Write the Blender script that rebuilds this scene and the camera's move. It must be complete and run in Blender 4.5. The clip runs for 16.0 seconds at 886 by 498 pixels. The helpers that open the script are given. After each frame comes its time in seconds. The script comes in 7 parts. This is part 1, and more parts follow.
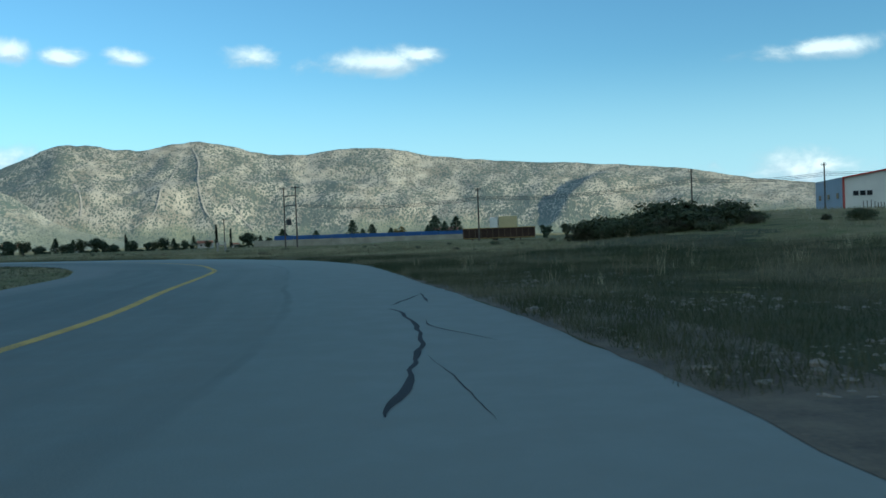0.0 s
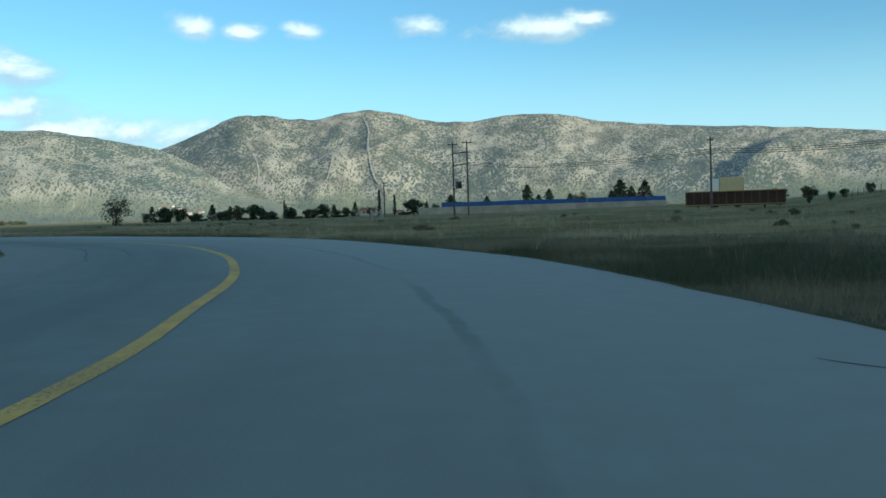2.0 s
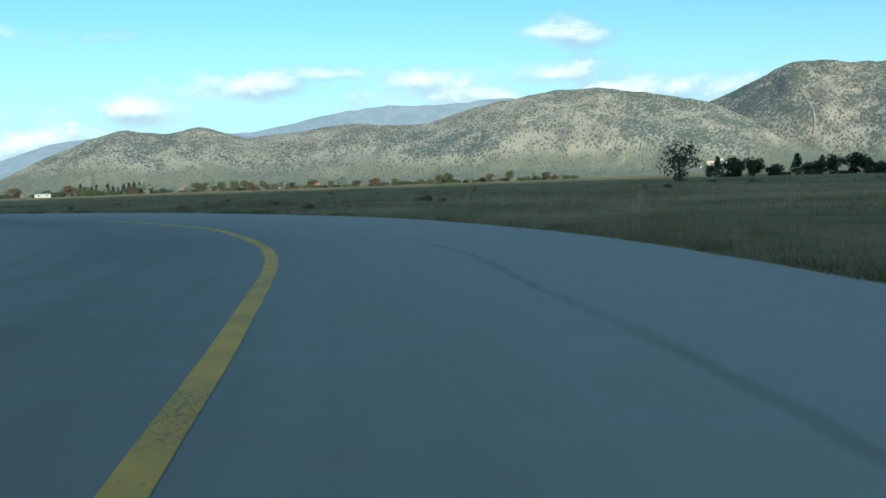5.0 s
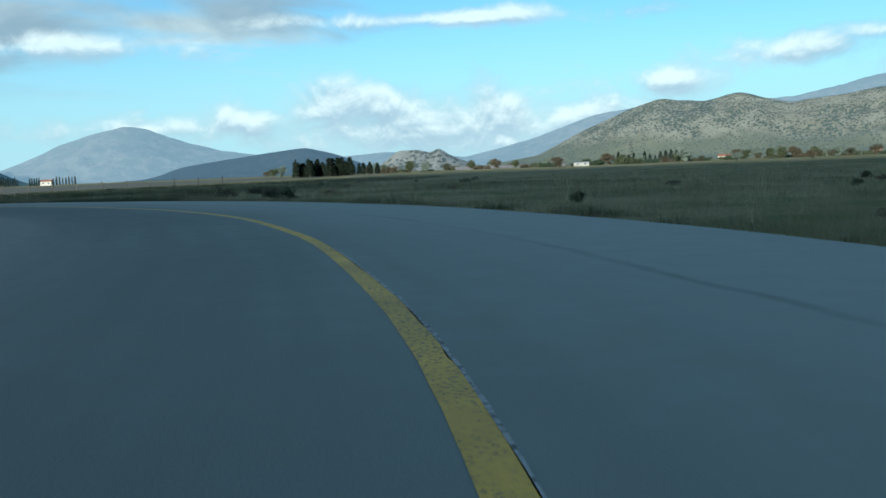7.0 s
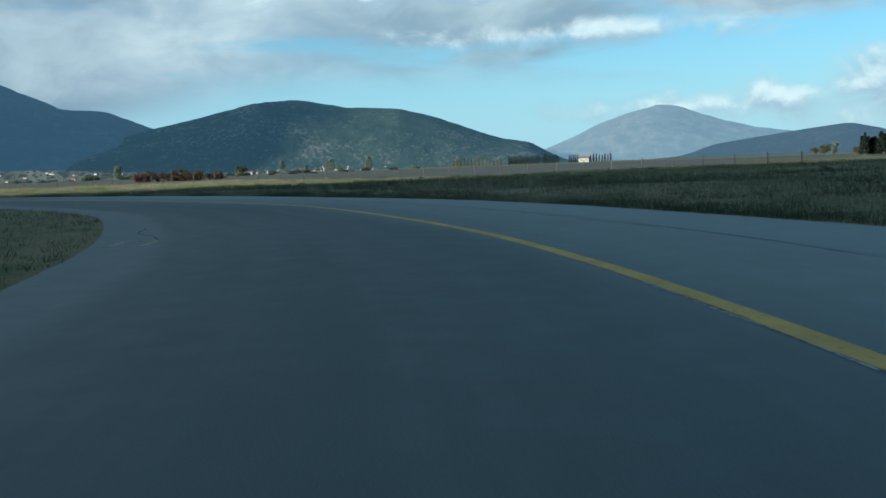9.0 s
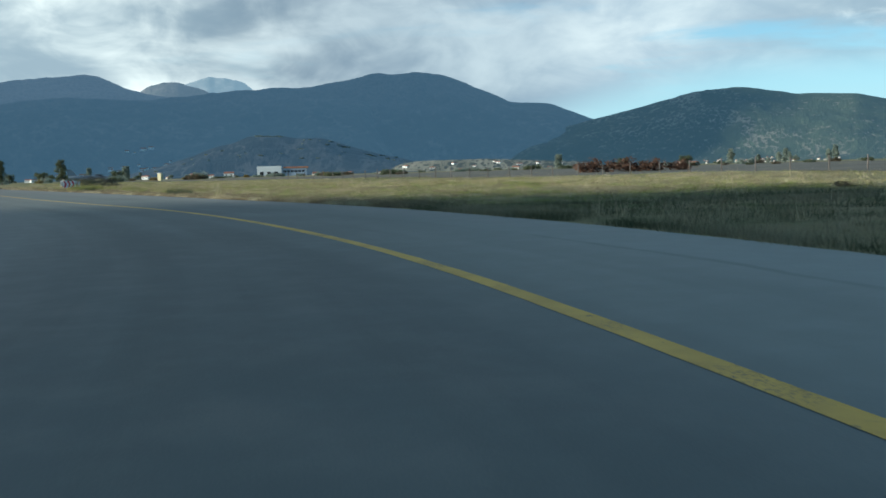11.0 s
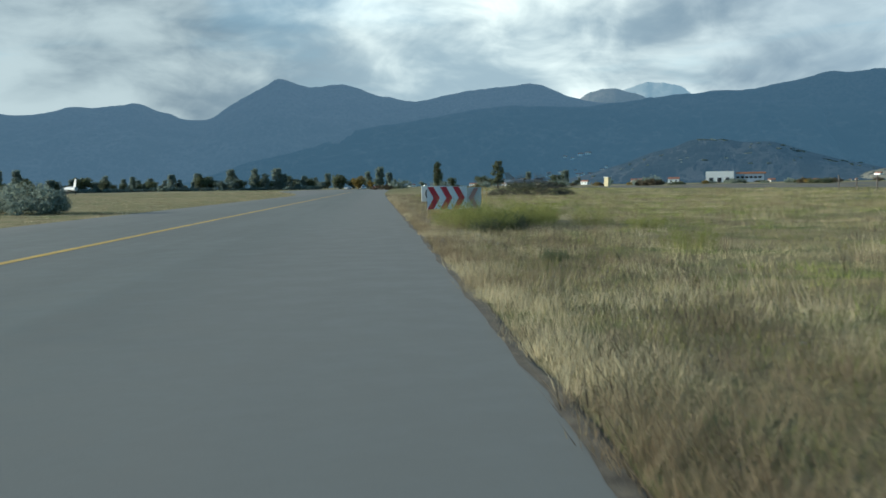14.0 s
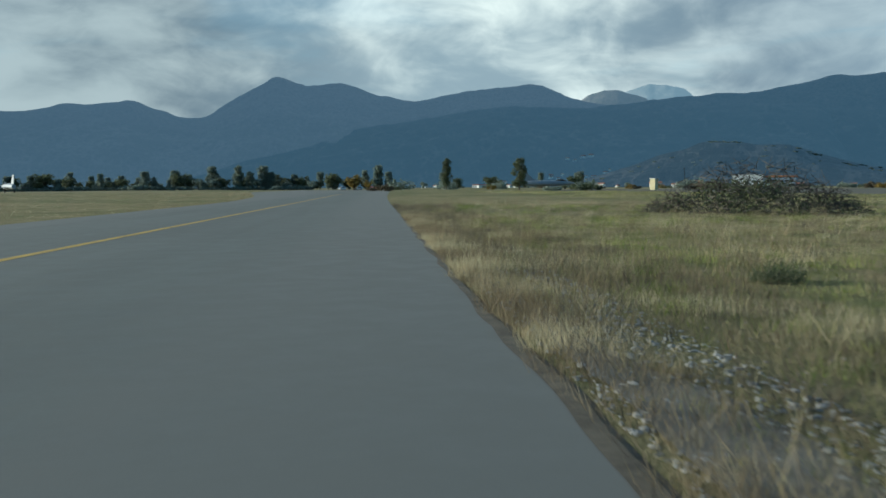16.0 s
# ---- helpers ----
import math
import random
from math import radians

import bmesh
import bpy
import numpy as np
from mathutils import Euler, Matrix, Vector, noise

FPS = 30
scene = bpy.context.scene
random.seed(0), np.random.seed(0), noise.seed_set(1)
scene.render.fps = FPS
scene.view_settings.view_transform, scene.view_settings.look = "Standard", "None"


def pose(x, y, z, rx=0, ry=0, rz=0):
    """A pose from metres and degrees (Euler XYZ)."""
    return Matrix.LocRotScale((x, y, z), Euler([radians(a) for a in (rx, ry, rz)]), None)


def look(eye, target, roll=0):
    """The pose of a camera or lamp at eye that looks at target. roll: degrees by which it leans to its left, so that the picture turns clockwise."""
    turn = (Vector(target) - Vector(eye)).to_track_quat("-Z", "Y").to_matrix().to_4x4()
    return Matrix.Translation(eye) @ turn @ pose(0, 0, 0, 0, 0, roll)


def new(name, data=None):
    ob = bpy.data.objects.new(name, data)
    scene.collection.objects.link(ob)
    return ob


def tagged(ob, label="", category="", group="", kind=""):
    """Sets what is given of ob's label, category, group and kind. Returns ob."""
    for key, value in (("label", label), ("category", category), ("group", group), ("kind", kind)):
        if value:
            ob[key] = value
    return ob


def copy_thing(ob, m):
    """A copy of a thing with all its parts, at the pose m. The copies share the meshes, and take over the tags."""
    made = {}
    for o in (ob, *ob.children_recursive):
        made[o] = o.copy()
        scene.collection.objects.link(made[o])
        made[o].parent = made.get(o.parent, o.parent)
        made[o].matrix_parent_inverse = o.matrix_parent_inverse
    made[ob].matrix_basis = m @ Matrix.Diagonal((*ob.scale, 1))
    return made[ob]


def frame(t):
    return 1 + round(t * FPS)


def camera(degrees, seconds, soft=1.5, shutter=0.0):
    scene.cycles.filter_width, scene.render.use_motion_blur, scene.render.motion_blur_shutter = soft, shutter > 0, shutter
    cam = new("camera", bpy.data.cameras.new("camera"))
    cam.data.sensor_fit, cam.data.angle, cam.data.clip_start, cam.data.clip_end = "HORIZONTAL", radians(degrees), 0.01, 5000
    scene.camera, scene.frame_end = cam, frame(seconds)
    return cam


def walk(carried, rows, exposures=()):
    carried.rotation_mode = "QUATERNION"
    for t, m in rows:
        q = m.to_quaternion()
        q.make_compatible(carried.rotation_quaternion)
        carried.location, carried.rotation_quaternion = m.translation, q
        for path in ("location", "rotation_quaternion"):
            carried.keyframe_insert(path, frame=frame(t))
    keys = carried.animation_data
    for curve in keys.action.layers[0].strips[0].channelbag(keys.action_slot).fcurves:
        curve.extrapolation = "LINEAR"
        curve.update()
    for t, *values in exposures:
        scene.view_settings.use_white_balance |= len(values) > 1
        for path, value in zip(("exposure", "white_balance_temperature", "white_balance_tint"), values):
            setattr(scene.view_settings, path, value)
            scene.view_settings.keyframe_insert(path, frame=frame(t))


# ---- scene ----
cam = camera(51.0, 16.0, soft=1.6, shutter=0.05)
EYE = 1.15
# seconds, x, y, heading to the left of +y, pitch, lean
PATH = [
    (0, 0.00, -0.00, -0.49, -0.77, -2.03),
    (0.5, -0.98, 8.37, 0.29, -0.93, -2.43),
    (1, -2.14, 16.82, 2.05, -1.20, -2.60),
    (1.5, -3.66, 25.41, 5.64, -1.44, -2.72),
    (2, -5.81, 34.24, 9.78, -2.43, -1.90),
    (2.5, -8.77, 43.35, 13.62, -3.11, -2.43),
    (3, -12.76, 52.68, 19.31, -2.96, -2.45),
    (3.5, -17.84, 61.99, 25.28, -3.47, -1.52),
    (4, -23.80, 70.99, 31.03, -3.69, -1.67),
    (4.5, -30.55, 79.40, 36.61, -3.91, -1.82),
    (5, -38.05, 87.02, 42.49, -4.14, -1.97),
    (5.5, -46.28, 93.62, 49.12, -4.36, -2.12),
    (6, -55.16, 99.02, 56.97, -4.58, -2.27),
    (6.5, -64.59, 103.05, 65.56, -4.61, -2.41),
    (7, -74.29, 105.59, 74.53, -4.91, -2.25),
    (7.5, -84.05, 106.67, 82.43, -5.08, -2.16),
    (8, -93.73, 106.35, 90.59, -5.02, -1.51),
    (8.5, -103.28, 104.67, 98.85, -5.12, -2.04),
    (9, -112.66, 101.67, 106.29, -5.08, -2.09),
    (9.5, -121.84, 97.36, 112.73, -4.79, -1.73),
    (10, -130.83, 91.74, 119.64, -4.97, -1.32),
    (10.5, -139.52, 84.77, 126.32, -4.91, -1.46),
    (11, -147.78, 76.48, 132.53, -4.84, -1.59),
    (11.5, -155.50, 66.96, 138.29, -4.78, -1.73),
    (12, -162.57, 56.34, 143.60, -4.72, -1.87),
    (12.5, -168.92, 44.79, 148.47, -4.65, -2.01),
    (13, -174.53, 32.49, 153.12, -4.86, -3.08),
    (13.5, -179.37, 19.57, 156.87, -4.48, -2.10),
    (14, -183.86, 6.29, 158.54, -3.90, -0.88),
    (14.5, -188.25, -7.25, 158.81, -4.01, -0.75),
    (15, -192.59, -21.04, 158.87, -3.80, -0.63),
    (15.5, -197.03, -35.05, 158.60, -3.48, -1.00),
    (16, -201.35, -49.35, 158.37, -3.82, -0.31),
]


def on_the_way(x, y, yaw, pitch, lean):
    a, b = radians(yaw), radians(pitch)
    eye = Vector((x, y, EYE))
    return look(eye, eye + Vector((-math.sin(a) * math.cos(b), math.cos(a) * math.cos(b), math.sin(b))), lean)


EXPOSURES = [(0.0, 0.8, 5600, -4), (3.5, 0.88, 5800, -2), (6.0, 0.78, 5700, -3), (7.5, 0.58, 5450, -4), (9.0, 0.47, 5400, -4), (10.0, 0.62, 5500, -2), (12.5, 0.85, 6150, 2), (13.5, 0.85, 6050, 1), (14.5, 0.72, 5750, -2), (15.2, 0.68, 5750, -3), (16.0, 0.5, 5750, -3)]
walk(cam, [(t, on_the_way(*row)) for t, *row in PATH], EXPOSURES)

# ---- light ----
SUN_AZ, SUN_EL = 237.0, 11.0
MID = Vector((-90.0, 50.0))


def bearing(az):
    """Level direction at an angle to the left of +y."""
    return Vector((-math.sin(radians(az)), math.cos(radians(az))))


sun_way = Vector((*(bearing(SUN_AZ) * math.cos(radians(SUN_EL))), math.sin(radians(SUN_EL))))
sun = new("sun", bpy.data.lights.new("sun", "SUN"))
sun.data.energy, sun.data.angle, sun.data.color = 4.4, radians(0.6), (1.0, 0.90, 0.76)
sun.matrix_world = look(sun_way * 300, (0, 0, 0))

world = bpy.data.worlds.new("sky")
scene.world = world
world.use_nodes = True
wt = world.node_tree
wt.nodes.clear()


class Net:
    """Short hand for node trees."""

    def __init__(self, tree):
        self.tree = tree

    def node(self, kind, **settings):
        n = self.tree.nodes.new(kind)
        for key, value in settings.items():
            if key == "op":
                n.operation = value
            elif key == "mode":
                n.blend_type = value
            elif key == "data":
                n.data_type = value
        return n

    def plug(self, socket, value):
        if isinstance(value, bpy.types.NodeSocket):
            self.tree.links.new(value, socket)
        elif value is not None:
            socket.default_value = value

    def math(self, op, a, b=None, c=None, clamp=False):
        n = self.node("ShaderNodeMath", op=op)
        n.use_clamp = clamp
        for k, v in enumerate((a, b, c)):
            self.plug(n.inputs[k], v)
        return n.outputs[0]

    def smooth(self, value, low, high, to0=0.0, to1=1.0):
        n = self.node("ShaderNodeMapRange")
        n.interpolation_type = "SMOOTHSTEP"
        for k, v in enumerate((value, low, high, to0, to1)):
            self.plug(n.inputs[k], v)
        return n.outputs[0]

    def mix(self, f, a, b, mode="MIX"):
        n = self.node("ShaderNodeMix", data="RGBA", mode=mode)
        self.plug(n.inputs[0], f)
        self.plug(n.inputs[6], a)
        self.plug(n.inputs[7], b)
        return n.outputs[2]

    def noise(self, vec, scale, detail=4.0, rough=0.55, warp=0.0):
        n = self.node("ShaderNodeTexNoise")
        self.plug(n.inputs["Vector"], vec)
        for key, v in (("Scale", scale), ("Detail", detail), ("Roughness", rough), ("Distortion", warp)):
            n.inputs[key].default_value = v
        return n.outputs["Fac"]

    def scaled(self, vec, x, y, z):
        n = self.node("ShaderNodeVectorMath", op="MULTIPLY")
        self.plug(n.inputs[0], vec)
        n.inputs[1].default_value = (x, y, z)
        return n.outputs[0]


w = Net(wt)
sky = w.node("ShaderNodeTexSky")
sky.sky_type, sky.sun_disc = "NISHITA", False
sky.sun_elevation, sky.sun_rotation = radians(SUN_EL), math.atan2(sun_way.x, sun_way.y)
sky.altitude, sky.air_density, sky.dust_density, sky.ozone_density = 650, 1.0, 0.2, 1.2
tex = w.node("ShaderNodeTexCoord").outputs["Generated"]
xyz = w.node("ShaderNodeSeparateXYZ")
w.plug(xyz.inputs[0], tex)
dx, dy, dz = xyz.outputs
az = w.math("MULTIPLY", w.math("ARCTAN2", w.math("MULTIPLY", dx, -1.0), dy), 57.29578)
az = w.math("MODULO", w.math("ADD", az, 360.0), 360.0)
el = w.math("MULTIPLY", w.math("ARCSINE", dz), 57.29578)
# cloud sheets seen in perspective, thick towards the south
up = w.math("ADD", w.math("MAXIMUM", dz, 0.0), 0.07)
flat = w.node("ShaderNodeCombineXYZ")
w.plug(flat.inputs[0], w.math("DIVIDE", dx, up))
w.plug(flat.inputs[1], w.math("DIVIDE", dy, up))
puff = w.noise(flat.outputs[0], 0.55, 6.0, 0.52, 0.35)
south = w.math("ADD", w.math("MULTIPLY", dx, -math.sin(radians(165))), w.math("MULTIPLY", dy, math.cos(radians(165))))
need = w.smooth(south, -0.35, 0.75, 0.70, 0.30)
sheet = w.smooth(w.math("SUBTRACT", puff, need), 0.0, 0.16)
sheet = w.math("MULTIPLY", sheet, w.smooth(w.math("ADD", el, w.smooth(south, 0.6, 0.95, 0.0, 5.0)), 4.2, 7.2))
# single clouds: bearing, height, half width and half height in degrees
edge = w.noise(w.scaled(tex, 1.0, 1.0, 1.5), 15.0, 7.0, 0.6, 0.3)
lumps = None
CLOUDS = [(3.4, 10.7, 4.6, 1.0), (0.5, 11.1, 2.5, 0.8), (10.6, 11.1, 2.0, 0.9), (17.8, 10.9, 1.6, 0.6), (21.4, 10.9, 1.6, 0.6), (24.2, 11.1, 1.5, 0.9), (-22.9, 9.9, 4.0, 0.7), (-21.5, 3.2, 4.5, 1.0),
    (34.5, 8.6, 3.4, 1.2), (43, 5.2, 7.5, 1.3), (30, 5.0, 8.0, 1.1), (71, 2.7, 9.5, 2.2), (65.5, 3.3, 5.0, 1.3), (81, 3.6, 5.5, 1.9), (60.5, 4.6, 4.0, 1.0), (44.0, 5.9, 4.0, 1.0), (53.6, 5.7, 2.4, 0.7), (80.5, 3.0, 5.0, 1.5), (74, 9.0, 16.0, 0.8), (35.5, 6.2, 5.0, 0.8),
    (54, 6.1, 5.5, 0.9), (48.5, 6.7, 4.5, 0.8), (75, 2.5, 9.0, 2.1), (66, 3.1, 7.0, 1.8), (78, 3.9, 5.0, 1.4), (92, 3.0, 8.0, 0.9), (86, 3.2, 6.0, 1.3), (98, 7.6, 11.0, 1.1), (108, 10.5, 12.0, 1.4)]
above = None
for a0, e0, wa, we in CLOUDS:
    if e0 < 6.5:
        # the bank that lies on the mountain tops
        wa, we = wa * 1.2, we * 1.45
    gap = w.math("SUBTRACT", w.math("MODULO", w.math("ADD", w.math("SUBTRACT", az, a0), 540.0), 360.0), 180.0)
    u = w.math("DIVIDE", gap, wa)
    for rise in (0.0, 0.55):
        v = w.math("DIVIDE", w.math("ADD", el, rise - e0), we)
        far = w.math("ADD", w.math("MULTIPLY", u, u), w.math("MULTIPLY", v, v))
        one = w.math("MAXIMUM", w.math("SUBTRACT", 1.0, w.math("SQRT", far)), -0.6)
        if rise:
            above = one if above is None else w.math("MAXIMUM", above, one)
        else:
            lumps = one if lumps is None else w.math("MAXIMUM", lumps, one)
lift = w.node("ShaderNodeVectorMath", op="ADD")
w.plug(lift.inputs[0], tex)
lift.inputs[1].default_value = (0, 0, 0.011)
edge_up = w.noise(w.scaled(lift.outputs[0], 1.0, 1.0, 1.5), 15.0, 7.0, 0.6, 0.3)
dense = w.math("ADD", lumps, w.math("MULTIPLY", w.math("SUBTRACT", edge, 0.5), 2.4))
dense_up = w.math("ADD", above, w.math("MULTIPLY", w.math("SUBTRACT", edge_up, 0.5), 2.4))
lump = w.smooth(dense, 0.0, 0.95)
body = w.noise(w.scaled(tex, 1.0, 1.0, 2.7), 3.6, 5.0, 0.5, 0.3)
billow = w.noise(w.scaled(tex, 1.0, 1.0, 1.9), 12.0, 6.0, 0.55, 0.5)
lit = w.smooth(w.math("ADD", w.math("MULTIPLY", body, 0.68), w.math("MULTIPLY", billow, 0.32)), 0.36, 0.63)
# sunlit tops and grey undersides
crown = w.smooth(w.math("SUBTRACT", dense, dense_up), -0.30, 0.55)
puffy = w.mix(crown, (3.2, 3.8, 4.3, 1), (6.7, 6.8, 6.4, 1))
flaky = w.mix(lit, (3.4, 3.9, 4.3, 1), (6.8, 6.8, 6.4, 1))
flaky = w.mix(1.0, flaky, w.mix(w.smooth(az, 102.0, 128.0), (0.66, 0.71, 0.74, 1), (1.0, 1.0, 1.0, 1)), "MULTIPLY")
flaky = w.mix(1.0, flaky, w.mix(w.smooth(az, 117.0, 130.0), (1.0, 1.0, 1.0, 1), (0.58, 0.63, 0.69, 1)), "MULTIPLY")
cloud = w.mix(w.math("MULTIPLY", lump, 0.9), flaky, puffy)
veil = w.mix(lit, (1.8, 2.2, 2.55, 1), (6.0, 6.05, 5.75, 1))
thick = w.smooth(south, 0.74, 0.98)
veil = w.mix(1.0, veil, w.mix(w.smooth(az, 158.0, 178.0), (1.0, 1.0, 1.0, 1), (0.43, 0.47, 0.52, 1)), "MULTIPLY")
veil = w.mix(1.0, veil, w.mix(w.smooth(az, 138.0, 154.0), (0.68, 0.72, 0.77, 1), (1.32, 1.3, 1.25, 1)), "MULTIPLY")
cloud = w.mix(thick, cloud, veil)
blue = w.mix(1.0, sky.outputs[0], (0.62, 0.86, 1.0, 1), "MULTIPLY")
blue = w.mix(w.smooth(el, 0.0, 11.0, 0.85, 0.0), blue, (3.3, 4.65, 5.4, 1))
blue = w.mix(w.math("MULTIPLY", thick, 0.75), blue, veil)
col = w.mix(w.math("MAXIMUM", w.math("MULTIPLY", lump, 0.88), w.math("MULTIPLY", sheet, 0.95)), blue, cloud)
back = w.node("ShaderNodeBackground")
w.plug(back.inputs[0], col)
back.inputs[1].default_value = 0.1
wout = w.node("ShaderNodeOutputWorld")
w.plug(wout.inputs[0], back.outputs[0])

# ---- materials ----


def material(name, build):
    m = bpy.data.materials.new(name)
    m.use_nodes = True
    m.node_tree.nodes.clear()
    n = Net(m.node_tree)
    bsdf = n.node("ShaderNodeBsdfPrincipled")
    out = n.node("ShaderNodeOutputMaterial")
    n.plug(out.inputs[0], bsdf.outputs[0])
    build(n, bsdf)
    return m


def place_of(n):
    """World position, as a texture vector."""
    return n.node("ShaderNodeNewGeometry").outputs["Position"]


def bumped(n, bsdf, height, strength, distance):
    b = n.node("ShaderNodeBump")
    b.inputs["Strength"].default_value, b.inputs["Distance"].default_value = strength, distance
    n.plug(b.inputs["Height"], height)
    n.plug(bsdf.inputs["Normal"], b.outputs[0])


def plain(name, col, rough=0.6, metal=0.0, scale=8.0, vary=0.25, bump=0.15):
    """Paint, metal, plaster or concrete: a colour with stains at two scales and fine relief."""

    def build(n, b):
        pos = n.node("ShaderNodeTexCoord").outputs["Object"]
        big, fine = n.noise(pos, scale * 0.15, 5.0, 0.6), n.noise(pos, scale * 2.5, 6.0, 0.6)
        f = n.smooth(n.math("ADD", n.math("MULTIPLY", big, 0.65), n.math("MULTIPLY", fine, 0.35)), 0.3, 0.7)
        dark = tuple(c * (1 - vary) for c in col)
        light = tuple(min(1.0, c * (1 + vary * 0.6)) for c in col)
        n.plug(b.inputs["Base Color"], n.mix(f, (*dark, 1), (*light, 1)))
        n.plug(b.inputs["Roughness"], n.smooth(fine, 0.2, 0.8, rough - 0.08, min(1.0, rough + 0.1)))
        b.inputs["Metallic"].default_value = metal
        bumped(n, b, fine, bump, 0.01)

    return material(name, build)


def build_asphalt(n, b):
    pos = place_of(n)
    uv = n.node("ShaderNodeUVMap").outputs[0]
    streak = n.noise(n.scaled(uv, 1.1, 0.035, 1.0), 1.0, 5.0, 0.6)
    patch = n.noise(pos, 0.09, 5.0, 0.6, 0.4)
    mid = n.noise(pos, 1.6, 5.0, 0.65)
    grit = n.noise(pos, 70.0, 3.0, 0.7)
    f = n.math("ADD", n.math("MULTIPLY", streak, 0.5), n.math("MULTIPLY", patch, 0.5))
    base = n.mix(n.smooth(f, 0.36, 0.64), (0.056, 0.080, 0.075, 1), (0.118, 0.150, 0.138, 1))
    base = n.mix(n.smooth(mid, 0.35, 0.75, 0.0, 0.35), base, (0.165, 0.168, 0.152, 1))
    base = n.mix(n.smooth(grit, 0.35, 0.7, 0.0, 0.6), base, (0.19, 0.192, 0.173, 1))
    sep = n.node("ShaderNodeSeparateXYZ")
    n.plug(sep.inputs[0], uv)
    # wheel-polished band and bleached outer margins
    margin = n.math("ABSOLUTE", n.math("ADD", sep.outputs[0], n.math("MULTIPLY", n.math("SUBTRACT", streak, 0.5), 2.5)))
    base = n.mix(n.smooth(margin, 3.0, 5.6, 0.0, 0.75), base, (0.185, 0.188, 0.171, 1))
    # round the bend the outer lane was laid apart: a paler strip behind a ragged joint, and the inner lane is worn dark
    joint = n.math("ADD", sep.outputs[0], n.math("MULTIPLY", n.math("SUBTRACT", n.noise(n.scaled(uv, 0.6, 0.25, 1.0), 1.0, 5.0, 0.65), 0.5), 0.5))
    bend = n.smooth(sep.outputs[1], 385.0, 420.0, 1.0, 0.0)
    base = n.mix(n.math("MULTIPLY", bend, n.math("MULTIPLY", n.math("ADD", n.smooth(joint, -4.5, 2.5, 0.68, 0.0), n.smooth(sep.outputs[1], 295.0, 345.0, 0.16, 0.0)), n.smooth(sep.outputs[1], 175.0, 225.0, 0.35, 1.0))), base, (0.275, 0.295, 0.262, 1))
    base = n.mix(n.math("MULTIPLY", bend, n.smooth(joint, -3.12, -2.85, 0.22, 0.0)), base, (0.235, 0.276, 0.255, 1))
    seam_band = n.math("MULTIPLY", n.smooth(joint, -3.14, -3.05), n.smooth(joint, -2.99, -2.9, 1.0, 0.0))
    seam_band = n.math("MULTIPLY", seam_band, bend)
    base = n.mix(n.math("MULTIPLY", seam_band, n.smooth(patch, 0.4, 0.6, 0.05, 0.38)), base, (0.07, 0.078, 0.074, 1))
    worn = n.math("MULTIPLY", n.smooth(joint, -0.6, 1.0, 0.0, 0.45), n.smooth(joint, 5.0, 5.5, 1.0, 0.0))
    worn = n.math("MULTIPLY", worn, n.smooth(sep.outputs[1], 305.0, 350.0))
    base = n.mix(n.math("MULTIPLY", bend, worn), base, (0.055, 0.07, 0.068, 1))
    base = n.mix(n.smooth(sep.outputs[1], 400.0, 500.0, 0.0, 0.45), base, (0.118, 0.114, 0.104, 1))
    n.plug(b.inputs["Base Color"], base)
    n.plug(b.inputs["Roughness"], n.smooth(mid, 0.3, 0.7, 0.72, 0.9))
    b.inputs["Specular IOR Level"].default_value = 0.35
    bumped(n, b, grit, 0.08, 0.002)


def build_paint(col, wear_low, wear_high):
    def build(n, b):
        pos = place_of(n)
        chips, mottle = n.noise(pos, 9.0, 6.0, 0.7), n.noise(pos, 1.3, 4.0)
        f = n.smooth(chips, wear_low, wear_high)
        bare = n.noise(n.scaled(pos, 1, 1, 0), 0.33, 3.0)
        fleck = n.noise(pos, 24.0, 5.0, 0.75)
        f = n.math("MAXIMUM", f, n.math("MULTIPLY", n.smooth(fleck, 0.52, 0.6), n.smooth(bare, 0.5, 0.62)))
        tone = n.mix(n.smooth(mottle, 0.3, 0.7), (*col, 1), (*(c * 0.72 for c in col), 1))
        n.plug(b.inputs["Base Color"], n.mix(f, tone, (0.06, 0.06, 0.057, 1)))
        b.inputs["Roughness"].default_value = 0.7
        bumped(n, b, chips, 0.3, 0.004)

    return build


def build_field(straw=(0.29, 0.235, 0.125, 1), olive=(0.18, 0.17, 0.08, 1), green=(0.115, 0.142, 0.045, 1), earth=(0.11, 0.085, 0.055, 1), pale=(0.32, 0.265, 0.16, 1)):
    """Rough grassland: straw, olive and green growth in patches, with bare earth between."""

    def build(n, b):
        field_nodes(n, b, straw, olive, green, earth, pale)

    return build


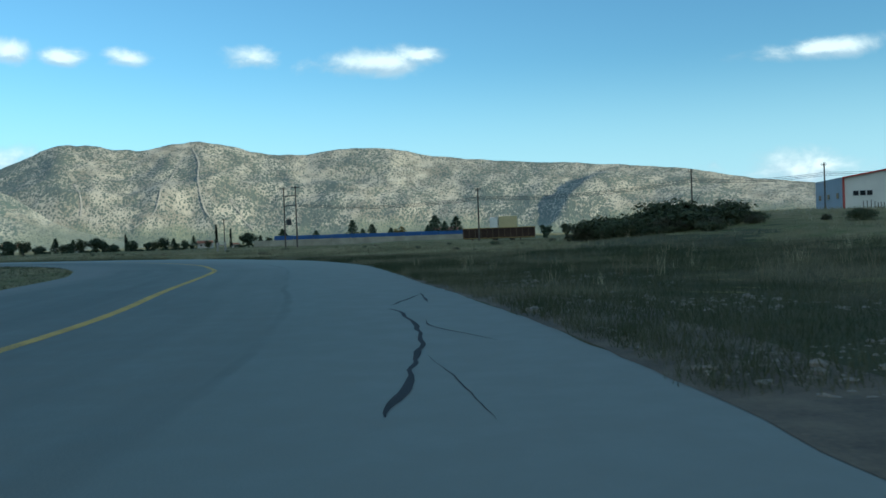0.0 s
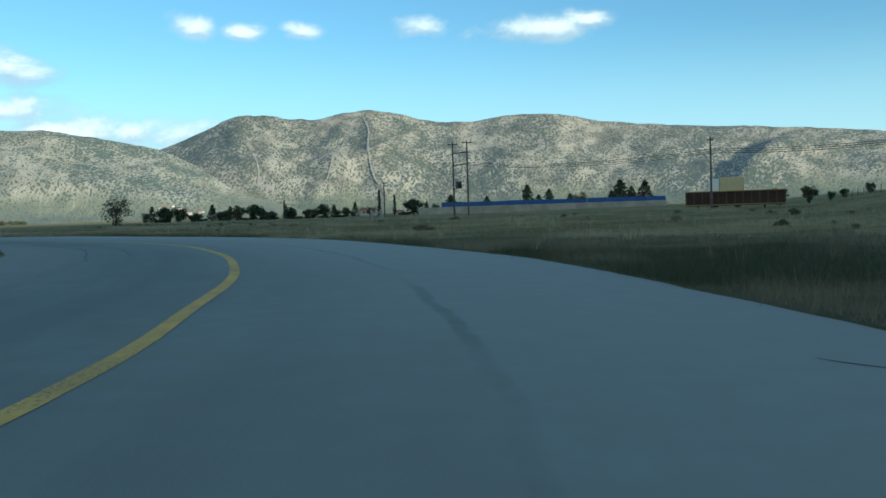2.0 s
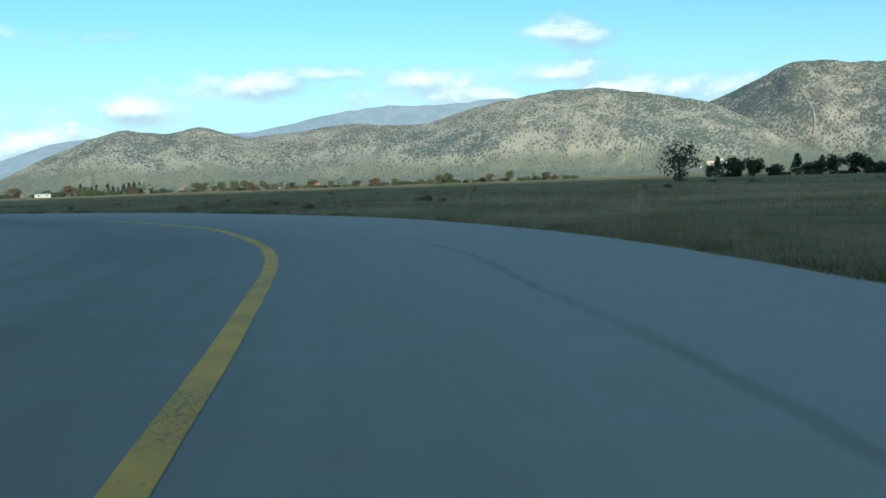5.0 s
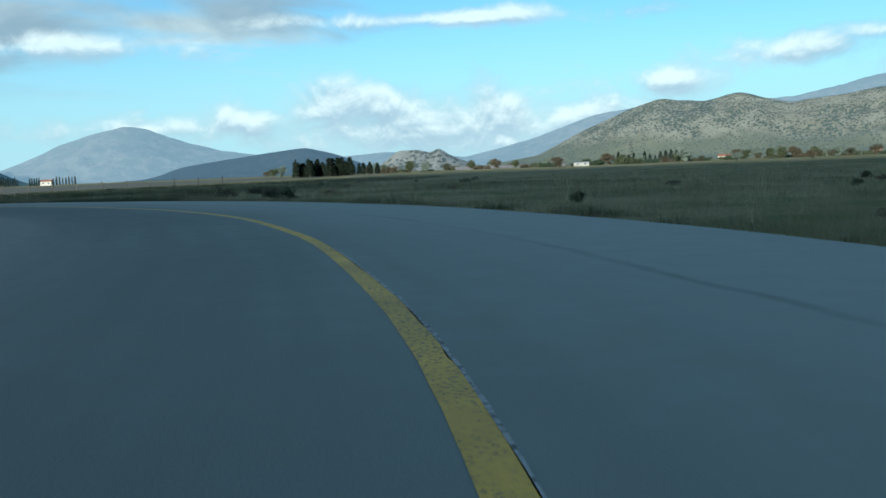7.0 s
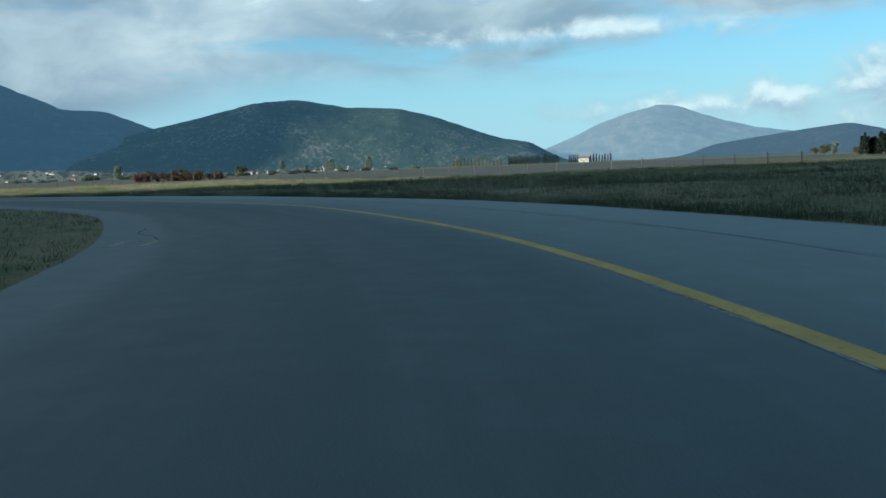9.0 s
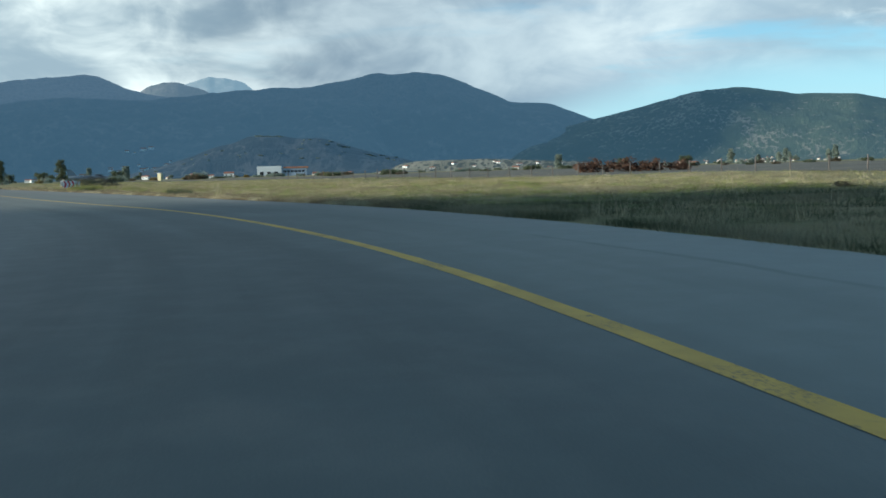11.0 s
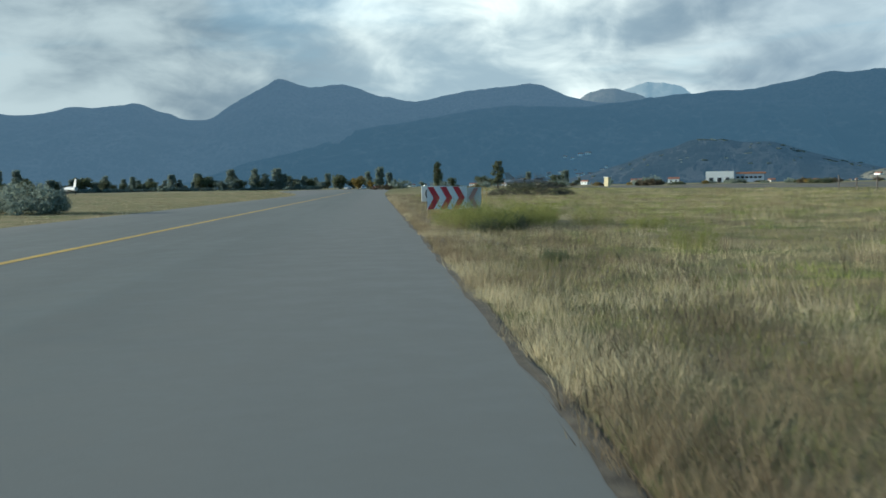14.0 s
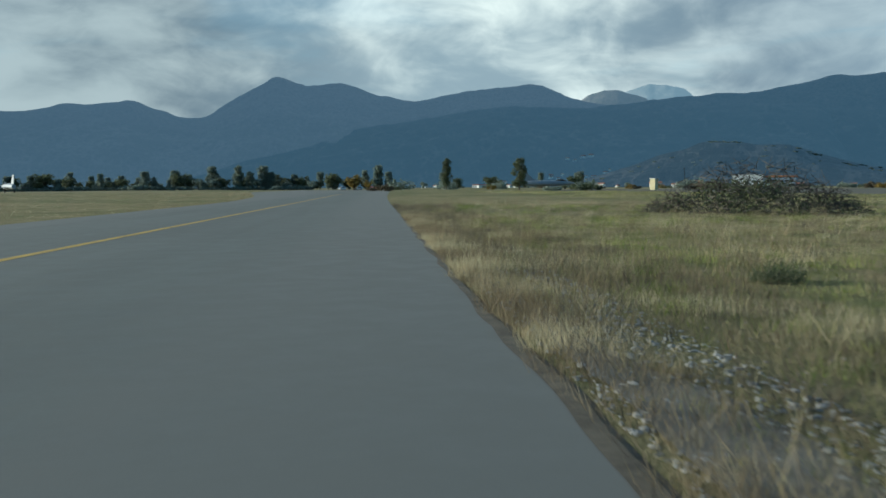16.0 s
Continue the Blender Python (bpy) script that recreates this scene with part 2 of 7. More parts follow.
def field_nodes(n, b, straw, olive, green, earth, pale):
    pos = place_of(n)
    huge = n.noise(pos, 0.006, 4.0, 0.55, 0.6)
    big = n.noise(n.scaled(pos, 1, 1, 0), 0.045, 5.0, 0.6, 0.5)
    mid = n.noise(pos, 0.5, 5.0, 0.6)
    fine = n.noise(pos, 7.0, 6.0, 0.7)
    c = n.mix(n.smooth(big, 0.36, 0.62), olive, straw)
    c = n.mix(n.smooth(mid, 0.45, 0.68, 0.0, 0.8), c, green)
    c = n.mix(n.smooth(huge, 0.52, 0.66, 0.0, 0.5), c, pale)
    c = n.mix(n.smooth(fine, 0.5, 0.8, 0.0, 0.7), c, earth)
    n.plug(b.inputs["Base Color"], c)
    b.inputs["Roughness"].default_value = 0.95
    b.inputs["Specular IOR Level"].default_value = 0.1
    bumped(n, b, n.math("ADD", fine, n.math("MULTIPLY", mid, 3.0)), 0.9, 0.12)


def see_through(n, b, colour, share):
    """Lets part of the light pass through thin leaves."""
    thin, both = n.node("ShaderNodeBsdfTranslucent"), n.node("ShaderNodeMixShader")
    n.plug(thin.inputs["Color"], colour)
    both.inputs[0].default_value = share
    n.plug(both.inputs[1], b.outputs[0])
    n.plug(both.inputs[2], thin.outputs[0])
    out = [k for k in n.tree.nodes if k.bl_idname == "ShaderNodeOutputMaterial"][0]
    n.plug(out.inputs[0], both.outputs[0])


def build_blades(cols, patch_scale=0.16):
    """Grass: each blade its own tint, drawn to one colour or another in patches."""

    def build(n, b):
        geo = n.node("ShaderNodeNewGeometry")
        pos, rand = geo.outputs["Position"], geo.outputs["Random Per Island"]
        patch = n.noise(n.scaled(pos, 1, 1, 0), patch_scale, 4.0, 0.6, 0.4)
        f = n.math("ADD", n.math("MULTIPLY", n.smooth(patch, 0.42, 0.62), 0.72), n.math("MULTIPLY", rand, 0.42))
        ramp = n.node("ShaderNodeValToRGB")
        ramp.color_ramp.interpolation = "LINEAR"
        for k, c in enumerate(cols):
            e = ramp.color_ramp.elements[k] if k < 2 else ramp.color_ramp.elements.new(0.5)
            e.color = (*c, 1)
        for k, e in enumerate(ramp.color_ramp.elements):
            e.position = k / (len(cols) - 1)
        for k, c in enumerate(cols):
            ramp.color_ramp.elements[k].color = (*c, 1)
        n.plug(ramp.inputs[0], f)
        n.plug(b.inputs["Base Color"], ramp.outputs[0])
        b.inputs["Roughness"].default_value = 0.8
        b.inputs["Specular IOR Level"].default_value = 0.2
        see_through(n, b, ramp.outputs[0], 0.3)

    return build


def build_leaves(dark, light):
    def build(n, b):
        geo = n.node("ShaderNodeNewGeometry")
        tree = n.node("ShaderNodeObjectInfo").outputs["Random"]
        f = n.math("ADD", n.math("MULTIPLY", geo.outputs["Random Per Island"], 0.7), n.math("MULTIPLY", tree, 0.3))
        tint = n.mix(f, (*dark, 1), (*light, 1))
        n.plug(b.inputs["Base Color"], tint)
        b.inputs["Roughness"].default_value = 0.7
        b.inputs["Specular IOR Level"].default_value = 0.25
        see_through(n, b, tint, 0.4)

    return build


def build_slope(rock, scrub, soil, dots=0.045, cover=(0.42, 0.52), air=None, low=None, crest=None):
    """Limestone mountain side dotted with scrub. air: haze of far ranges painted as emission; low: pasture at its foot;
    crest: browner, paler tone high up.
    """

    def build(n, b):
        here = place_of(n)
        at = n.node("ShaderNodeSeparateXYZ")
        n.plug(at.inputs[0], here)
        ex, ny = n.math("ADD", at.outputs[0], 90.0), n.math("SUBTRACT", at.outputs[1], 50.0)
        away = n.math("SQRT", n.math("ADD", n.math("MULTIPLY", ex, ex), n.math("MULTIPLY", ny, ny)))
        round_plain = n.node("ShaderNodeCombineXYZ")
        n.plug(round_plain.inputs[0], n.math("MULTIPLY", n.math("ARCTAN2", ex, ny), 3200.0))
        n.plug(round_plain.inputs[1], n.math("MULTIPLY", away, 0.4))
        n.plug(round_plain.inputs[2], n.math("MULTIPLY", at.outputs[2], 0.8))
        pos = round_plain.outputs[0]
        big = n.noise(pos, 0.0032, 5.0, 0.6, 0.6)
        mid = n.noise(pos, 0.013, 6.0, 0.65, 0.4)
        fine = n.noise(pos, 0.11, 5.0, 0.7)
        cells = []
        for scale in (dots, dots * 2.2):
            vor = n.node("ShaderNodeTexVoronoi")
            n.plug(vor.inputs["Vector"], pos)
            vor.inputs["Scale"].default_value = scale
            vor.inputs["Randomness"].default_value = 1.0
            cells.append(vor.outputs["Distance"])
        c = n.mix(n.smooth(mid, 0.36, 0.62), (*rock, 1), (*soil, 1))
        c = n.mix(n.smooth(fine, 0.55, 0.78, 0.0, 0.5), c, (*(min(1, v * 1.3) for v in rock), 1))
        # loose pale boulders where the ground is barest
        stones = n.math("MULTIPLY", n.smooth(cells[1], 0.16, 0.30, 1.0, 0.0), n.smooth(mid, 0.40, 0.56, 0.85, 0.0))
        c = n.mix(stones, c, (*(min(1, v * 1.5) for v in rock), 1))
        lush = n.math("ADD", n.math("MULTIPLY", n.math("SUBTRACT", big, 0.5), 0.95), n.math("MULTIPLY", n.math("SUBTRACT", mid, 0.5), 0.8))
        ragged = n.math("MULTIPLY", n.math("SUBTRACT", fine, 0.5), 0.5)
        for cell, less in zip(cells, (0.0, 0.10)):
            bush = n.math("ADD", n.math("SUBTRACT", cell, lush), ragged)
            c = n.mix(n.smooth(bush, cover[0] - less, cover[1] - less, 1.0, 0.0), c, (*scrub, 1))
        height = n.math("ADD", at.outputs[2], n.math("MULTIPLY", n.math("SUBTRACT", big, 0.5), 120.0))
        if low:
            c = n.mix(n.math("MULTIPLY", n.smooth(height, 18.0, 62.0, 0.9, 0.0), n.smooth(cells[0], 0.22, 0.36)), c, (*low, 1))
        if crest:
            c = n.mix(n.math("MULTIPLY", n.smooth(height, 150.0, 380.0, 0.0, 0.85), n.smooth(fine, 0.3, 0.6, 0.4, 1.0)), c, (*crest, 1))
        n.plug(b.inputs["Base Color"], c)
        b.inputs["Roughness"].default_value = 0.95
        b.inputs["Specular IOR Level"].default_value = 0.1
        # haze painted on as an even glow of the whole slope
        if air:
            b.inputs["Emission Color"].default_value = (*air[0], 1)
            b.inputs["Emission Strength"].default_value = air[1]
        bumped(n, b, n.math("ADD", mid, n.math("MULTIPLY", fine, 0.5)), 0.8, 9.0)

    return build


ASPHALT = material("asphalt", build_asphalt)
YELLOW = material("yellow_road_paint", build_paint((0.60, 0.375, 0.045), 0.60, 0.72))
OLD_WHITE = material("old_white_road_paint", build_paint((0.36, 0.355, 0.335), 0.46, 0.60))
PALE_PAINT = material("pale_road_paint", build_paint((0.36, 0.31, 0.18), 0.44, 0.66))
TAR = plain("tar", (0.022, 0.022, 0.024), 0.92, 0.0, 6.0, 0.4, 0.3)
SKID = plain("tyre_rubber_marks", (0.086, 0.104, 0.101), 0.92, 0.0, 2.0, 0.25, 0.2)
FIELD = material("dry_field", build_field())
DRY_GRASS = material("dry_grass", build_blades([(0.145, 0.106, 0.064), (0.26, 0.205, 0.125), (0.41, 0.34, 0.205), (0.60, 0.52, 0.335)], 0.45))
GREEN_GRASS = material("green_grass", build_blades([(0.105, 0.135, 0.032), (0.22, 0.228, 0.07), (0.39, 0.34, 0.155), (0.57, 0.485, 0.28)], 0.25))
DUSK_GRASS = material("grazed_grass", build_blades([(0.135, 0.13, 0.07), (0.22, 0.2, 0.115), (0.32, 0.28, 0.17), (0.47, 0.395, 0.25)], 0.1))
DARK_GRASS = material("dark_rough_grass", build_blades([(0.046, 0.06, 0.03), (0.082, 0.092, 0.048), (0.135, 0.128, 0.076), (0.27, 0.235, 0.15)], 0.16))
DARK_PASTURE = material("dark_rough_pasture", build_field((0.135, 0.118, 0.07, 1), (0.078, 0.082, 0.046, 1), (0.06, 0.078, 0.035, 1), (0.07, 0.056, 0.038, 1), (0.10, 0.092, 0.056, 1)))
STONE = plain("pale_limestone_pebble", (0.25, 0.22, 0.18), 0.9, 0.0, 20.0, 0.35, 0.3)
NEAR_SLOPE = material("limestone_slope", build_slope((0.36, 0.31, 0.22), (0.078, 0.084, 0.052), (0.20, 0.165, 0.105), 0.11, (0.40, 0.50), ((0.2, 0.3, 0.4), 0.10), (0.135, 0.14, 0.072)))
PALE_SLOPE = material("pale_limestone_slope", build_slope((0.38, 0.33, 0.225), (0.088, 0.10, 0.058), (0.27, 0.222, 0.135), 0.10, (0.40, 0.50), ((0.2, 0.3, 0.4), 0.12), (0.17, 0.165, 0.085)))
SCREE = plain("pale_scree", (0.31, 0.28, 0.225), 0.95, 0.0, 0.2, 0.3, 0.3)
# scrub colours darkened to stand for cloud shade, with haze as blue emission
KNOLL_SLOPE = material("shaded_scrub_slope", build_slope((0.042, 0.04, 0.036), (0.004, 0.007, 0.007), (0.015, 0.017, 0.017), 0.03, (0.40, 0.62), ((0.12, 0.235, 0.36), 0.165)))
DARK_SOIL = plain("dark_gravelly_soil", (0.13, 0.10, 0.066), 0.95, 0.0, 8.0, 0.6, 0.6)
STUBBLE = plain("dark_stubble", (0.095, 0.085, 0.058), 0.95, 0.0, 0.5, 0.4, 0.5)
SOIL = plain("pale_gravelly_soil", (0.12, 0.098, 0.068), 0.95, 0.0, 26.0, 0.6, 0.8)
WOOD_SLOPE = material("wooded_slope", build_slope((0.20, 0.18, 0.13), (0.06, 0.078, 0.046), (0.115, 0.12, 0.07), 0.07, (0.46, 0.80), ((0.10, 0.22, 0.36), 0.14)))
# woods toned dark for cloud shade; the blue haze before them is emission
BLUE_SLOPE = material("hazed_far_wooded_slope", build_slope((0.058, 0.058, 0.052), (0.032, 0.038, 0.033), (0.044, 0.047, 0.042), 0.05, (0.2, 0.8), ((0.15, 0.255, 0.37), 0.28), None, (0.10, 0.085, 0.08)))
FRONT_SLOPE = material("hazed_near_wooded_slope", build_slope((0.058, 0.055, 0.046), (0.024, 0.031, 0.027), (0.034, 0.038, 0.032), 0.03, (0.3, 0.9), ((0.12, 0.24, 0.365), 0.235), None, (0.085, 0.072, 0.066)))
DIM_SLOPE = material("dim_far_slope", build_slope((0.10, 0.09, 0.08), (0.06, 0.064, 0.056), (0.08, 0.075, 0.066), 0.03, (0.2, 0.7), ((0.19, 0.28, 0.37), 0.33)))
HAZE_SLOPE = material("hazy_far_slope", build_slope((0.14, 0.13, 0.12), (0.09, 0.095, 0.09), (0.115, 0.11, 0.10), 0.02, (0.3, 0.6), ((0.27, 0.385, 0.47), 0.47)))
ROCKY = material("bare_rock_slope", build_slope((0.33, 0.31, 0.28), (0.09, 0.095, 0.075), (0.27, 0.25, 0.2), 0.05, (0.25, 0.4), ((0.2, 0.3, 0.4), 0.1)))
PINE = material("pine_leaves", build_leaves((0.045, 0.068, 0.043), (0.10, 0.13, 0.074)))
CYPRESS = material("cypress_leaves", build_leaves((0.014, 0.024, 0.016), (0.036, 0.052, 0.032)))
OLIVE = material("olive_leaves", build_leaves((0.058, 0.076, 0.038), (0.148, 0.16, 0.088)))
AUTUMN = material("autumn_leaves", build_leaves((0.13, 0.095, 0.03), (0.32, 0.235, 0.062)))
RUSSET = material("russet_leaves", build_leaves((0.085, 0.07, 0.046), (0.175, 0.142, 0.09)))
DUN_RED = material("dun_red_leaves", build_leaves((0.09, 0.05, 0.034), (0.19, 0.105, 0.065)))
# grey-green, with haze before far trees put into a paler base colour
HAZED = material("hazed_grey_green_leaves", build_leaves((0.16, 0.20, 0.17), (0.28, 0.315, 0.25)))
SHRUB = material("grey_shrub_leaves", build_leaves((0.062, 0.067, 0.043), (0.15, 0.145, 0.094)))
FRESH = material("fresh_weed_leaves", build_leaves((0.11, 0.14, 0.035), (0.34, 0.325, 0.11)))
DEAD_WOOD = plain("dead_brushwood", (0.085, 0.07, 0.055), 0.95, 0.0, 12.0, 0.5, 0.4)
BARK = plain("bark", (0.10, 0.08, 0.06), 0.9, 0.0, 12.0, 0.4, 0.5)
POLE_WOOD = plain("weathered_pole_wood", (0.12, 0.10, 0.085), 0.85, 0.0, 10.0, 0.35, 0.4)
DARK_METAL = plain("dark_metal", (0.05, 0.05, 0.055), 0.5, 0.6, 8.0, 0.3)
GALVANISED = plain("galvanised_metal", (0.33, 0.34, 0.35), 0.45, 0.8, 8.0, 0.2)
CERAMIC = plain("brown_ceramic", (0.10, 0.05, 0.035), 0.3)
CONCRETE = plain("concrete", (0.34, 0.33, 0.30), 0.9, 0.0, 4.0, 0.25, 0.3)
WHITEWASH = plain("whitewashed_concrete", (0.60, 0.59, 0.55), 0.85, 0.0, 4.0, 0.2, 0.2)
BLOCKWALL = plain("stained_block_wall", (0.40, 0.36, 0.28), 0.92, 0.0, 2.0, 0.3, 0.4)
BLUE_SHEET = plain("blue_fence_sheet", (0.03, 0.10, 0.29), 0.5, 0.0, 2.0, 0.2, 0.2)
RUST = plain("rusted_steel", (0.055, 0.034, 0.025), 0.85, 0.2, 4.0, 0.5, 0.4)
CREAM = plain("cream_panel", (0.55, 0.47, 0.26), 0.6, 0.0, 3.0, 0.15)
WHITE_PANEL = plain("white_painted_panel", (0.72, 0.72, 0.68), 0.5, 0.0, 2.0, 0.1)
GREY_PANEL = plain("grey_blue_panel", (0.36, 0.42, 0.50), 0.5, 0.1, 2.0, 0.12)
RED_TRIM = plain("red_trim", (0.40, 0.06, 0.045), 0.5)
DARK_OPENING = plain("dark_window_glass", (0.02, 0.022, 0.026), 0.15, 0.0, 3.0, 0.2, 0.02)
TERRACOTTA = plain("terracotta_roof", (0.32, 0.13, 0.075), 0.85, 0.0, 3.0, 0.3, 0.3)
ORANGE_ROOF = plain("orange_sheet_roof", (0.48, 0.20, 0.10), 0.7, 0.0, 2.0, 0.2)
PLASTER = plain("pale_house_plaster", (0.48, 0.45, 0.39), 0.9, 0.0, 1.0, 0.15)
BARRIER_YELLOW = plain("chipped_yellow_paint", (0.33, 0.235, 0.075), 0.55, 0.1, 14.0, 0.3, 0.2)
CLOTH_WHITE = plain("white_banner_cloth", (0.78, 0.78, 0.78), 0.75, 0.0, 4.0, 0.12, 0.1)
CLOTH_RED = plain("red_banner_print", (0.5, 0.03, 0.045), 0.7, 0.0, 4.0, 0.15, 0.1)
CLOTH_FADED = plain("faded_pink_print", (0.46, 0.25, 0.20), 0.75, 0.0, 4.0, 0.15, 0.1)
CLOTH_GREY = plain("weathered_grey_cloth", (0.60, 0.58, 0.53), 0.8, 0.0, 4.0, 0.15, 0.1)
INK = plain("black_ink", (0.03, 0.032, 0.035), 0.6)
JET_GREY = plain("aircraft_grey_paint", (0.27, 0.29, 0.31), 0.5, 0.1, 2.0, 0.15)
CAR_WHITE = plain("white_car_paint", (0.7, 0.7, 0.7), 0.3, 0.0, 2.0, 0.08, 0.0)
CAR_RED = plain("red_car_paint", (0.42, 0.04, 0.03), 0.3, 0.0, 2.0, 0.1, 0.0)
TYRE = plain("tyre_rubber", (0.02, 0.02, 0.02), 0.85)

# ---- mesh helpers ----


def thing(name, at, label, category, group="", kind="", turn=0.0):
    ob = new(name)
    ob.empty_display_size = 0.3
    ob.location, ob.rotation_euler = at, (0, 0, radians(turn))
    return tagged(ob, label, category, group, kind)


def part(name, bm, mat, parent, label=""):
    me = bpy.data.meshes.new(name)
    bm.to_mesh(me)
    bm.free()
    me.materials.append(mat)
    ob = new(name, me)
    ob.parent = parent
    return tagged(ob, label)


def mesh_from(name, verts, faces, mat, smooth=False):
    """A mesh from arrays: verts (n, 3), faces (m, 3 or 4)."""
    verts, faces = np.asarray(verts, np.float32), np.asarray(faces, np.int32)
    k = faces.shape[1]
    me = bpy.data.meshes.new(name)
    me.vertices.add(len(verts))
    me.vertices.foreach_set("co", verts.ravel())
    me.loops.add(faces.size)
    me.loops.foreach_set("vertex_index", faces.ravel())
    me.polygons.add(len(faces))
    me.polygons.foreach_set("loop_start", np.arange(0, faces.size, k, dtype=np.int32))
    me.materials.append(mat)
    me.update(calc_edges=True)
    me.polygons.foreach_set("use_smooth", np.full(len(faces), smooth))
    return me


def box(bm, size, at=(0, 0, 0), bevel=0.0, turn=None):
    m = Matrix.Translation(at) @ (turn or Matrix.Identity(4)) @ Matrix.Diagonal((*size, 1))
    made = bmesh.ops.create_cube(bm, size=1.0, matrix=m)["verts"]
    if bevel:
        edges = list({e for v in made for e in v.link_edges})
        bmesh.ops.bevel(bm, geom=edges, offset=bevel, segments=1, affect="EDGES")
    return bm


def rod(bm, a, b, r0, r1=None, sides=8):
    a, b = Vector(a), Vector(b)
    turn = (b - a).to_track_quat("Z", "Y").to_matrix().to_4x4()
    m = Matrix.Translation((a + b) / 2) @ turn
    bmesh.ops.create_cone(bm, cap_ends=True, segments=sides, radius1=r0, radius2=r0 if r1 is None else r1, depth=(b - a).length, matrix=m)
    return bm


def boxes(*rows):
    bm = bmesh.new()
    for row in rows:
        box(bm, *row)
    return bm


def rods(*rows):
    bm = bmesh.new()
    for row in rows:
        rod(bm, *row)
    return bm


rng = np.random.default_rng(7)


def smoothstep(x, a, b):
    t = np.clip((np.asarray(x, float) - a) / (b - a), 0, 1)
    return t * t * (3 - 2 * t)


def value_noise(x, y, seed=0):
    """Smooth value noise on a unit grid, 0 to 1."""
    x, y = np.asarray(x, float), np.asarray(y, float)
    xi, yi = np.floor(x).astype(np.int64), np.floor(y).astype(np.int64)
    fx, fy = x - xi, y - yi
    fx, fy = fx * fx * (3 - 2 * fx), fy * fy * (3 - 2 * fy)

    def h(a, b):
        v = (a * 374761393 + b * 668265263 + seed * 974634777) & 0xFFFFFFFF
        v = ((v ^ (v >> 13)) * 1274126177) & 0xFFFFFFFF
        return ((v ^ (v >> 16)) & 0xFFFF) / 65535.0

    return (h(xi, yi) * (1 - fx) + h(xi + 1, yi) * fx) * (1 - fy) + (h(xi, yi + 1) * (1 - fx) + h(xi + 1, yi + 1) * fx) * fy


def fractal(x, y, octaves=4, seed=0):
    total, amp, out = 0.0, 1.0, 0.0
    for k in range(octaves):
        out = out + amp * value_noise(np.asarray(x) * 2**k, np.asarray(y) * 2**k, seed + k)
        total, amp = total + amp, amp * 0.5
    return out / total


# ---- the road's line ----
KNOTS = np.array([(-2.6, -160.0), (-3.42, -70.0), (-4.33, -15.0), (-5.08, 10.49), (-7.06, 24.48), (-9.38, 39.36), (-10.96, 45.15), (-12.65, 50.68), (-14.89, 56.08), (-16.53, 59.59), (-18.38, 62.99), (-21.58, 68.37), (-24.51, 72.35), (-27.95, 76.5), (-32.39, 80.87), (-36.77, 84.68), (-44.08, 91.13), (-51.7, 97.26), (-60.11, 101.92), (-64.61, 103.57), (-69.81, 105.03), (-74.6, 106.13), (-79.7, 107.01), (-84.0, 107.41), (-90.0, 107.71), (-94.5, 107.6), (-99.3, 107.3), (-102.99, 106.81), (-107.07, 106.0), (-112.65, 104.55), (-118.53, 102.38), (-123.96, 100.03), (-129.98, 96.72), (-137.97, 91.16), (-143.35, 86.36), (-151.13, 76.35), (-158.31, 64.55), (-164.88, 48.96), (-170.51, 29.45), (-174.96, 14.39), (-185.0, -17.6), (-195.0, -49.4), (-222.0, -135.0), (-262.0, -262.0), (-322.0, -452.0)], float)


def curve_through(points, step=1.0):
    """Catmull-Rom line through points, resampled to even steps."""
    p = np.vstack([2 * points[0] - points[1], points, 2 * points[-1] - points[-2]])
    out = []
    for k in range(1, len(p) - 2):
        n = max(4, int(np.hypot(*(p[k + 1] - p[k])) * 4))
        t = np.linspace(0, 1, n, endpoint=False)[:, None]
        a, b, c, d = p[k - 1 : k + 3]
        out.append(0.5 * (2 * b + (c - a) * t + (2 * a - 5 * b + 4 * c - d) * t**2 + (3 * b - a - 3 * c + d) * t**3))
    out = np.vstack(out + [points[-1:]])
    s = np.r_[0, np.cumsum(np.hypot(*np.diff(out, axis=0).T))]
    even = np.arange(0, s[-1], step)
    line = np.stack([np.interp(even, s, out[:, k]) for k in (0, 1)], 1)
    for _ in range(2):
        line[1:-1] = (line[:-2] + 2 * line[1:-1] + line[2:]) / 4
    return line


LINE = curve_through(KNOTS)
AHEAD = np.gradient(LINE, axis=0)
AHEAD /= np.hypot(*AHEAD.T)[:, None]
LEFT = np.stack([-AHEAD[:, 1], AHEAD[:, 0]], 1)
ALONG = np.arange(len(LINE), dtype=float)


def nearest_s(x, y):
    return int(np.argmin((LINE[:, 0] - x) ** 2 + (LINE[:, 1] - y) ** 2))


S0, S_END = nearest_s(-5, 10), nearest_s(-195, -49)
MARKS = [nearest_s(*p) for p in ((-4.3, -15), (-6.9, 24.5), (-13.4, 52.6), (-60, 102), (-106, 106), (-133, 94.7), (-143, 86), (-158, 64.6), (-167.9, 40), (-171, 29.5), (-195, -49))]
# half widths of the asphalt on the outer side, by metres along the line
RIGHT_AT = {165: 6.8, 176: 6.4, 186: 6.6, 200: 6.55, 215: 6.5, 222: 6.15, 231: 6.2, 240: 6.1, 286: 6.3, 300: 6.15, 310: 6.45, 320: 6.3, 330: 6.1, 342: 5.8, 350: 5.55, 355: 5.3, 361: 5.3, 366: 5.1, 371: 4.7, 377: 4.5, 383: 4.8, 390: 4.95,
    425: 5.95, 430: 6.15, 440: 6.7, 447: 6.85, 455: 7.0, 468: 7.05, 484: 7.1, 530: 7.1}
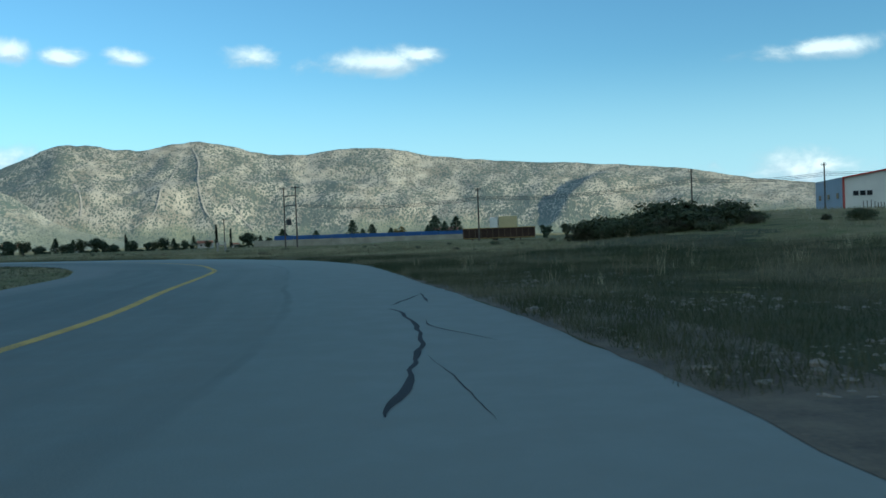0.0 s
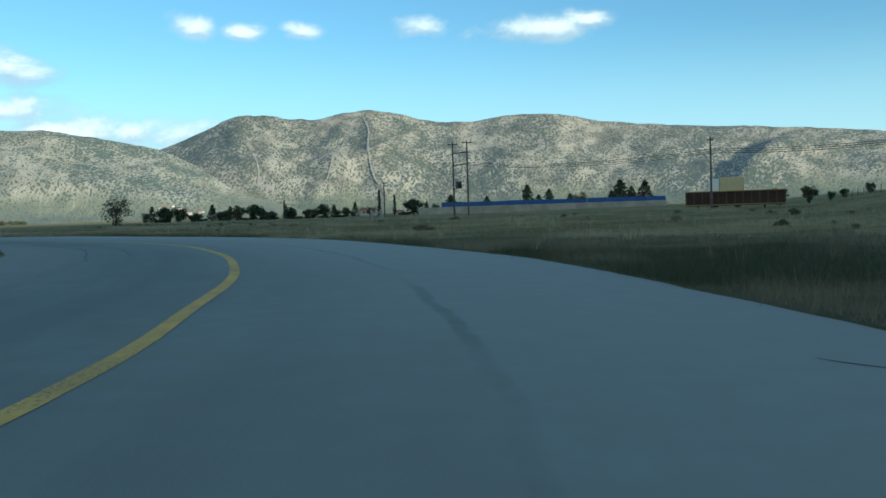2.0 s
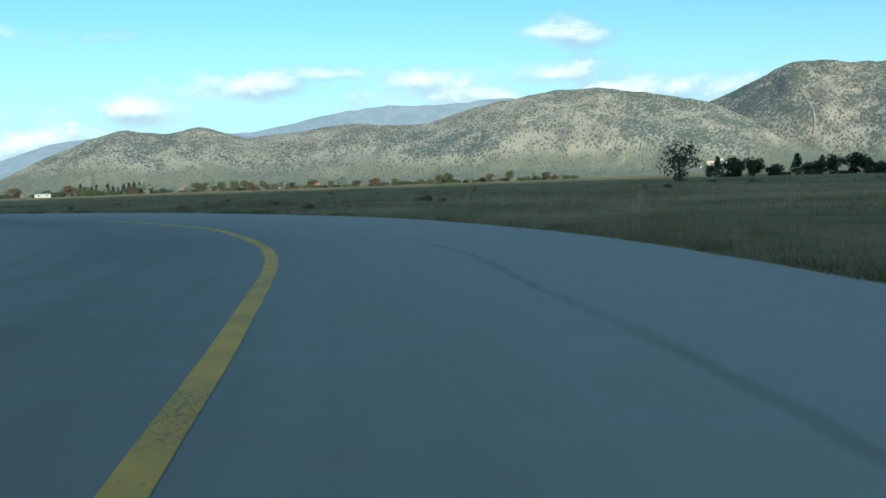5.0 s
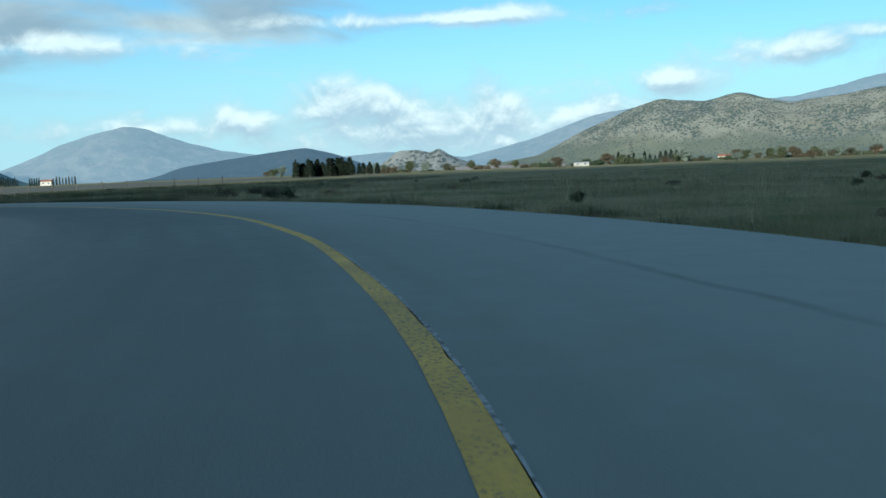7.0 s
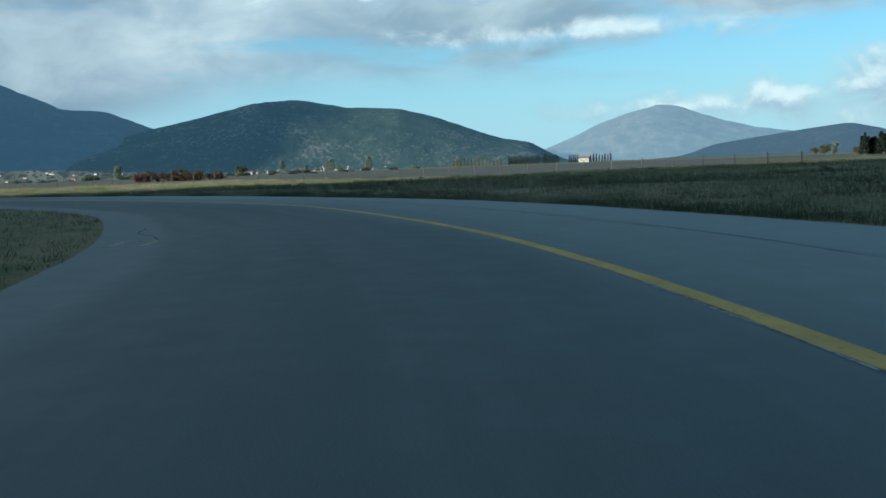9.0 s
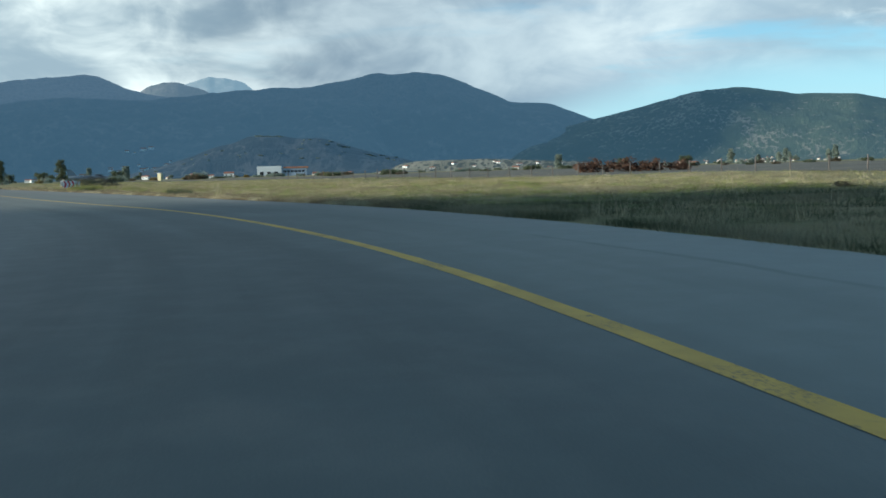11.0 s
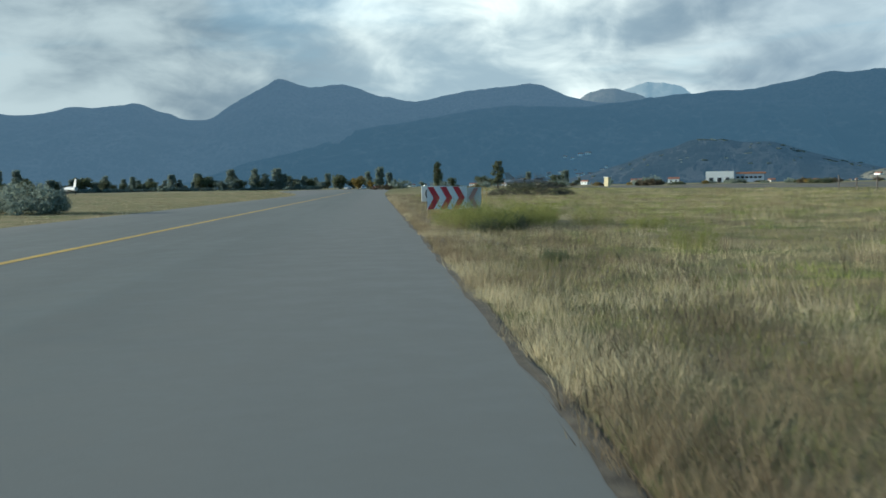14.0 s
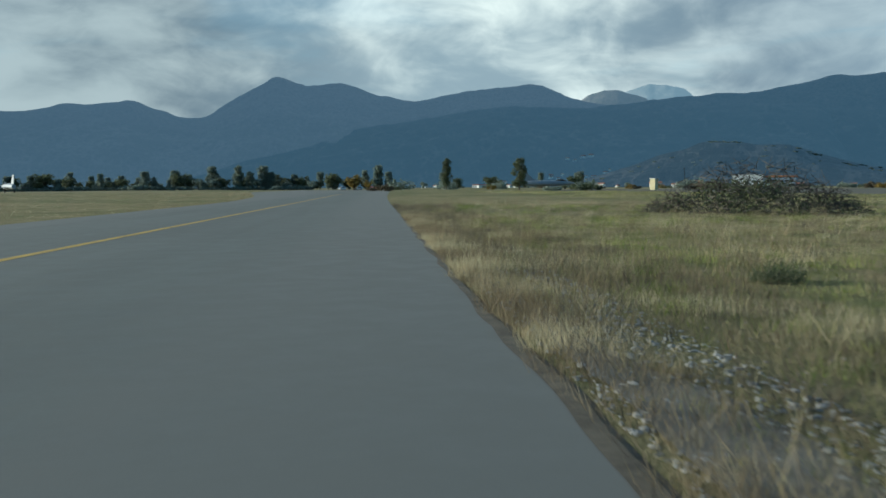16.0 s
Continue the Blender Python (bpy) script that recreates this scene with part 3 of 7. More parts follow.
RIGHT_W = np.interp(ALONG, list(RIGHT_AT), list(RIGHT_AT.values()))
LEFT_W = np.interp(ALONG, MARKS, [4.7, 5.3, 6.7, 6.6, 6.5, 6.5, 6.6, 6.4, 6.05, 5.9, 6.0])
far_end = smoothstep(LINE[:, 1], -110, -330) * (ALONG > S_END)
LEFT_W = LEFT_W + far_end * 22
RIGHT_W = RIGHT_W + far_end * 3


def beside(s, off):
    """Points off metres to the left of the line at steps s."""
    s = np.asarray(s, float)
    p = np.stack([np.interp(s, ALONG, LINE[:, k]) for k in (0, 1)], -1)
    n = np.stack([np.interp(s, ALONG, LEFT[:, k]) for k in (0, 1)], -1)
    return p + n * np.asarray(off, float)[..., None]


SPARSE = LINE[::3]


def road_gap(x, y):
    """How far a point lies outside the road's edge (negative inside), to the nearest metre or so."""
    x, y = np.asarray(x, float).ravel(), np.asarray(y, float).ravel()
    out = np.empty(len(x))
    for k in range(0, len(x), 4000):
        d2 = (x[k : k + 4000, None] - SPARSE[None, :, 0]) ** 2 + (y[k : k + 4000, None] - SPARSE[None, :, 1]) ** 2
        i = d2.argmin(1) * 3
        rel = np.stack([x[k : k + 4000] - LINE[i, 0], y[k : k + 4000] - LINE[i, 1]], 1)
        lat = (rel * LEFT[i]).sum(1)
        out[k : k + 4000] = np.where(lat > 0, np.hypot(*rel.T) - LEFT_W[i], np.hypot(*rel.T) - RIGHT_W[i])
    return out


def ground_height(x, y):
    """The lie of the land: level round the road, rising to the north-east, gently uneven elsewhere."""
    x, y = np.asarray(x, float), np.asarray(y, float)
    gap = np.maximum(road_gap(x, y).reshape(x.shape), 0)
    rise = 2.3 * smoothstep(x - 0.16 * (y - 80), 4, 30) * smoothstep(y, 35, 85)
    swell = (fractal(x / 38, y / 38, 3, 3) - 0.5) * 0.9 * smoothstep(gap, 6, 40)
    rough = (fractal(x / 6, y / 6, 2, 9) - 0.5) * 0.25 * smoothstep(gap, 1.5, 8) * (1 - smoothstep(gap, 150, 300))
    return -0.008 + rise * smoothstep(gap, 4, 22) + swell + rough


def strip(name, s, left, right, z, mat, thick=0.0, rag=0.0, seed=1):
    """A band along the road between two offsets (left greater), with ragged edges."""
    s = np.asarray(s, float)
    left, right = np.broadcast_to(left, s.shape).astype(float), np.broadcast_to(right, s.shape).astype(float)
    if rag:
        left = left + (fractal(s / 0.8, s * 0 + seed, 3, seed) - 0.5) * 2 * rag
        right = right + (fractal(s / 0.8, s * 0 + seed + 40, 3, seed + 5) - 0.5) * 2 * rag
    cols = [left, left * 0.5 + right * 0.5, right]
    rows = [beside(s, c) for c in cols]
    n = len(s)
    v = np.concatenate([np.c_[r, np.full(n, z)] for r in rows])
    f = [np.stack([np.arange(n - 1) + k * n, np.arange(n - 1) + (k + 1) * n, np.arange(1, n) + (k + 1) * n, np.arange(1, n) + k * n], 1) for k in range(2)]
    lat = np.concatenate(cols)
    if thick:
        low = np.concatenate([np.c_[rows[0], np.full(n, z - thick)], np.c_[rows[2], np.full(n, z - thick)]])
        b = 3 * n
        f.append(np.stack([np.arange(n - 1) + b, np.arange(n - 1), np.arange(1, n), np.arange(1, n) + b], 1))
        f.append(np.stack([np.arange(n - 1) + 2 * n, np.arange(n - 1) + b + n, np.arange(1, n) + b + n, np.arange(1, n) + 2 * n], 1))
        v, lat = np.vstack([v, low]), np.r_[lat, cols[0], cols[2]]
    me = mesh_from(name, v, np.vstack(f), mat)
    uv = me.uv_layers.new(name="UVMap")
    idx = np.empty(len(me.loops), np.int32)
    me.loops.foreach_get("vertex_index", idx)
    along = np.tile(s, len(lat) // n)
    uv.data.foreach_set("uv", np.stack([lat[idx], along[idx]], 1).astype(np.float32).ravel())
    return new(name, me)


def steps(a, b, step=0.5):
    return np.arange(a, b + step / 2, step)


# ---- ground and road ----
radii = np.r_[np.arange(0.5, 260, 3.0), 260 * 1.055 ** np.arange(0, 55)]
radii = radii[radii < 4650]
angles = np.linspace(0, 2 * np.pi, 361)[:-1]
gr, ga = np.meshgrid(radii, angles, indexing="ij")
gx, gy = MID.x - gr * np.sin(ga), MID.y + gr * np.cos(ga)
gz = ground_height(gx, gy)
nr, na = gr.shape
i0, j0 = np.meshgrid(np.arange(nr - 1), np.arange(na), indexing="ij")
quads = np.stack([i0 * na + j0, (i0 + 1) * na + j0, (i0 + 1) * na + (j0 + 1) % na, i0 * na + (j0 + 1) % na], -1).reshape(-1, 4)
ground = new("ground", mesh_from("ground", np.stack([gx, gy, gz], -1).reshape(-1, 3), quads[:, ::-1], FIELD, True))
tagged(ground, "dry grassy plain, olive and straw coloured", "ground", kind="structure")


def ground_at(x, y):
    return float(ground_height(np.array([x]), np.array([y]))[0])


all_s = ALONG.copy()
fine_s = steps(0, len(LINE) - 2, 0.5)
road = strip("road", fine_s, np.interp(fine_s, ALONG, LEFT_W), -np.interp(fine_s, ALONG, RIGHT_W), 0.0, ASPHALT, 0.12, 0.04, 3)
tagged(road, "worn grey asphalt road in a long left-hand bend", "road", kind="structure")
ys = steps(2, S_END + 170, 0.25)
line = strip("centre_line", ys, 0.105, -0.105, 0.004, YELLOW, 0.0, 0.008, 11)
tagged(line, "worn yellow painted centre line on asphalt", "road marking", kind="structure")
a, b = nearest_s(-72, 106), nearest_s(-88, 107.5)
tagged(strip("old_line", steps(a, b, 0.25), -0.10, -0.14, 0.004, OLD_WHITE, 0, 0.025, 12), "chipped old white line along yellow paint", "road marking", kind="structure")
a, b = nearest_s(-96, 107.3), nearest_s(-121, 101)
tagged(strip("old_line", steps(a, b, 0.25), 0.14, 0.10, 0.004, OLD_WHITE, 0, 0.025, 13), "chipped old white line along yellow paint", "road marking", kind="structure")

# ---- mountains ----


FLANKS = {}


def mountain(name, ridge, mat, label, depth=0.34, rugged=1.0, seed=1, step=0.22, tail=8.0, base=-6.0, ribs=()):
    """A range round the plain. ridge: rows of bearing, distance and height of its crest. Its flank falls to the plain in spurs and gullies."""
    ridge = sorted(ridge)
    ra, rd, rh = np.array(ridge, float).T
    ra = np.r_[ra[0] - tail, ra, ra[-1] + tail]
    rd = np.r_[rd[0], rd, rd[-1]]
    rh = np.r_[base, rh, base]
    az = np.arange(ra[0], ra[-1], step)
    # soft crest: cubic through the rows
    h = np.interp(az, ra, rh)
    for _ in range(int(0.35 / step) + 1):
        h = np.convolve(np.pad(h, 1, mode="edge"), [0.25, 0.5, 0.25], "valid")
    d = np.interp(az, ra, rd)
    n = 44
    q = np.r_[np.linspace(0, 1, n), 1.06, 1.25]
    A, Q = np.meshgrid(az, q, indexing="ij")
    HH, DD = h[:, None] * np.ones_like(Q), d[:, None] * np.ones_like(Q)
    reach = DD * depth
    # spurs run down the slope: noise that is stretched across the flank
    arc = A * np.pi / 180 * DD
    bend = (fractal(Q * 2.2, A / 6, 3, seed + 2) - 0.5) * 520
    spur = 1 - np.abs(2 * fractal((arc + bend) / 620, Q * 1.3 + 7, 4, seed) - 1)
    spur2 = 1 - np.abs(2 * fractal((arc - bend) / 190, Q * 4.5 + 3, 4, seed + 9) - 1)
    R = DD - reach * (1 - np.minimum(Q, 1.0)) + np.maximum(Q - 1, 0) * DD * 0.5
    prof = np.where(Q <= 1, 0.12 * smoothstep(Q, 0.0, 0.4) + 0.88 * np.clip((Q - 0.18) / 0.82, 0, 1) ** 1.12, 1 - (Q - 1) * 2.2)
    mid = np.sin(np.pi * np.clip(Q, 0, 1)) ** 0.8
    Z = HH * prof + mid * rugged * (0.17 * HH * (spur - 0.62) + 0.065 * HH * (spur2 - 0.6))
    Z = Z + HH * 0.018 * (fractal(arc / 45, Q * 20, 4, seed + 5) - 0.5) * 2 * rugged
    for a0, a1, amp, soft, sharp in ribs:
        # a rib from its foot at bearing a0 to its head at a1, steep on one side
        off = A - (a0 + (a1 - a0) * Q)
        Z = Z + HH * amp * np.exp(-((off / np.where(off < 0, soft, sharp)) ** 2)) * smoothstep(Q, 0.02, 0.3) * (1 - smoothstep(Q, 0.6, 0.95))
    Z = np.where(Q == 0, base, Z)
    X, Y = MID.x - R * np.sin(np.radians(A)), MID.y + R * np.cos(np.radians(A))
    FLANKS[name] = (az, q, X, Y, Z)
    m, k = A.shape
    i, j = np.meshgrid(np.arange(m - 1), np.arange(k - 1), indexing="ij")
    f = np.stack([i * k + j, (i + 1) * k + j, (i + 1) * k + j + 1, i * k + j + 1], -1).reshape(-1, 4)
    me = mesh_from(name, np.stack([X, Y, Z], -1).reshape(-1, 3), f[:, ::-1], mat, True)
    return tagged(new(name, me), label, "mountain", kind="structure")


# bearing of foot and head, height, soft width to the right, sharp width to the left
RIBS = [(-9.4, -13.5, 0.14, 2.6, 0.7), (11.0, 12.6, 0.03, 1.2, 0.9), (15.5, 14.2, 0.035, 1.6, 0.8)]
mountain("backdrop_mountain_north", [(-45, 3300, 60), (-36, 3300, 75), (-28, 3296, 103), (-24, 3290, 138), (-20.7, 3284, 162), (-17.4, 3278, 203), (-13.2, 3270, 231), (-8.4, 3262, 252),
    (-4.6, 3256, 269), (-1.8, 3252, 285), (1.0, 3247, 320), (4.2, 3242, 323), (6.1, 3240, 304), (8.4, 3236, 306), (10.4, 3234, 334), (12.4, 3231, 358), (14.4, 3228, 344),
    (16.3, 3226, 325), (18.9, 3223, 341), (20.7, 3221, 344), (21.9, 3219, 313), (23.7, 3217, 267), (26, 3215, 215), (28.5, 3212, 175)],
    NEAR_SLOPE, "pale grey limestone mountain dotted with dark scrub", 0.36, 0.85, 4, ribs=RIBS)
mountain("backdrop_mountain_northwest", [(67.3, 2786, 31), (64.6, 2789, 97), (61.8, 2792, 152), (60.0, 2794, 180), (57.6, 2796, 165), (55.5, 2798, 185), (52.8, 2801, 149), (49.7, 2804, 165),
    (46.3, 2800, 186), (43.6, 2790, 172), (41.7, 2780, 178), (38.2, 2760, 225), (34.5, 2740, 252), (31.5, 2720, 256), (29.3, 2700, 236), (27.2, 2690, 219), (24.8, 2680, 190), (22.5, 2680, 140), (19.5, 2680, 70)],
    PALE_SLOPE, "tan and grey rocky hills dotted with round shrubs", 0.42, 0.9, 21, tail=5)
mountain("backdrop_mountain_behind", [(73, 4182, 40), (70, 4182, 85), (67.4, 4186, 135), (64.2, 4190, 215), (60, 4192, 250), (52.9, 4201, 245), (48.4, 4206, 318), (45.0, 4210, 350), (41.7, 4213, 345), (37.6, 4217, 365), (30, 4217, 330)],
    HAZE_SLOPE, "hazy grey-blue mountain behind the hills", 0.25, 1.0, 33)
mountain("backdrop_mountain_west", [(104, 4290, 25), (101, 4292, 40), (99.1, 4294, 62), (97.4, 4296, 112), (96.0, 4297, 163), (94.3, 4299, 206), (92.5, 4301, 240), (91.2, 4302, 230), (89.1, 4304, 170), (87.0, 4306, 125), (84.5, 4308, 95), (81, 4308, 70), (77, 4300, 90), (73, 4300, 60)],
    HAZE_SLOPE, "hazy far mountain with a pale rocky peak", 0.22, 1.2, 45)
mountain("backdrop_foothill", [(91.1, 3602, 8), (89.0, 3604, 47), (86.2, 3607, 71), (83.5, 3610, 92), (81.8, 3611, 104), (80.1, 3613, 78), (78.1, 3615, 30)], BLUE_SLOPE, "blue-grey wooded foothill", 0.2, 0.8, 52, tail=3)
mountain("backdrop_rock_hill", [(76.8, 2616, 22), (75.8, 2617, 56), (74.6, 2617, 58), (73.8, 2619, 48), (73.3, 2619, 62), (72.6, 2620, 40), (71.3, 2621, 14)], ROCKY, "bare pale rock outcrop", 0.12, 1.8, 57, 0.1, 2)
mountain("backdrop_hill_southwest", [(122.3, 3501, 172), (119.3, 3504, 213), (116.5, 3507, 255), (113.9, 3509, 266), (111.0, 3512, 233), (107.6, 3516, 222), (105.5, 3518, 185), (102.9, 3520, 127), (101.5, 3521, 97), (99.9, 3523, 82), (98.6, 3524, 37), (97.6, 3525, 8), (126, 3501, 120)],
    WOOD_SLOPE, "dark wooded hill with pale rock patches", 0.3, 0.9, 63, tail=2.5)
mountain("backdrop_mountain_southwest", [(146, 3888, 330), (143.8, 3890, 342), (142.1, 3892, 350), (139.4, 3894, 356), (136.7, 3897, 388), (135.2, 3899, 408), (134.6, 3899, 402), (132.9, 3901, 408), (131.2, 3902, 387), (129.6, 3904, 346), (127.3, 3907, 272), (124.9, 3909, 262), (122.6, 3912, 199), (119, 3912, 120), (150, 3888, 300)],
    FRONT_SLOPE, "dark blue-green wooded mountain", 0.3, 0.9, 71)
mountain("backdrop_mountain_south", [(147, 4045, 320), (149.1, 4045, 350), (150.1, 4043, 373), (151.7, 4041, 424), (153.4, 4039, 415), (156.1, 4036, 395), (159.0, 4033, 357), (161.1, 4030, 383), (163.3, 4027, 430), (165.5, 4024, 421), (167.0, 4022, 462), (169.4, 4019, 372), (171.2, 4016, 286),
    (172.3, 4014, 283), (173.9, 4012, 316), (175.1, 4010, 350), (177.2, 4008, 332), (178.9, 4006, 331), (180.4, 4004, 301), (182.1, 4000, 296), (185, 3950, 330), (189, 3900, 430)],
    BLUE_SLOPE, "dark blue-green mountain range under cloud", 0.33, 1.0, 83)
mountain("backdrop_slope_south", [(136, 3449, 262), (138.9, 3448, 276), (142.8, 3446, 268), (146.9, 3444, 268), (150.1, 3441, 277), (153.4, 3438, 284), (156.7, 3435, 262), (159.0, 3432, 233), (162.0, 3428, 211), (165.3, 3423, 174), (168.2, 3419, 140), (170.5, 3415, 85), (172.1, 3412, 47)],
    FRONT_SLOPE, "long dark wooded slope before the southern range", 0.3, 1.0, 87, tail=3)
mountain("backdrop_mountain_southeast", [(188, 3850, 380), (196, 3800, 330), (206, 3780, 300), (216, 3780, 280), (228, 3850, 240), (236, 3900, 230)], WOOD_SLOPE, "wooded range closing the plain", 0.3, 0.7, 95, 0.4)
# unseen hill, added only to keep the low sun off the bend
mountain("backdrop_hill_east", [(228, 1200, 25), (231, 1200, 67), (232.8, 1200, 129), (234.4, 1200, 245), (236, 1200, 277), (241, 1200, 282), (248, 1200, 277), (256, 1200, 272), (262, 1220, 209), (268, 1240, 98)], WOOD_SLOPE, "unseen wooded hill added to shade the bend", 0.25, 0.4, 131, 0.2)
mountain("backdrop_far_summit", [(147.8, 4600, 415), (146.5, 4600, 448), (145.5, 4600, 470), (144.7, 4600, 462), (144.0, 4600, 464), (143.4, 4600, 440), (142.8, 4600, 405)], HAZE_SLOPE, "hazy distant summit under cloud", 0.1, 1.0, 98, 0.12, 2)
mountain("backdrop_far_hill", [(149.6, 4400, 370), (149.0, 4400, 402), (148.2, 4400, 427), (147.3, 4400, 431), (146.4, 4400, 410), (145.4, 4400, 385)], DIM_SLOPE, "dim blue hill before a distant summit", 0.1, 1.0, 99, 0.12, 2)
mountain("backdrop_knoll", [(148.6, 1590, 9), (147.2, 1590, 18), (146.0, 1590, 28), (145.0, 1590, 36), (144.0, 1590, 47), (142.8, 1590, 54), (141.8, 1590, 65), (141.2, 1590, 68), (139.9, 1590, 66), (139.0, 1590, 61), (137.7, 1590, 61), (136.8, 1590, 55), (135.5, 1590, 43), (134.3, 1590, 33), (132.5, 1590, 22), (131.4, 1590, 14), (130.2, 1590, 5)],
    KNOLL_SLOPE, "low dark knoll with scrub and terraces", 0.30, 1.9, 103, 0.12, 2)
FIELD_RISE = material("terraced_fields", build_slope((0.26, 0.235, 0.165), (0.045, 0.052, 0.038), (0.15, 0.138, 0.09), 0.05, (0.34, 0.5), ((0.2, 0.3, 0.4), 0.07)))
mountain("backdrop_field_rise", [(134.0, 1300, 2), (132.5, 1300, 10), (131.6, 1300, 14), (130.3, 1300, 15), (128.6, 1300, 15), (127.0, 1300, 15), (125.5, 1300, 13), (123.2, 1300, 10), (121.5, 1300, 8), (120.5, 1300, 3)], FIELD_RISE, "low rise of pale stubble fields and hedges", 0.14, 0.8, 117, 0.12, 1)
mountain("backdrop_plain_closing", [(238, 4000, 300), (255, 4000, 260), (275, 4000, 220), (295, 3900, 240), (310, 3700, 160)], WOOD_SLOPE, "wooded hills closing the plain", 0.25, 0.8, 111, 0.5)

# added range out of view that blocks the sun from the southern mountains
mountain("backdrop_mountain_beyond", [(187, 5250, 620), (190, 5300, 1300), (196, 5350, 1550), (206, 5350, 1500), (214, 5300, 1150), (219, 5250, 500)], WOOD_SLOPE, "unseen high range added to shade the southern mountains", 0.2, 0.6, 141, 0.4, 2)


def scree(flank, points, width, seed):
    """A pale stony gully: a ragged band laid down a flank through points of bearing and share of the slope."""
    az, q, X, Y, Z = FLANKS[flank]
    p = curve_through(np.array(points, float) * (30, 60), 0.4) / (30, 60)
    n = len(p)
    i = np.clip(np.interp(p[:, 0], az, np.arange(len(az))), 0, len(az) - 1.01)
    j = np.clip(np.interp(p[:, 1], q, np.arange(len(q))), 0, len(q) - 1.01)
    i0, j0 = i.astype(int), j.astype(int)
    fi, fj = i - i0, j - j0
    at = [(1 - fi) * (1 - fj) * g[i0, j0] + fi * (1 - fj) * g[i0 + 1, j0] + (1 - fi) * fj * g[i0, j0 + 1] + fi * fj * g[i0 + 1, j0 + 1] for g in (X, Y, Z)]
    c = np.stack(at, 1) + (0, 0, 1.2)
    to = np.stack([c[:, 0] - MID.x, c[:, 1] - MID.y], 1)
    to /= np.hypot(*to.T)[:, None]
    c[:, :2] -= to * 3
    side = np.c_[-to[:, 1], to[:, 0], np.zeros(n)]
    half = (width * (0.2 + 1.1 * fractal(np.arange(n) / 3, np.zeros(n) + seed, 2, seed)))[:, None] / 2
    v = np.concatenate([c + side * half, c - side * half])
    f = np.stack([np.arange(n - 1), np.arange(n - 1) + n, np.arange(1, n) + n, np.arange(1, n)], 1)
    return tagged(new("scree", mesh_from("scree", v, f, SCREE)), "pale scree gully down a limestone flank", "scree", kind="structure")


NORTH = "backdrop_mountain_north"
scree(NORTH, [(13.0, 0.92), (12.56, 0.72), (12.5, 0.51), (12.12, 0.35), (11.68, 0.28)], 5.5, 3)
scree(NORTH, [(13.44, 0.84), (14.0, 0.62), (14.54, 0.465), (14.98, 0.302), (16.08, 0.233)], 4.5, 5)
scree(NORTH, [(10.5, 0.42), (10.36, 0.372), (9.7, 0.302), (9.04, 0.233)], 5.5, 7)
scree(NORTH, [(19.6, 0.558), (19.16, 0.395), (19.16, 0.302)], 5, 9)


def on_flank(flank, a0, q0):
    """A place on a mountain's flank: bearing and share of the slope."""
    az, q, X, Y, Z = FLANKS[flank]
    i, j = int(np.argmin(np.abs(az - a0))), int(np.argmin(np.abs(q - q0)))
    return float(X[i, j]), float(Y[i, j]), float(Z[i, j])

# ---- marks on the road ----


def seam(name, points, width, mat, label, z=0.004, wob=0.06, seed=1):
    """A crack, tar seam or skid mark: a thin wandering band through points on the road."""
    line = curve_through(np.array(points, float), 0.15)
    t = np.arange(len(line))
    side = np.gradient(line, axis=0)
    side = np.stack([-side[:, 1], side[:, 0]], 1) / np.maximum(np.hypot(*side.T), 1e-6)[:, None]
    line = line + side * ((fractal(t / 6, t * 0 + seed, 3, seed) - 0.5) * 2 * wob)[:, None]
    half = width * 0.32 * (0.35 + 1.3 * fractal(t / 4, t * 0 + seed, 2, seed + 3))[:, None]
    half *= np.minimum(1, np.minimum(t + 1, len(t) - t) / 5.0)[:, None]
    v = np.concatenate([np.c_[line + side * half, np.full(len(t), z)], np.c_[line - side * half, np.full(len(t), z)]])
    n = len(t)
    f = np.stack([np.arange(n - 1), np.arange(n - 1) + n, np.arange(1, n) + n, np.arange(1, n)], 1)
    return tagged(new(name, mesh_from(name, v, f, mat)), label, "road mark", kind="structure")


seam("crack", [(-0.8, 15.9), (-0.55, 17.5), (-0.3, 19.0)], 0.07, TAR, "dark tar-filled crack in grey asphalt", seed=2)
seam("crack", [(-0.3, 19.0), (-0.25, 17.6), (-0.15, 16.2)], 0.09, TAR, "dark tar-filled crack in grey asphalt", seed=3)
seam("crack", [(-0.75, 15.2), (-0.45, 13.5), (-0.2, 11.2), (-0.22, 8.6), (-0.35, 5.8)], 0.10, TAR, "wide dark tar-filled crack in grey asphalt", seed=4)
seam("crack", [(-0.2, 12.8), (0.05, 11.6), (0.7, 10.1)], 0.035, TAR, "fine dark crack in grey asphalt", seed=5)
seam("crack", [(-0.1, 9.0), (0.15, 7.2), (0.35, 5.6)], 0.016, TAR, "fine dark crack in grey asphalt", seed=6)
seam("crack", [(-4.3, 41.2), (-4.1, 40.9), (-3.8, 40.6)], 0.07, TAR, "dark tar-filled crack in grey asphalt", seed=7)
seam("crack", [(-130.9, 89.4), (-129.4, 90.2), (-128.3, 91.3), (-127.2, 92.1)], 0.06, TAR, "dark crack in grey asphalt", seed=8)
seam("skid_mark", [(-28.5, 72.8), (-31.0, 75.6), (-32.6, 77.6), (-33.4, 79.0)], 0.16, SKID, "dark tyre mark on asphalt", seed=9)
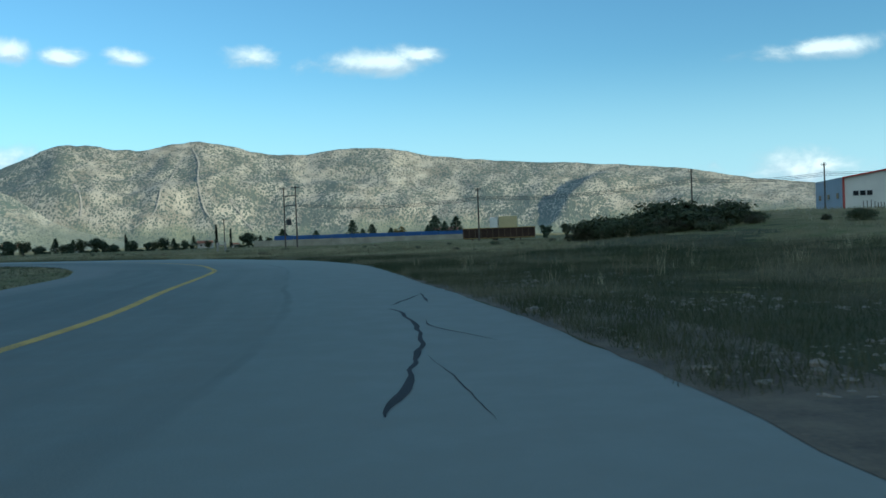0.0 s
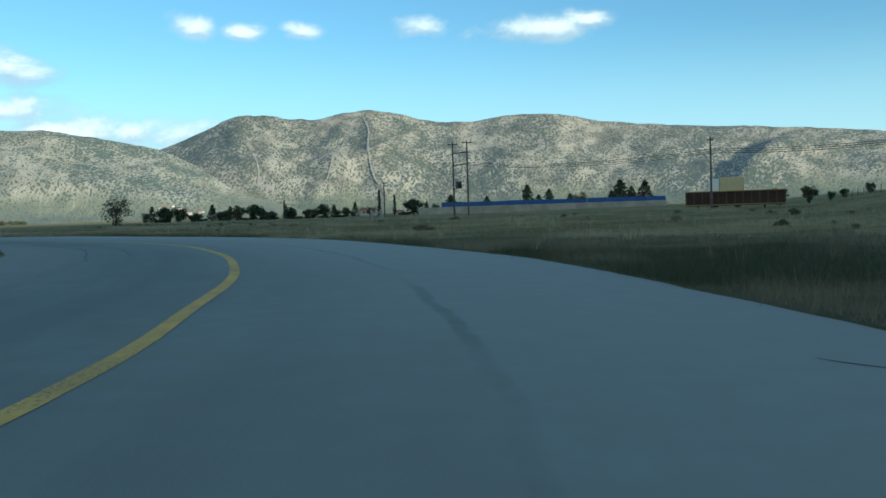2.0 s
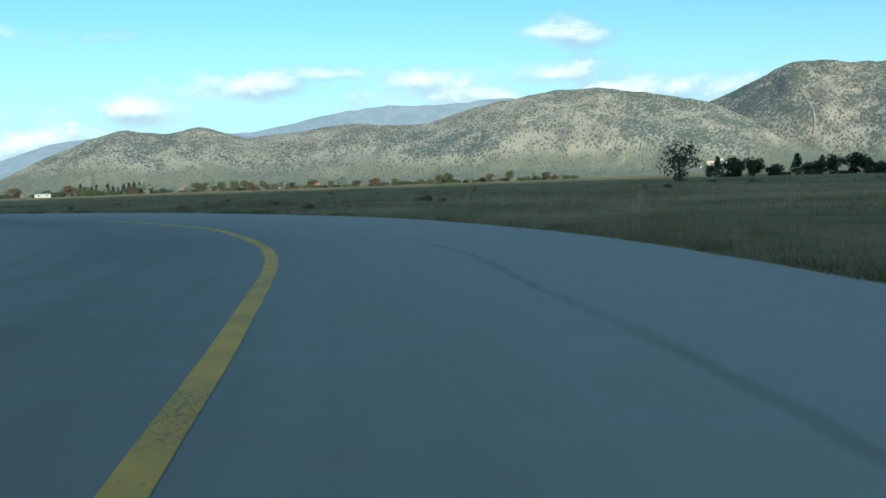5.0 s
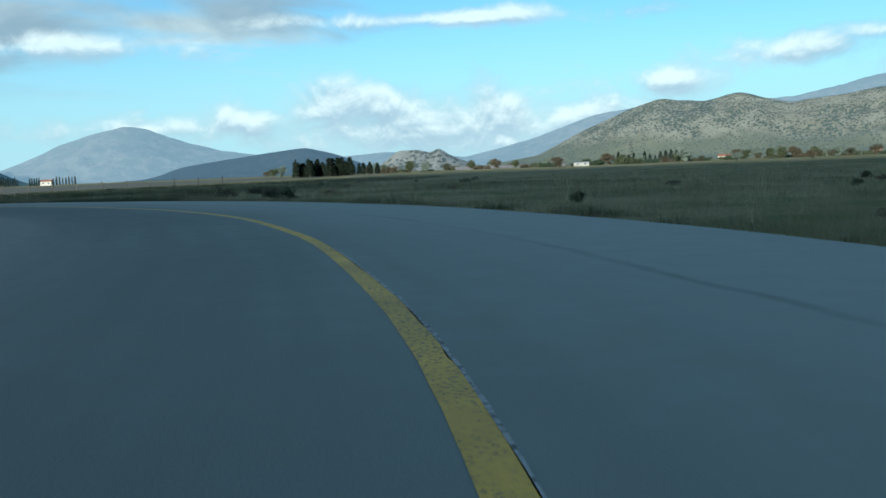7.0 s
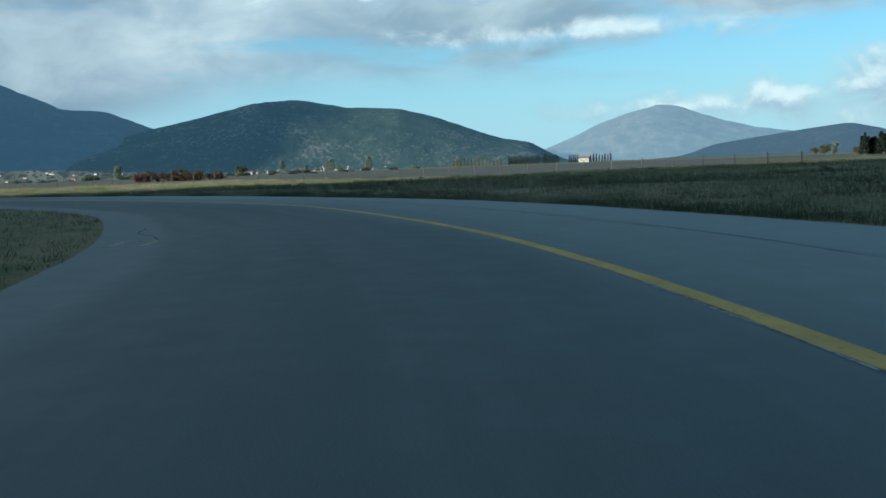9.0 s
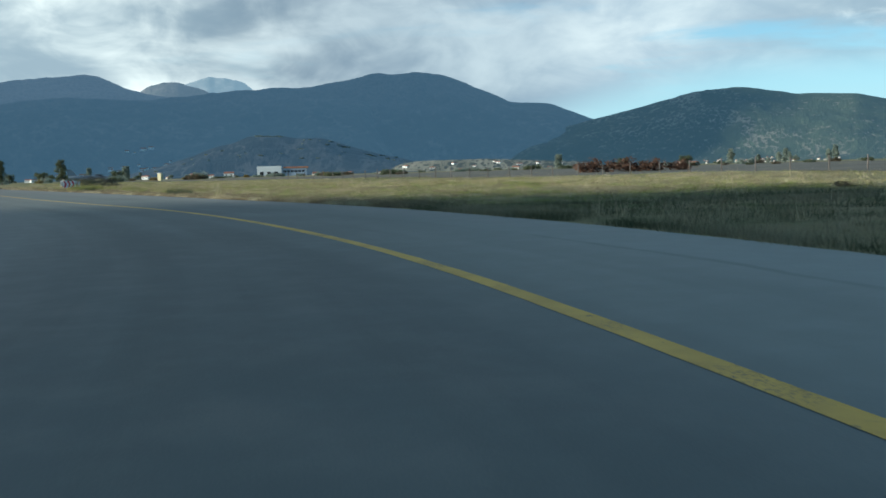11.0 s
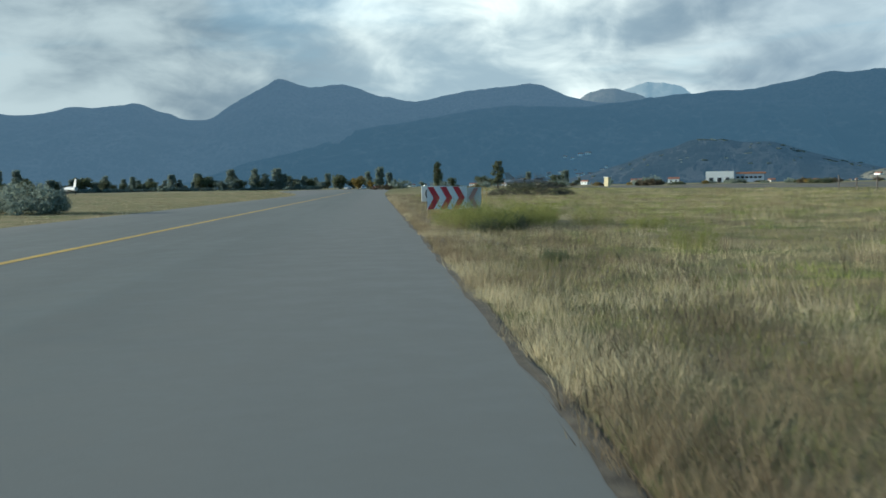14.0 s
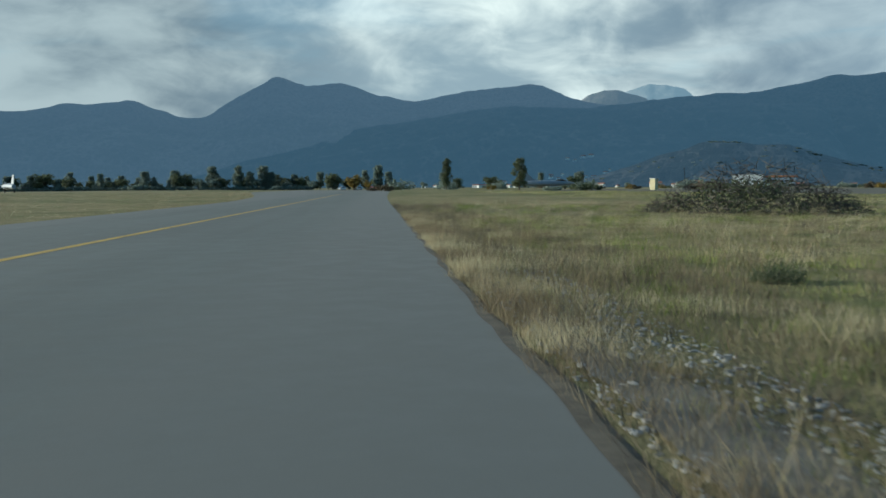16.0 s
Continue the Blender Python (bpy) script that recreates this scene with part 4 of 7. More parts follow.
for k, (s_a, s_b, off) in enumerate([((-19, 62), (-38, 84), 2.6), ((-17, 60), (-33, 80), 3.9), ((-118, 102), (-146, 83), -2.7)]):
    ss = np.linspace(nearest_s(*s_a), nearest_s(*s_b), 9)
    seam("skid_mark", beside(ss, np.full(9, off) + rng.normal(0, 0.15, 9)), 0.08, SKID, "faint dark tyre mark following the bend", 0.003, 0.03, 20 + k)


def paint_box(at, turn, w, d, bar):
    ob = thing("painted_box", (*at, 0.004), "faded yellow painted box outline on asphalt", "road marking", kind="structure", turn=turn)
    rows = [((w, bar, 0.002), (0, d / 2, 0)), ((w, bar, 0.002), (0, -d / 2, 0)), ((bar, d - bar, 0.002), (w / 2 - bar / 2, 0, 0)), ((bar, d - bar, 0.002), (bar / 2 - w / 2, 0, 0))]
    for row in rows:
        part("stroke", boxes(row), PALE_PAINT, ob)
    return ob


paint_box((-126.65, 91.95), 20, 1.3, 0.6, 0.12)
bm = bmesh.new()
ring = [Vector((1.9 * math.cos(a) * (0.8 + 0.35 * random.random()), 0.75 * math.sin(a) * (0.8 + 0.35 * random.random()), 0)) for a in np.linspace(0, 2 * math.pi, 26)[:-1]]
bm.faces.new([bm.verts.new(v) for v in ring])
me = bpy.data.meshes.new("paint_patch")
bm.to_mesh(me)
bm.free()
me.materials.append(PALE_PAINT)
ob = tagged(new("paint_patch", me), "pale worn paint patch on asphalt", "road marking", kind="structure")
ob.location, ob.rotation_euler = (-81.8, 102.8, 0.004), (0, 0, radians(12))

# ---- trees and bushes ----


def leaf_cloud(name, centres, sizes, count, leaf, mat, parent, squash=1.0, droop=0.0):
    """A crown of small leaves gathered in clumps: count leaves a clump, each a bent diamond."""
    count, leaf = int(count * 0.4), leaf * 1.5
    pts, normals = [], []
    for c, r in zip(centres, sizes):
        d = rng.normal(size=(count, 3))
        d /= np.linalg.norm(d, axis=1)[:, None]
        rad = r * (0.45 + 0.6 * rng.random((count, 1)) ** 0.5)
        pts.append(np.asarray(c) + d * rad * (1, 1, squash))
        normals.append(d + rng.normal(0, 0.45, (count, 3)) + (0, 0, 0.25 - droop))
    p, n = np.vstack(pts), np.vstack(normals)
    n /= np.linalg.norm(n, axis=1)[:, None]
    a = np.cross(n, rng.normal(size=n.shape))
    a /= np.linalg.norm(a, axis=1)[:, None]
    b = np.cross(n, a)
    size = leaf * (0.6 + 0.8 * rng.random((len(p), 1)))
    v = np.stack([p - a * size, p - b * size * 0.55 + n * size * 0.15, p + a * size, p + b * size * 0.55 + n * size * 0.15], 1).reshape(-1, 3)
    f = np.arange(len(v)).reshape(-1, 4)
    ob = new(name, mesh_from(name, v, f, mat))
    ob.parent = parent
    return ob


def tree(shape, height, mat, label, category="tree", group="", leaf=None, name=""):
    """A tapered trunk with limbs and a crown of leaf clumps. shape: round, cone, column or tall."""
    ob = thing(name or {"column": "cypress_tree", "cone": "conifer_tree"}.get(shape, "tree"), (0, 0, 0), label, category, group)
    h = height
    bm = bmesh.new()
    lean = Vector((random.uniform(-0.04, 0.04) * h, random.uniform(-0.04, 0.04) * h, 0))
    top = {"round": 0.62, "cone": 0.9, "column": 0.9, "tall": 0.8}[shape]
    girth = h * {"round": 0.035, "cone": 0.025, "column": 0.02, "tall": 0.02}[shape]
    rod(bm, (0, 0, -0.25), lean * 0.5 + Vector((0, 0, h * top * 0.5)), girth, girth * 0.7)
    rod(bm, lean * 0.5 + Vector((0, 0, h * top * 0.5)), lean + Vector((0, 0, h * top)), girth * 0.7, girth * 0.25)
    for k in range(6):
        a, z = k * 2.4 + random.random(), h * random.uniform(0.28, top * 0.85)
        reach = h * {"round": 0.24, "cone": 0.12, "column": 0.05, "tall": 0.12}[shape]
        rod(bm, (lean.x * z / h, lean.y * z / h, z), (math.cos(a) * reach, math.sin(a) * reach, z + h * 0.1), girth * 0.35, girth * 0.12, 5)
    part("trunk", bm, BARK, ob)
    centres, sizes = [], []
    if shape == "round":
        for _ in range(30):
            d = Vector((random.gauss(0, 1), random.gauss(0, 1), random.gauss(0, 1))).normalized() * random.random() ** 0.45
            centres.append((d.x * 0.3 * h, d.y * 0.3 * h, (0.58 + 0.32 * d.z) * h))
            sizes.append(h * random.uniform(0.11, 0.18))
        for _ in range(5):
            a, r = random.uniform(0, 6.28), random.uniform(0.03, 0.16)
            centres.append((math.cos(a) * r * h, math.sin(a) * r * h, random.uniform(0.12, 0.3) * h))
            sizes.append(h * random.uniform(0.06, 0.1))
        count, lf = 60, leaf or h * 0.036
    elif shape == "cone":
        for k in range(34):
            z = 0.12 + 0.86 * (k / 33)
            r, a = 0.27 * (1 - z) ** 0.8 * random.uniform(0.5, 1.1), k * 2.4
            centres.append((math.cos(a) * r * h, math.sin(a) * r * h, z * h))
            sizes.append(h * (0.035 + 0.1 * (1 - z)))
        count, lf = 34, leaf or h * 0.03
    elif shape == "column":
        for k in range(30):
            z = 0.08 + 0.9 * (k / 29)
            r, a = 0.05 * random.uniform(0.3, 1.1) * (1.02 - z) ** 0.5, k * 2.4
            centres.append((math.cos(a) * r * h, math.sin(a) * r * h, z * h))
            sizes.append(h * 0.078 * min(1.0, 0.4 + z * 3) * (1.03 - z) ** 0.55)
        count, lf = 36, leaf or h * 0.024
    else:
        for k in range(54):
            z = 0.16 + 0.81 * (k + random.random()) / 54
            r, a = 0.15 * random.uniform(0.2, 1.0) * math.sin(math.pi * min(0.97, 0.22 + z * 0.68)) ** 0.5, random.uniform(0, 6.28)
            centres.append((math.cos(a) * r * h, math.sin(a) * r * h, z * h))
            sizes.append(h * random.uniform(0.05, 0.09))
        count, lf = 110, leaf or h * 0.02
    leaf_cloud("crown", centres, sizes, count, lf, mat, ob)
    return ob


def bush(width, height, mat, label, leaf=0.07, count=60, clumps=14, category="bush", group="", twigs=True):
    kind = next((k for k in ("hedge", "thicket", "shrub") if k in label), "bush")
    ob = thing(kind, (0, 0, 0), label, category, group)
    if twigs:
        bm = bmesh.new()
        for k in range(11):
            a, r = k * 2.4, width * random.uniform(0.15, 0.5)
            rod(bm, (random.uniform(-0.1, 0.1) * width, random.uniform(-0.1, 0.1) * width, -0.12), (math.cos(a) * r, math.sin(a) * r, height * random.uniform(0.5, 0.98)), 0.02, 0.006, 5)
        part("twig_base", bm, BARK, ob)
    centres, sizes = [], []
    for _ in range(clumps):
        a, r = random.uniform(0, 6.28), math.sqrt(random.random()) * width * 0.42
        z = height * random.uniform(0.15, 0.78) * (1 - 0.5 * (2 * r / width) ** 2)
        centres.append((math.cos(a) * r, math.sin(a) * r, z))
        sizes.append(min(width, height * 1.6) * random.uniform(0.12, 0.24))
    leaf_cloud("foliage", centres, sizes, count, leaf, mat, ob, 0.85)
    return ob


def standing(x, y, turn=0.0, size=1.0, dz=0.0, sx=1.0):
    return pose(x, y, ground_at(x, y) + dz, 0, 0, turn) @ Matrix.Diagonal((size * sx, size * sx, size, 1))


def set_down(ob, m):
    ob.matrix_basis = m
    return ob


def planted(kinds, rows):
    """Sets trees from rows of x, y and size; the first of each kind is the one that was built."""
    used = set()
    for k, (x, y, size) in enumerate(rows):
        ob = kinds[k % len(kinds)]
        m = standing(x, y, random.uniform(0, 360), size, sx=random.uniform(0.95, 1.4))
        if ob.name in used:
            copy_thing(ob, m)
        else:
            used.add(ob.name)
            set_down(ob, m)


# row of trees along the north boundary
north = [tree("round", 6.0, PINE, "dark green round-crowned pine in a boundary row", group="boundary trees"), tree("cone", 6.4, PINE, "dark green bushy conifer in a boundary row", group="boundary trees"), tree("round", 5.2, OLIVE, "grey-green round-crowned tree in a boundary row", group="boundary trees"),
    tree("round", 6.6, PINE, "dark green spreading pine in a boundary row", group="boundary trees")]
# spacing along the boundary
slots = [x + random.uniform(-1.4, 1.4) for x in np.arange(-139, -57, 1.8) if not -77.5 < x < -64]
planted(north, [(x, 330 - 0.0009 * (x + 20) ** 2 - 0.25 * abs(x) + 8 + random.uniform(-5, 5), random.choice((0.5, 0.6, 0.7, 0.78, 0.9, 1.02))) for x in slots])
columns = [tree("column", 8.0, CYPRESS, "slim dark cypress tree in a row", group="slim cypresses")]
planted(columns, [(-74.5, 318, 1.0), (-70.5, 322, 0.8), (-103.5, 312, 0.75), (-105, 318, 0.6)])
behind_wall = [tree("cone", 8.5, PINE, "dark conical conifer behind a wall", group="conifers behind the wall")]
planted(behind_wall, [(-29.5, 335, 0.95), (-26, 337, 0.6), (-22.6, 338, 0.8), (-15.9, 340, 0.6), (-42, 330, 0.62), (-52.5, 322, 0.7), (0.2, 345, 1.1), (4.0, 350, 0.85), (8.2, 345, 1.05), (-2.5, 352, 0.7)])
yellow_tree = tree("round", 5.5, AUTUMN, "yellow autumn tree behind a wall", group="autumn trees")
planted([yellow_tree], [(-12.6, 338, 1.0), (-310.2, -424.4, 1.25), (-318, -430, 0.8)])
big_bush = tree("round", 6.4, SHRUB, "large dark bare-twigged tree in a field", leaf=0.13)
set_down(big_bush, standing(-108, 218, 0, 1.2, -1.0, 1.2))
# trees about the low buildings to the north-east
ne = [tree("round", 5.5, PINE, "dark green tree by farm buildings", group="farm trees"), tree("round", 4.5, OLIVE, "olive-green tree by farm buildings", group="farm trees")]
planted(ne, [(24, 200, 0.6), (28, 196, 0.75), (33, 203, 0.55), (38, 215, 0.55), (44, 220, 0.65), (50, 222, 0.5), (58, 224, 0.6), (64, 222, 0.55), (70, 218, 0.7), (36, 178, 0.4), (76, 210, 0.45)])
# overgrown bank with dark bushes
bank = [bush(4.2, 2.2, SHRUB, "dark dry thicket on a grassy bank", 0.085, 210, 26, group="bank thickets"), bush(3.4, 2.6, OLIVE, "dark green shrub on a grassy bank", 0.085, 210, 24, group="bank thickets"),
    bush(3.0, 1.8, OLIVE, "olive-green thicket on a grassy bank", 0.08, 200, 24, group="bank thickets")]
bank_rows = [(11.0 + 0.9 * k + random.uniform(-0.7, 0.7), 61 + 6 * random.random(), random.choice((0.3, 0.4, 0.5, 0.65, 0.8))) for k in range(14)]
bank_rows += [(15.0 + 1.1 * k + random.uniform(-0.7, 0.7), 66 + 5 * random.random(), random.choice((0.6, 0.8, 1.0, 1.25))) for k in range(7)]
bank_rows += [(26 + 2.2 * k + random.uniform(-1.2, 1.2), 58 + 9 * random.random(), random.uniform(0.22, 0.42)) for k in range(10)]
planted(bank, bank_rows)
hedge = [bush(7.0, 1.9, PINE, "dark hedge under the boundary trees", 0.22, 70, 26, group="boundary hedge")]
planted(hedge, [(x, 328 - 0.0009 * (x + 20) ** 2 - 0.25 * abs(x) + 8, random.uniform(0.6, 1.0)) for x in (-134, -124, -118, -112, -105, -98, -94, -90, -86, -66, -60)])

# cypress grove and trees to the west
grove = [tree("column", 9.5, CYPRESS, "tall dark cypress in a dense grove", group="cypress grove"), tree("column", 8.6, CYPRESS, "dark cypress in a dense grove", group="cypress grove")]
rows = []
for k in range(44):
    f = k / 43
    rows.append((-428 + random.uniform(-7, 7), 147 + f * 20 + random.uniform(-1, 1), random.choice((0.7, 0.78, 0.85, 0.92, 1.05))))
for k in range(13):
    rows.append((-552 + random.uniform(-6, 6), 190 + k * 1.3 + random.uniform(-1, 1), random.uniform(0.75, 0.95)))
used = set()
for k, (x, y, s) in enumerate(rows):
    m = standing(x, y, random.uniform(0, 360), s, sx=random.uniform(1.4, 1.9))
    ob = grove[k % 2]
    if ob.name in used:
        copy_thing(ob, m)
    else:
        used.add(ob.name)
        set_down(ob, m)
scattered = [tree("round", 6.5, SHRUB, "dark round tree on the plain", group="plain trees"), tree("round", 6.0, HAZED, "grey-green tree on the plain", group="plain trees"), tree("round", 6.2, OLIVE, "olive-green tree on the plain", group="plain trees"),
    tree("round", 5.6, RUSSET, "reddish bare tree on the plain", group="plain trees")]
rows = []
for k in range(44):
    a = 47 + 33 * (k / 43) + random.uniform(-0.4, 0.4)
    d = random.uniform(520, 720)
    q = MID + bearing(a) * d
    rows.append((q.x, q.y, random.uniform(0.6, 1.15)))
for k in range(26):
    a = 30 + 24 * (k / 25) + random.uniform(-0.3, 0.3)
    q = MID + bearing(a) * random.uniform(560, 640)
    rows.append((q.x, q.y, random.uniform(0.7, 1.3)))
rows += [(-395, 330, 0.7), (-330, 300, 0.5), (-442, 396, 0.9), (-280, 240, 0.4)]
planted(scattered, rows)
band = [bush(17, 4.6, OLIVE, "olive-green thicket at the foot of the hills", 0.34, 90, 34, group="hill thickets"), bush(15, 3.8, RUSSET, "brown autumn thicket at the foot of the hills", 0.32, 90, 30, group="hill thickets"),
    bush(16, 4.4, PINE, "dark green thicket at the foot of the hills", 0.34, 90, 32, group="hill thickets")]
rows = []
for k in range(54):
    q = MID + bearing(29 + 46 * (k / 53) + random.uniform(-0.4, 0.4)) * random.uniform(560, 690)
    rows.append((q.x, q.y, random.uniform(0.5, 1.05)))
planted(band, rows)
dark_far = [tree("cone", 10, CYPRESS, "dark conifer among far houses", group="far conifers")]
planted(dark_far, [(-746 + 2.2 * k, 438 + 3.4 * k, random.uniform(0.6, 1.0)) for k in range(12)])
# poplar rows by the far shed
poplars = [tree("column", 13, CYPRESS, "dark poplar in a far windbreak", group="windbreak", name="poplar_tree"), tree("column", 12, AUTUMN, "yellow poplar in a far windbreak", group="windbreak", name="poplar_tree")]
rows_dark = [(-1090 - 0.18 * k, -107 + 2.1 * k, random.uniform(0.75, 1.0)) for k in range(26)] + [(-1102, -44 + 2.2 * k, random.uniform(0.75, 0.9)) for k in range(5)] + [(-1106, -22 + 3.0 * k, random.uniform(0.7, 0.9)) for k in range(8)]
planted(poplars[:1], rows_dark)
planted(poplars[1:], [(-1076 - 0.1 * k, -165 + 4 * k, random.uniform(0.6, 0.95)) for k in range(14)])
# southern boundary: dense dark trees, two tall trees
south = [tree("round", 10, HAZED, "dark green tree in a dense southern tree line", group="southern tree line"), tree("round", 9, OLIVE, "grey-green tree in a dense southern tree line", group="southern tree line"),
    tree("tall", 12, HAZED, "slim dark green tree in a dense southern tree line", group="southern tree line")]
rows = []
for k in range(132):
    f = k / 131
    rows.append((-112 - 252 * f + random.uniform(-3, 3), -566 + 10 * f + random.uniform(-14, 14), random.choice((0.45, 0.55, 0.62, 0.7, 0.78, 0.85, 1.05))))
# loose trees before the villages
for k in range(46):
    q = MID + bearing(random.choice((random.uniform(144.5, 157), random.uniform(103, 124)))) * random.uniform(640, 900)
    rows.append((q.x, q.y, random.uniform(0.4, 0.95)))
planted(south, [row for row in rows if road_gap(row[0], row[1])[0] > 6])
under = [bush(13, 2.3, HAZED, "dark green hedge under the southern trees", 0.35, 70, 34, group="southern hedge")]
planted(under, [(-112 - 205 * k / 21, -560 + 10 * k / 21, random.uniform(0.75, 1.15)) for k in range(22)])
rows = [(-112 - 205 * random.random(), -552 + random.uniform(-8, 8), random.uniform(0.6, 1.3)) for _ in range(16)]
for x, y, size in rows:
    copy_thing(under[0], standing(x, y, random.uniform(0, 360), size))
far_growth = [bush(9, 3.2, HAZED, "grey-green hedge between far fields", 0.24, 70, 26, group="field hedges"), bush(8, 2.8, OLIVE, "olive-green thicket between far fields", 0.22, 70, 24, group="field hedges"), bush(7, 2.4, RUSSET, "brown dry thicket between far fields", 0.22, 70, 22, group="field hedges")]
rows = []
for k in range(96):
    q = MID + bearing(104 + 50 * (k / 95) + random.uniform(-0.6, 0.6)) * random.choice((430, 520, 640, 760, 900)) * random.uniform(0.94, 1.06)
    rows.append((q.x, q.y, random.uniform(0.45, 1.15)))
planted(far_growth, rows)
for (x, y), h, lab in (((-316.6, -336.2), 10.0, "tall slim eucalyptus with a bare lower trunk"), ((-333.9, -317.1), 9.6, "tall full-crowned eucalyptus by the taxiway")):
    t = tree("tall", h + 0.5, OLIVE, lab, leaf=0.17)
    set_down(t, standing(x, y, 0, 1.0, 0.0, 0.95 if h == 10.0 else 1.35))
low_s = [bush(6, 3.4, HAZED, "rounded grey-green shrub by the taxiway", 0.2, 60, 20, group="southern shrubs"), bush(5, 2.6, AUTUMN, "yellowing shrub by the taxiway", 0.2, 60, 16, group="southern shrubs")]
planted(low_s, [(-352, -372, 1.1), (-330, -330, 0.7), (-372, -340, 1.0), (-398, -352, 1.1), (-420, -342, 1.2), (-440, -330, 1.0), (-408, -330, 0.9), (-460, -420, 1.1), (-350, -420, 1.2), (-470, -300, 1.2), (-338, -445, 1.3)])

# dark clumps about the knoll, thickest on its top
for k in range(64):
    a0, q0 = random.uniform(133.0, 147.0), random.choice((0.4, 0.5, 0.6, 0.7, 0.8))
    if k < 12:
        a0, q0 = 139.8 + 0.15 * k, random.uniform(0.95, 0.99)
    elif k < 24:
        a0, q0 = random.uniform(135.2, 139.2), random.uniform(0.84, 0.95)
    elif k < 34:
        a0, q0 = random.uniform(132.0, 135.0), random.uniform(0.7, 0.97)
    x, y, z = on_flank("backdrop_knoll", a0, q0)
    copy_thing(under[0], pose(x, y, z - 0.6, 0, 0, random.uniform(0, 360)) @ Matrix.Diagonal((*[random.uniform(0.25, 0.75)] * 2, random.uniform(0.6, 1.1), 1)))

# shrubs on the verge of the bend
verge = [bush(1.5, 0.85, SHRUB, "low dark shrub on the grassy verge", 0.05, 90, 18, group="verge shrubs"), bush(1.2, 0.9, OLIVE, "low green shrub on the grassy verge", 0.05, 90, 16, group="verge shrubs"),
    bush(1.7, 0.7, RUSSET, "low brown dry shrub on the grassy verge", 0.05, 80, 18, group="verge shrubs")]
rows = [(-122.2, 110.0, 0.7), (-119.6, 110.5, 0.75), (-130.5, 108.0, 0.6), (-134, 110.0, 0.7), (-100, 117, 0.6), (-88, 118, 0.6), (-74, 116.5, 0.5)]
for k in range(64):
    s = random.uniform(S0 + 55, nearest_s(-165, 49))
    q = beside(np.array([s]), np.array([-random.uniform(14, 75)]))[0]
    rows.append((q[0], q[1], random.uniform(0.3, 0.8)))
for k in range(16):
    s = random.uniform(S0 + 16, S0 + 60)
    q = beside(np.array([s]), np.array([-random.uniform(17, 45)]))[0]
    rows.append((q[0], q[1], random.uniform(0.3, 0.55)))
planted(verge, rows)
red_row = [bush(7, 3.2, DUN_RED, "reddish autumn thicket behind a wire fence", 0.18, 70, 24, group="red thickets")]
planted(red_row, [(-279, -10, 0.9), (-282, -6, 1.0), (-284, -2, 0.9), (-287, 2, 0.8)])
dark_row = [bush(3.2, 1.7, SHRUB, "dark shrub in rough pasture", 0.12, 70, 20, group="pasture shrubs")]
planted(dark_row, [(-195 + 8 * math.cos(k) * 3, 135 - 6 * k + random.uniform(-6, 6), random.uniform(0.22, 0.45)) for k in range(10)] + [(-150 + 6 * k, 175 + random.uniform(-9, 9), random.uniform(0.3, 0.6)) for k in range(12)] + [(-96, 205, 1.0), (-130, 195, 0.8), (-70, 190, 0.7)])
# fresh weeds at the barriers, brush heap, shrub across the road


def weed_clump(width, height, mat, label):
    """Feathery weeds: many thin upright stems, each with small leaves along it."""
    ob = thing("weed_clump", (0, 0, 0), label, "weeds", "verge weeds")
    n, m = 150, 40
    a, r = rng.uniform(0, 6.28, n), np.sqrt(rng.random(n)) * width / 2
    foot = np.stack([np.cos(a) * r * 0.7, np.sin(a) * r * 0.7, np.full(n, -0.05)], 1)
    h = height * (1 - 0.55 * (2 * r / width) ** 2) * rng.uniform(0.55, 1.1, n)
    tip = foot + np.stack([np.cos(a) * h * 0.3 + rng.normal(0, 0.06, n), np.sin(a) * h * 0.3 + rng.normal(0, 0.06, n), h], 1)
    side = np.stack([-np.sin(a), np.cos(a), 0 * a], 1) * 0.004
    v = np.stack([foot - side, foot + side, tip], 1).reshape(-1, 3)
    stem = new("stem_tuft", mesh_from("stem_tuft", v, np.arange(len(v)).reshape(-1, 3), mat))
    stem.parent = ob
    f = rng.random((n, m, 1)) ** 0.7 * 0.85 + 0.17
    p = (foot[:, None] + (tip - foot)[:, None] * f).reshape(-1, 3)
    p += rng.normal(0, 1, p.shape) * (0.045 * (1.25 - f)).reshape(-1, 1)
    d = rng.normal(0, 1, p.shape) + (0, 0, 0.8)
    d /= np.linalg.norm(d, axis=1)[:, None]
    w = np.cross(d, rng.normal(0, 1, p.shape))
    w /= np.linalg.norm(w, axis=1)[:, None]
    size = rng.uniform(0.008, 0.022, (len(p), 1))
    v = np.stack([p - d * size, p + w * size * 0.3, p + d * size, p - w * size * 0.3], 1).reshape(-1, 3)
    leaf = new("foliage", mesh_from("foliage", v, np.arange(len(v)).reshape(-1, 4), mat))
    leaf.parent = ob
    return ob


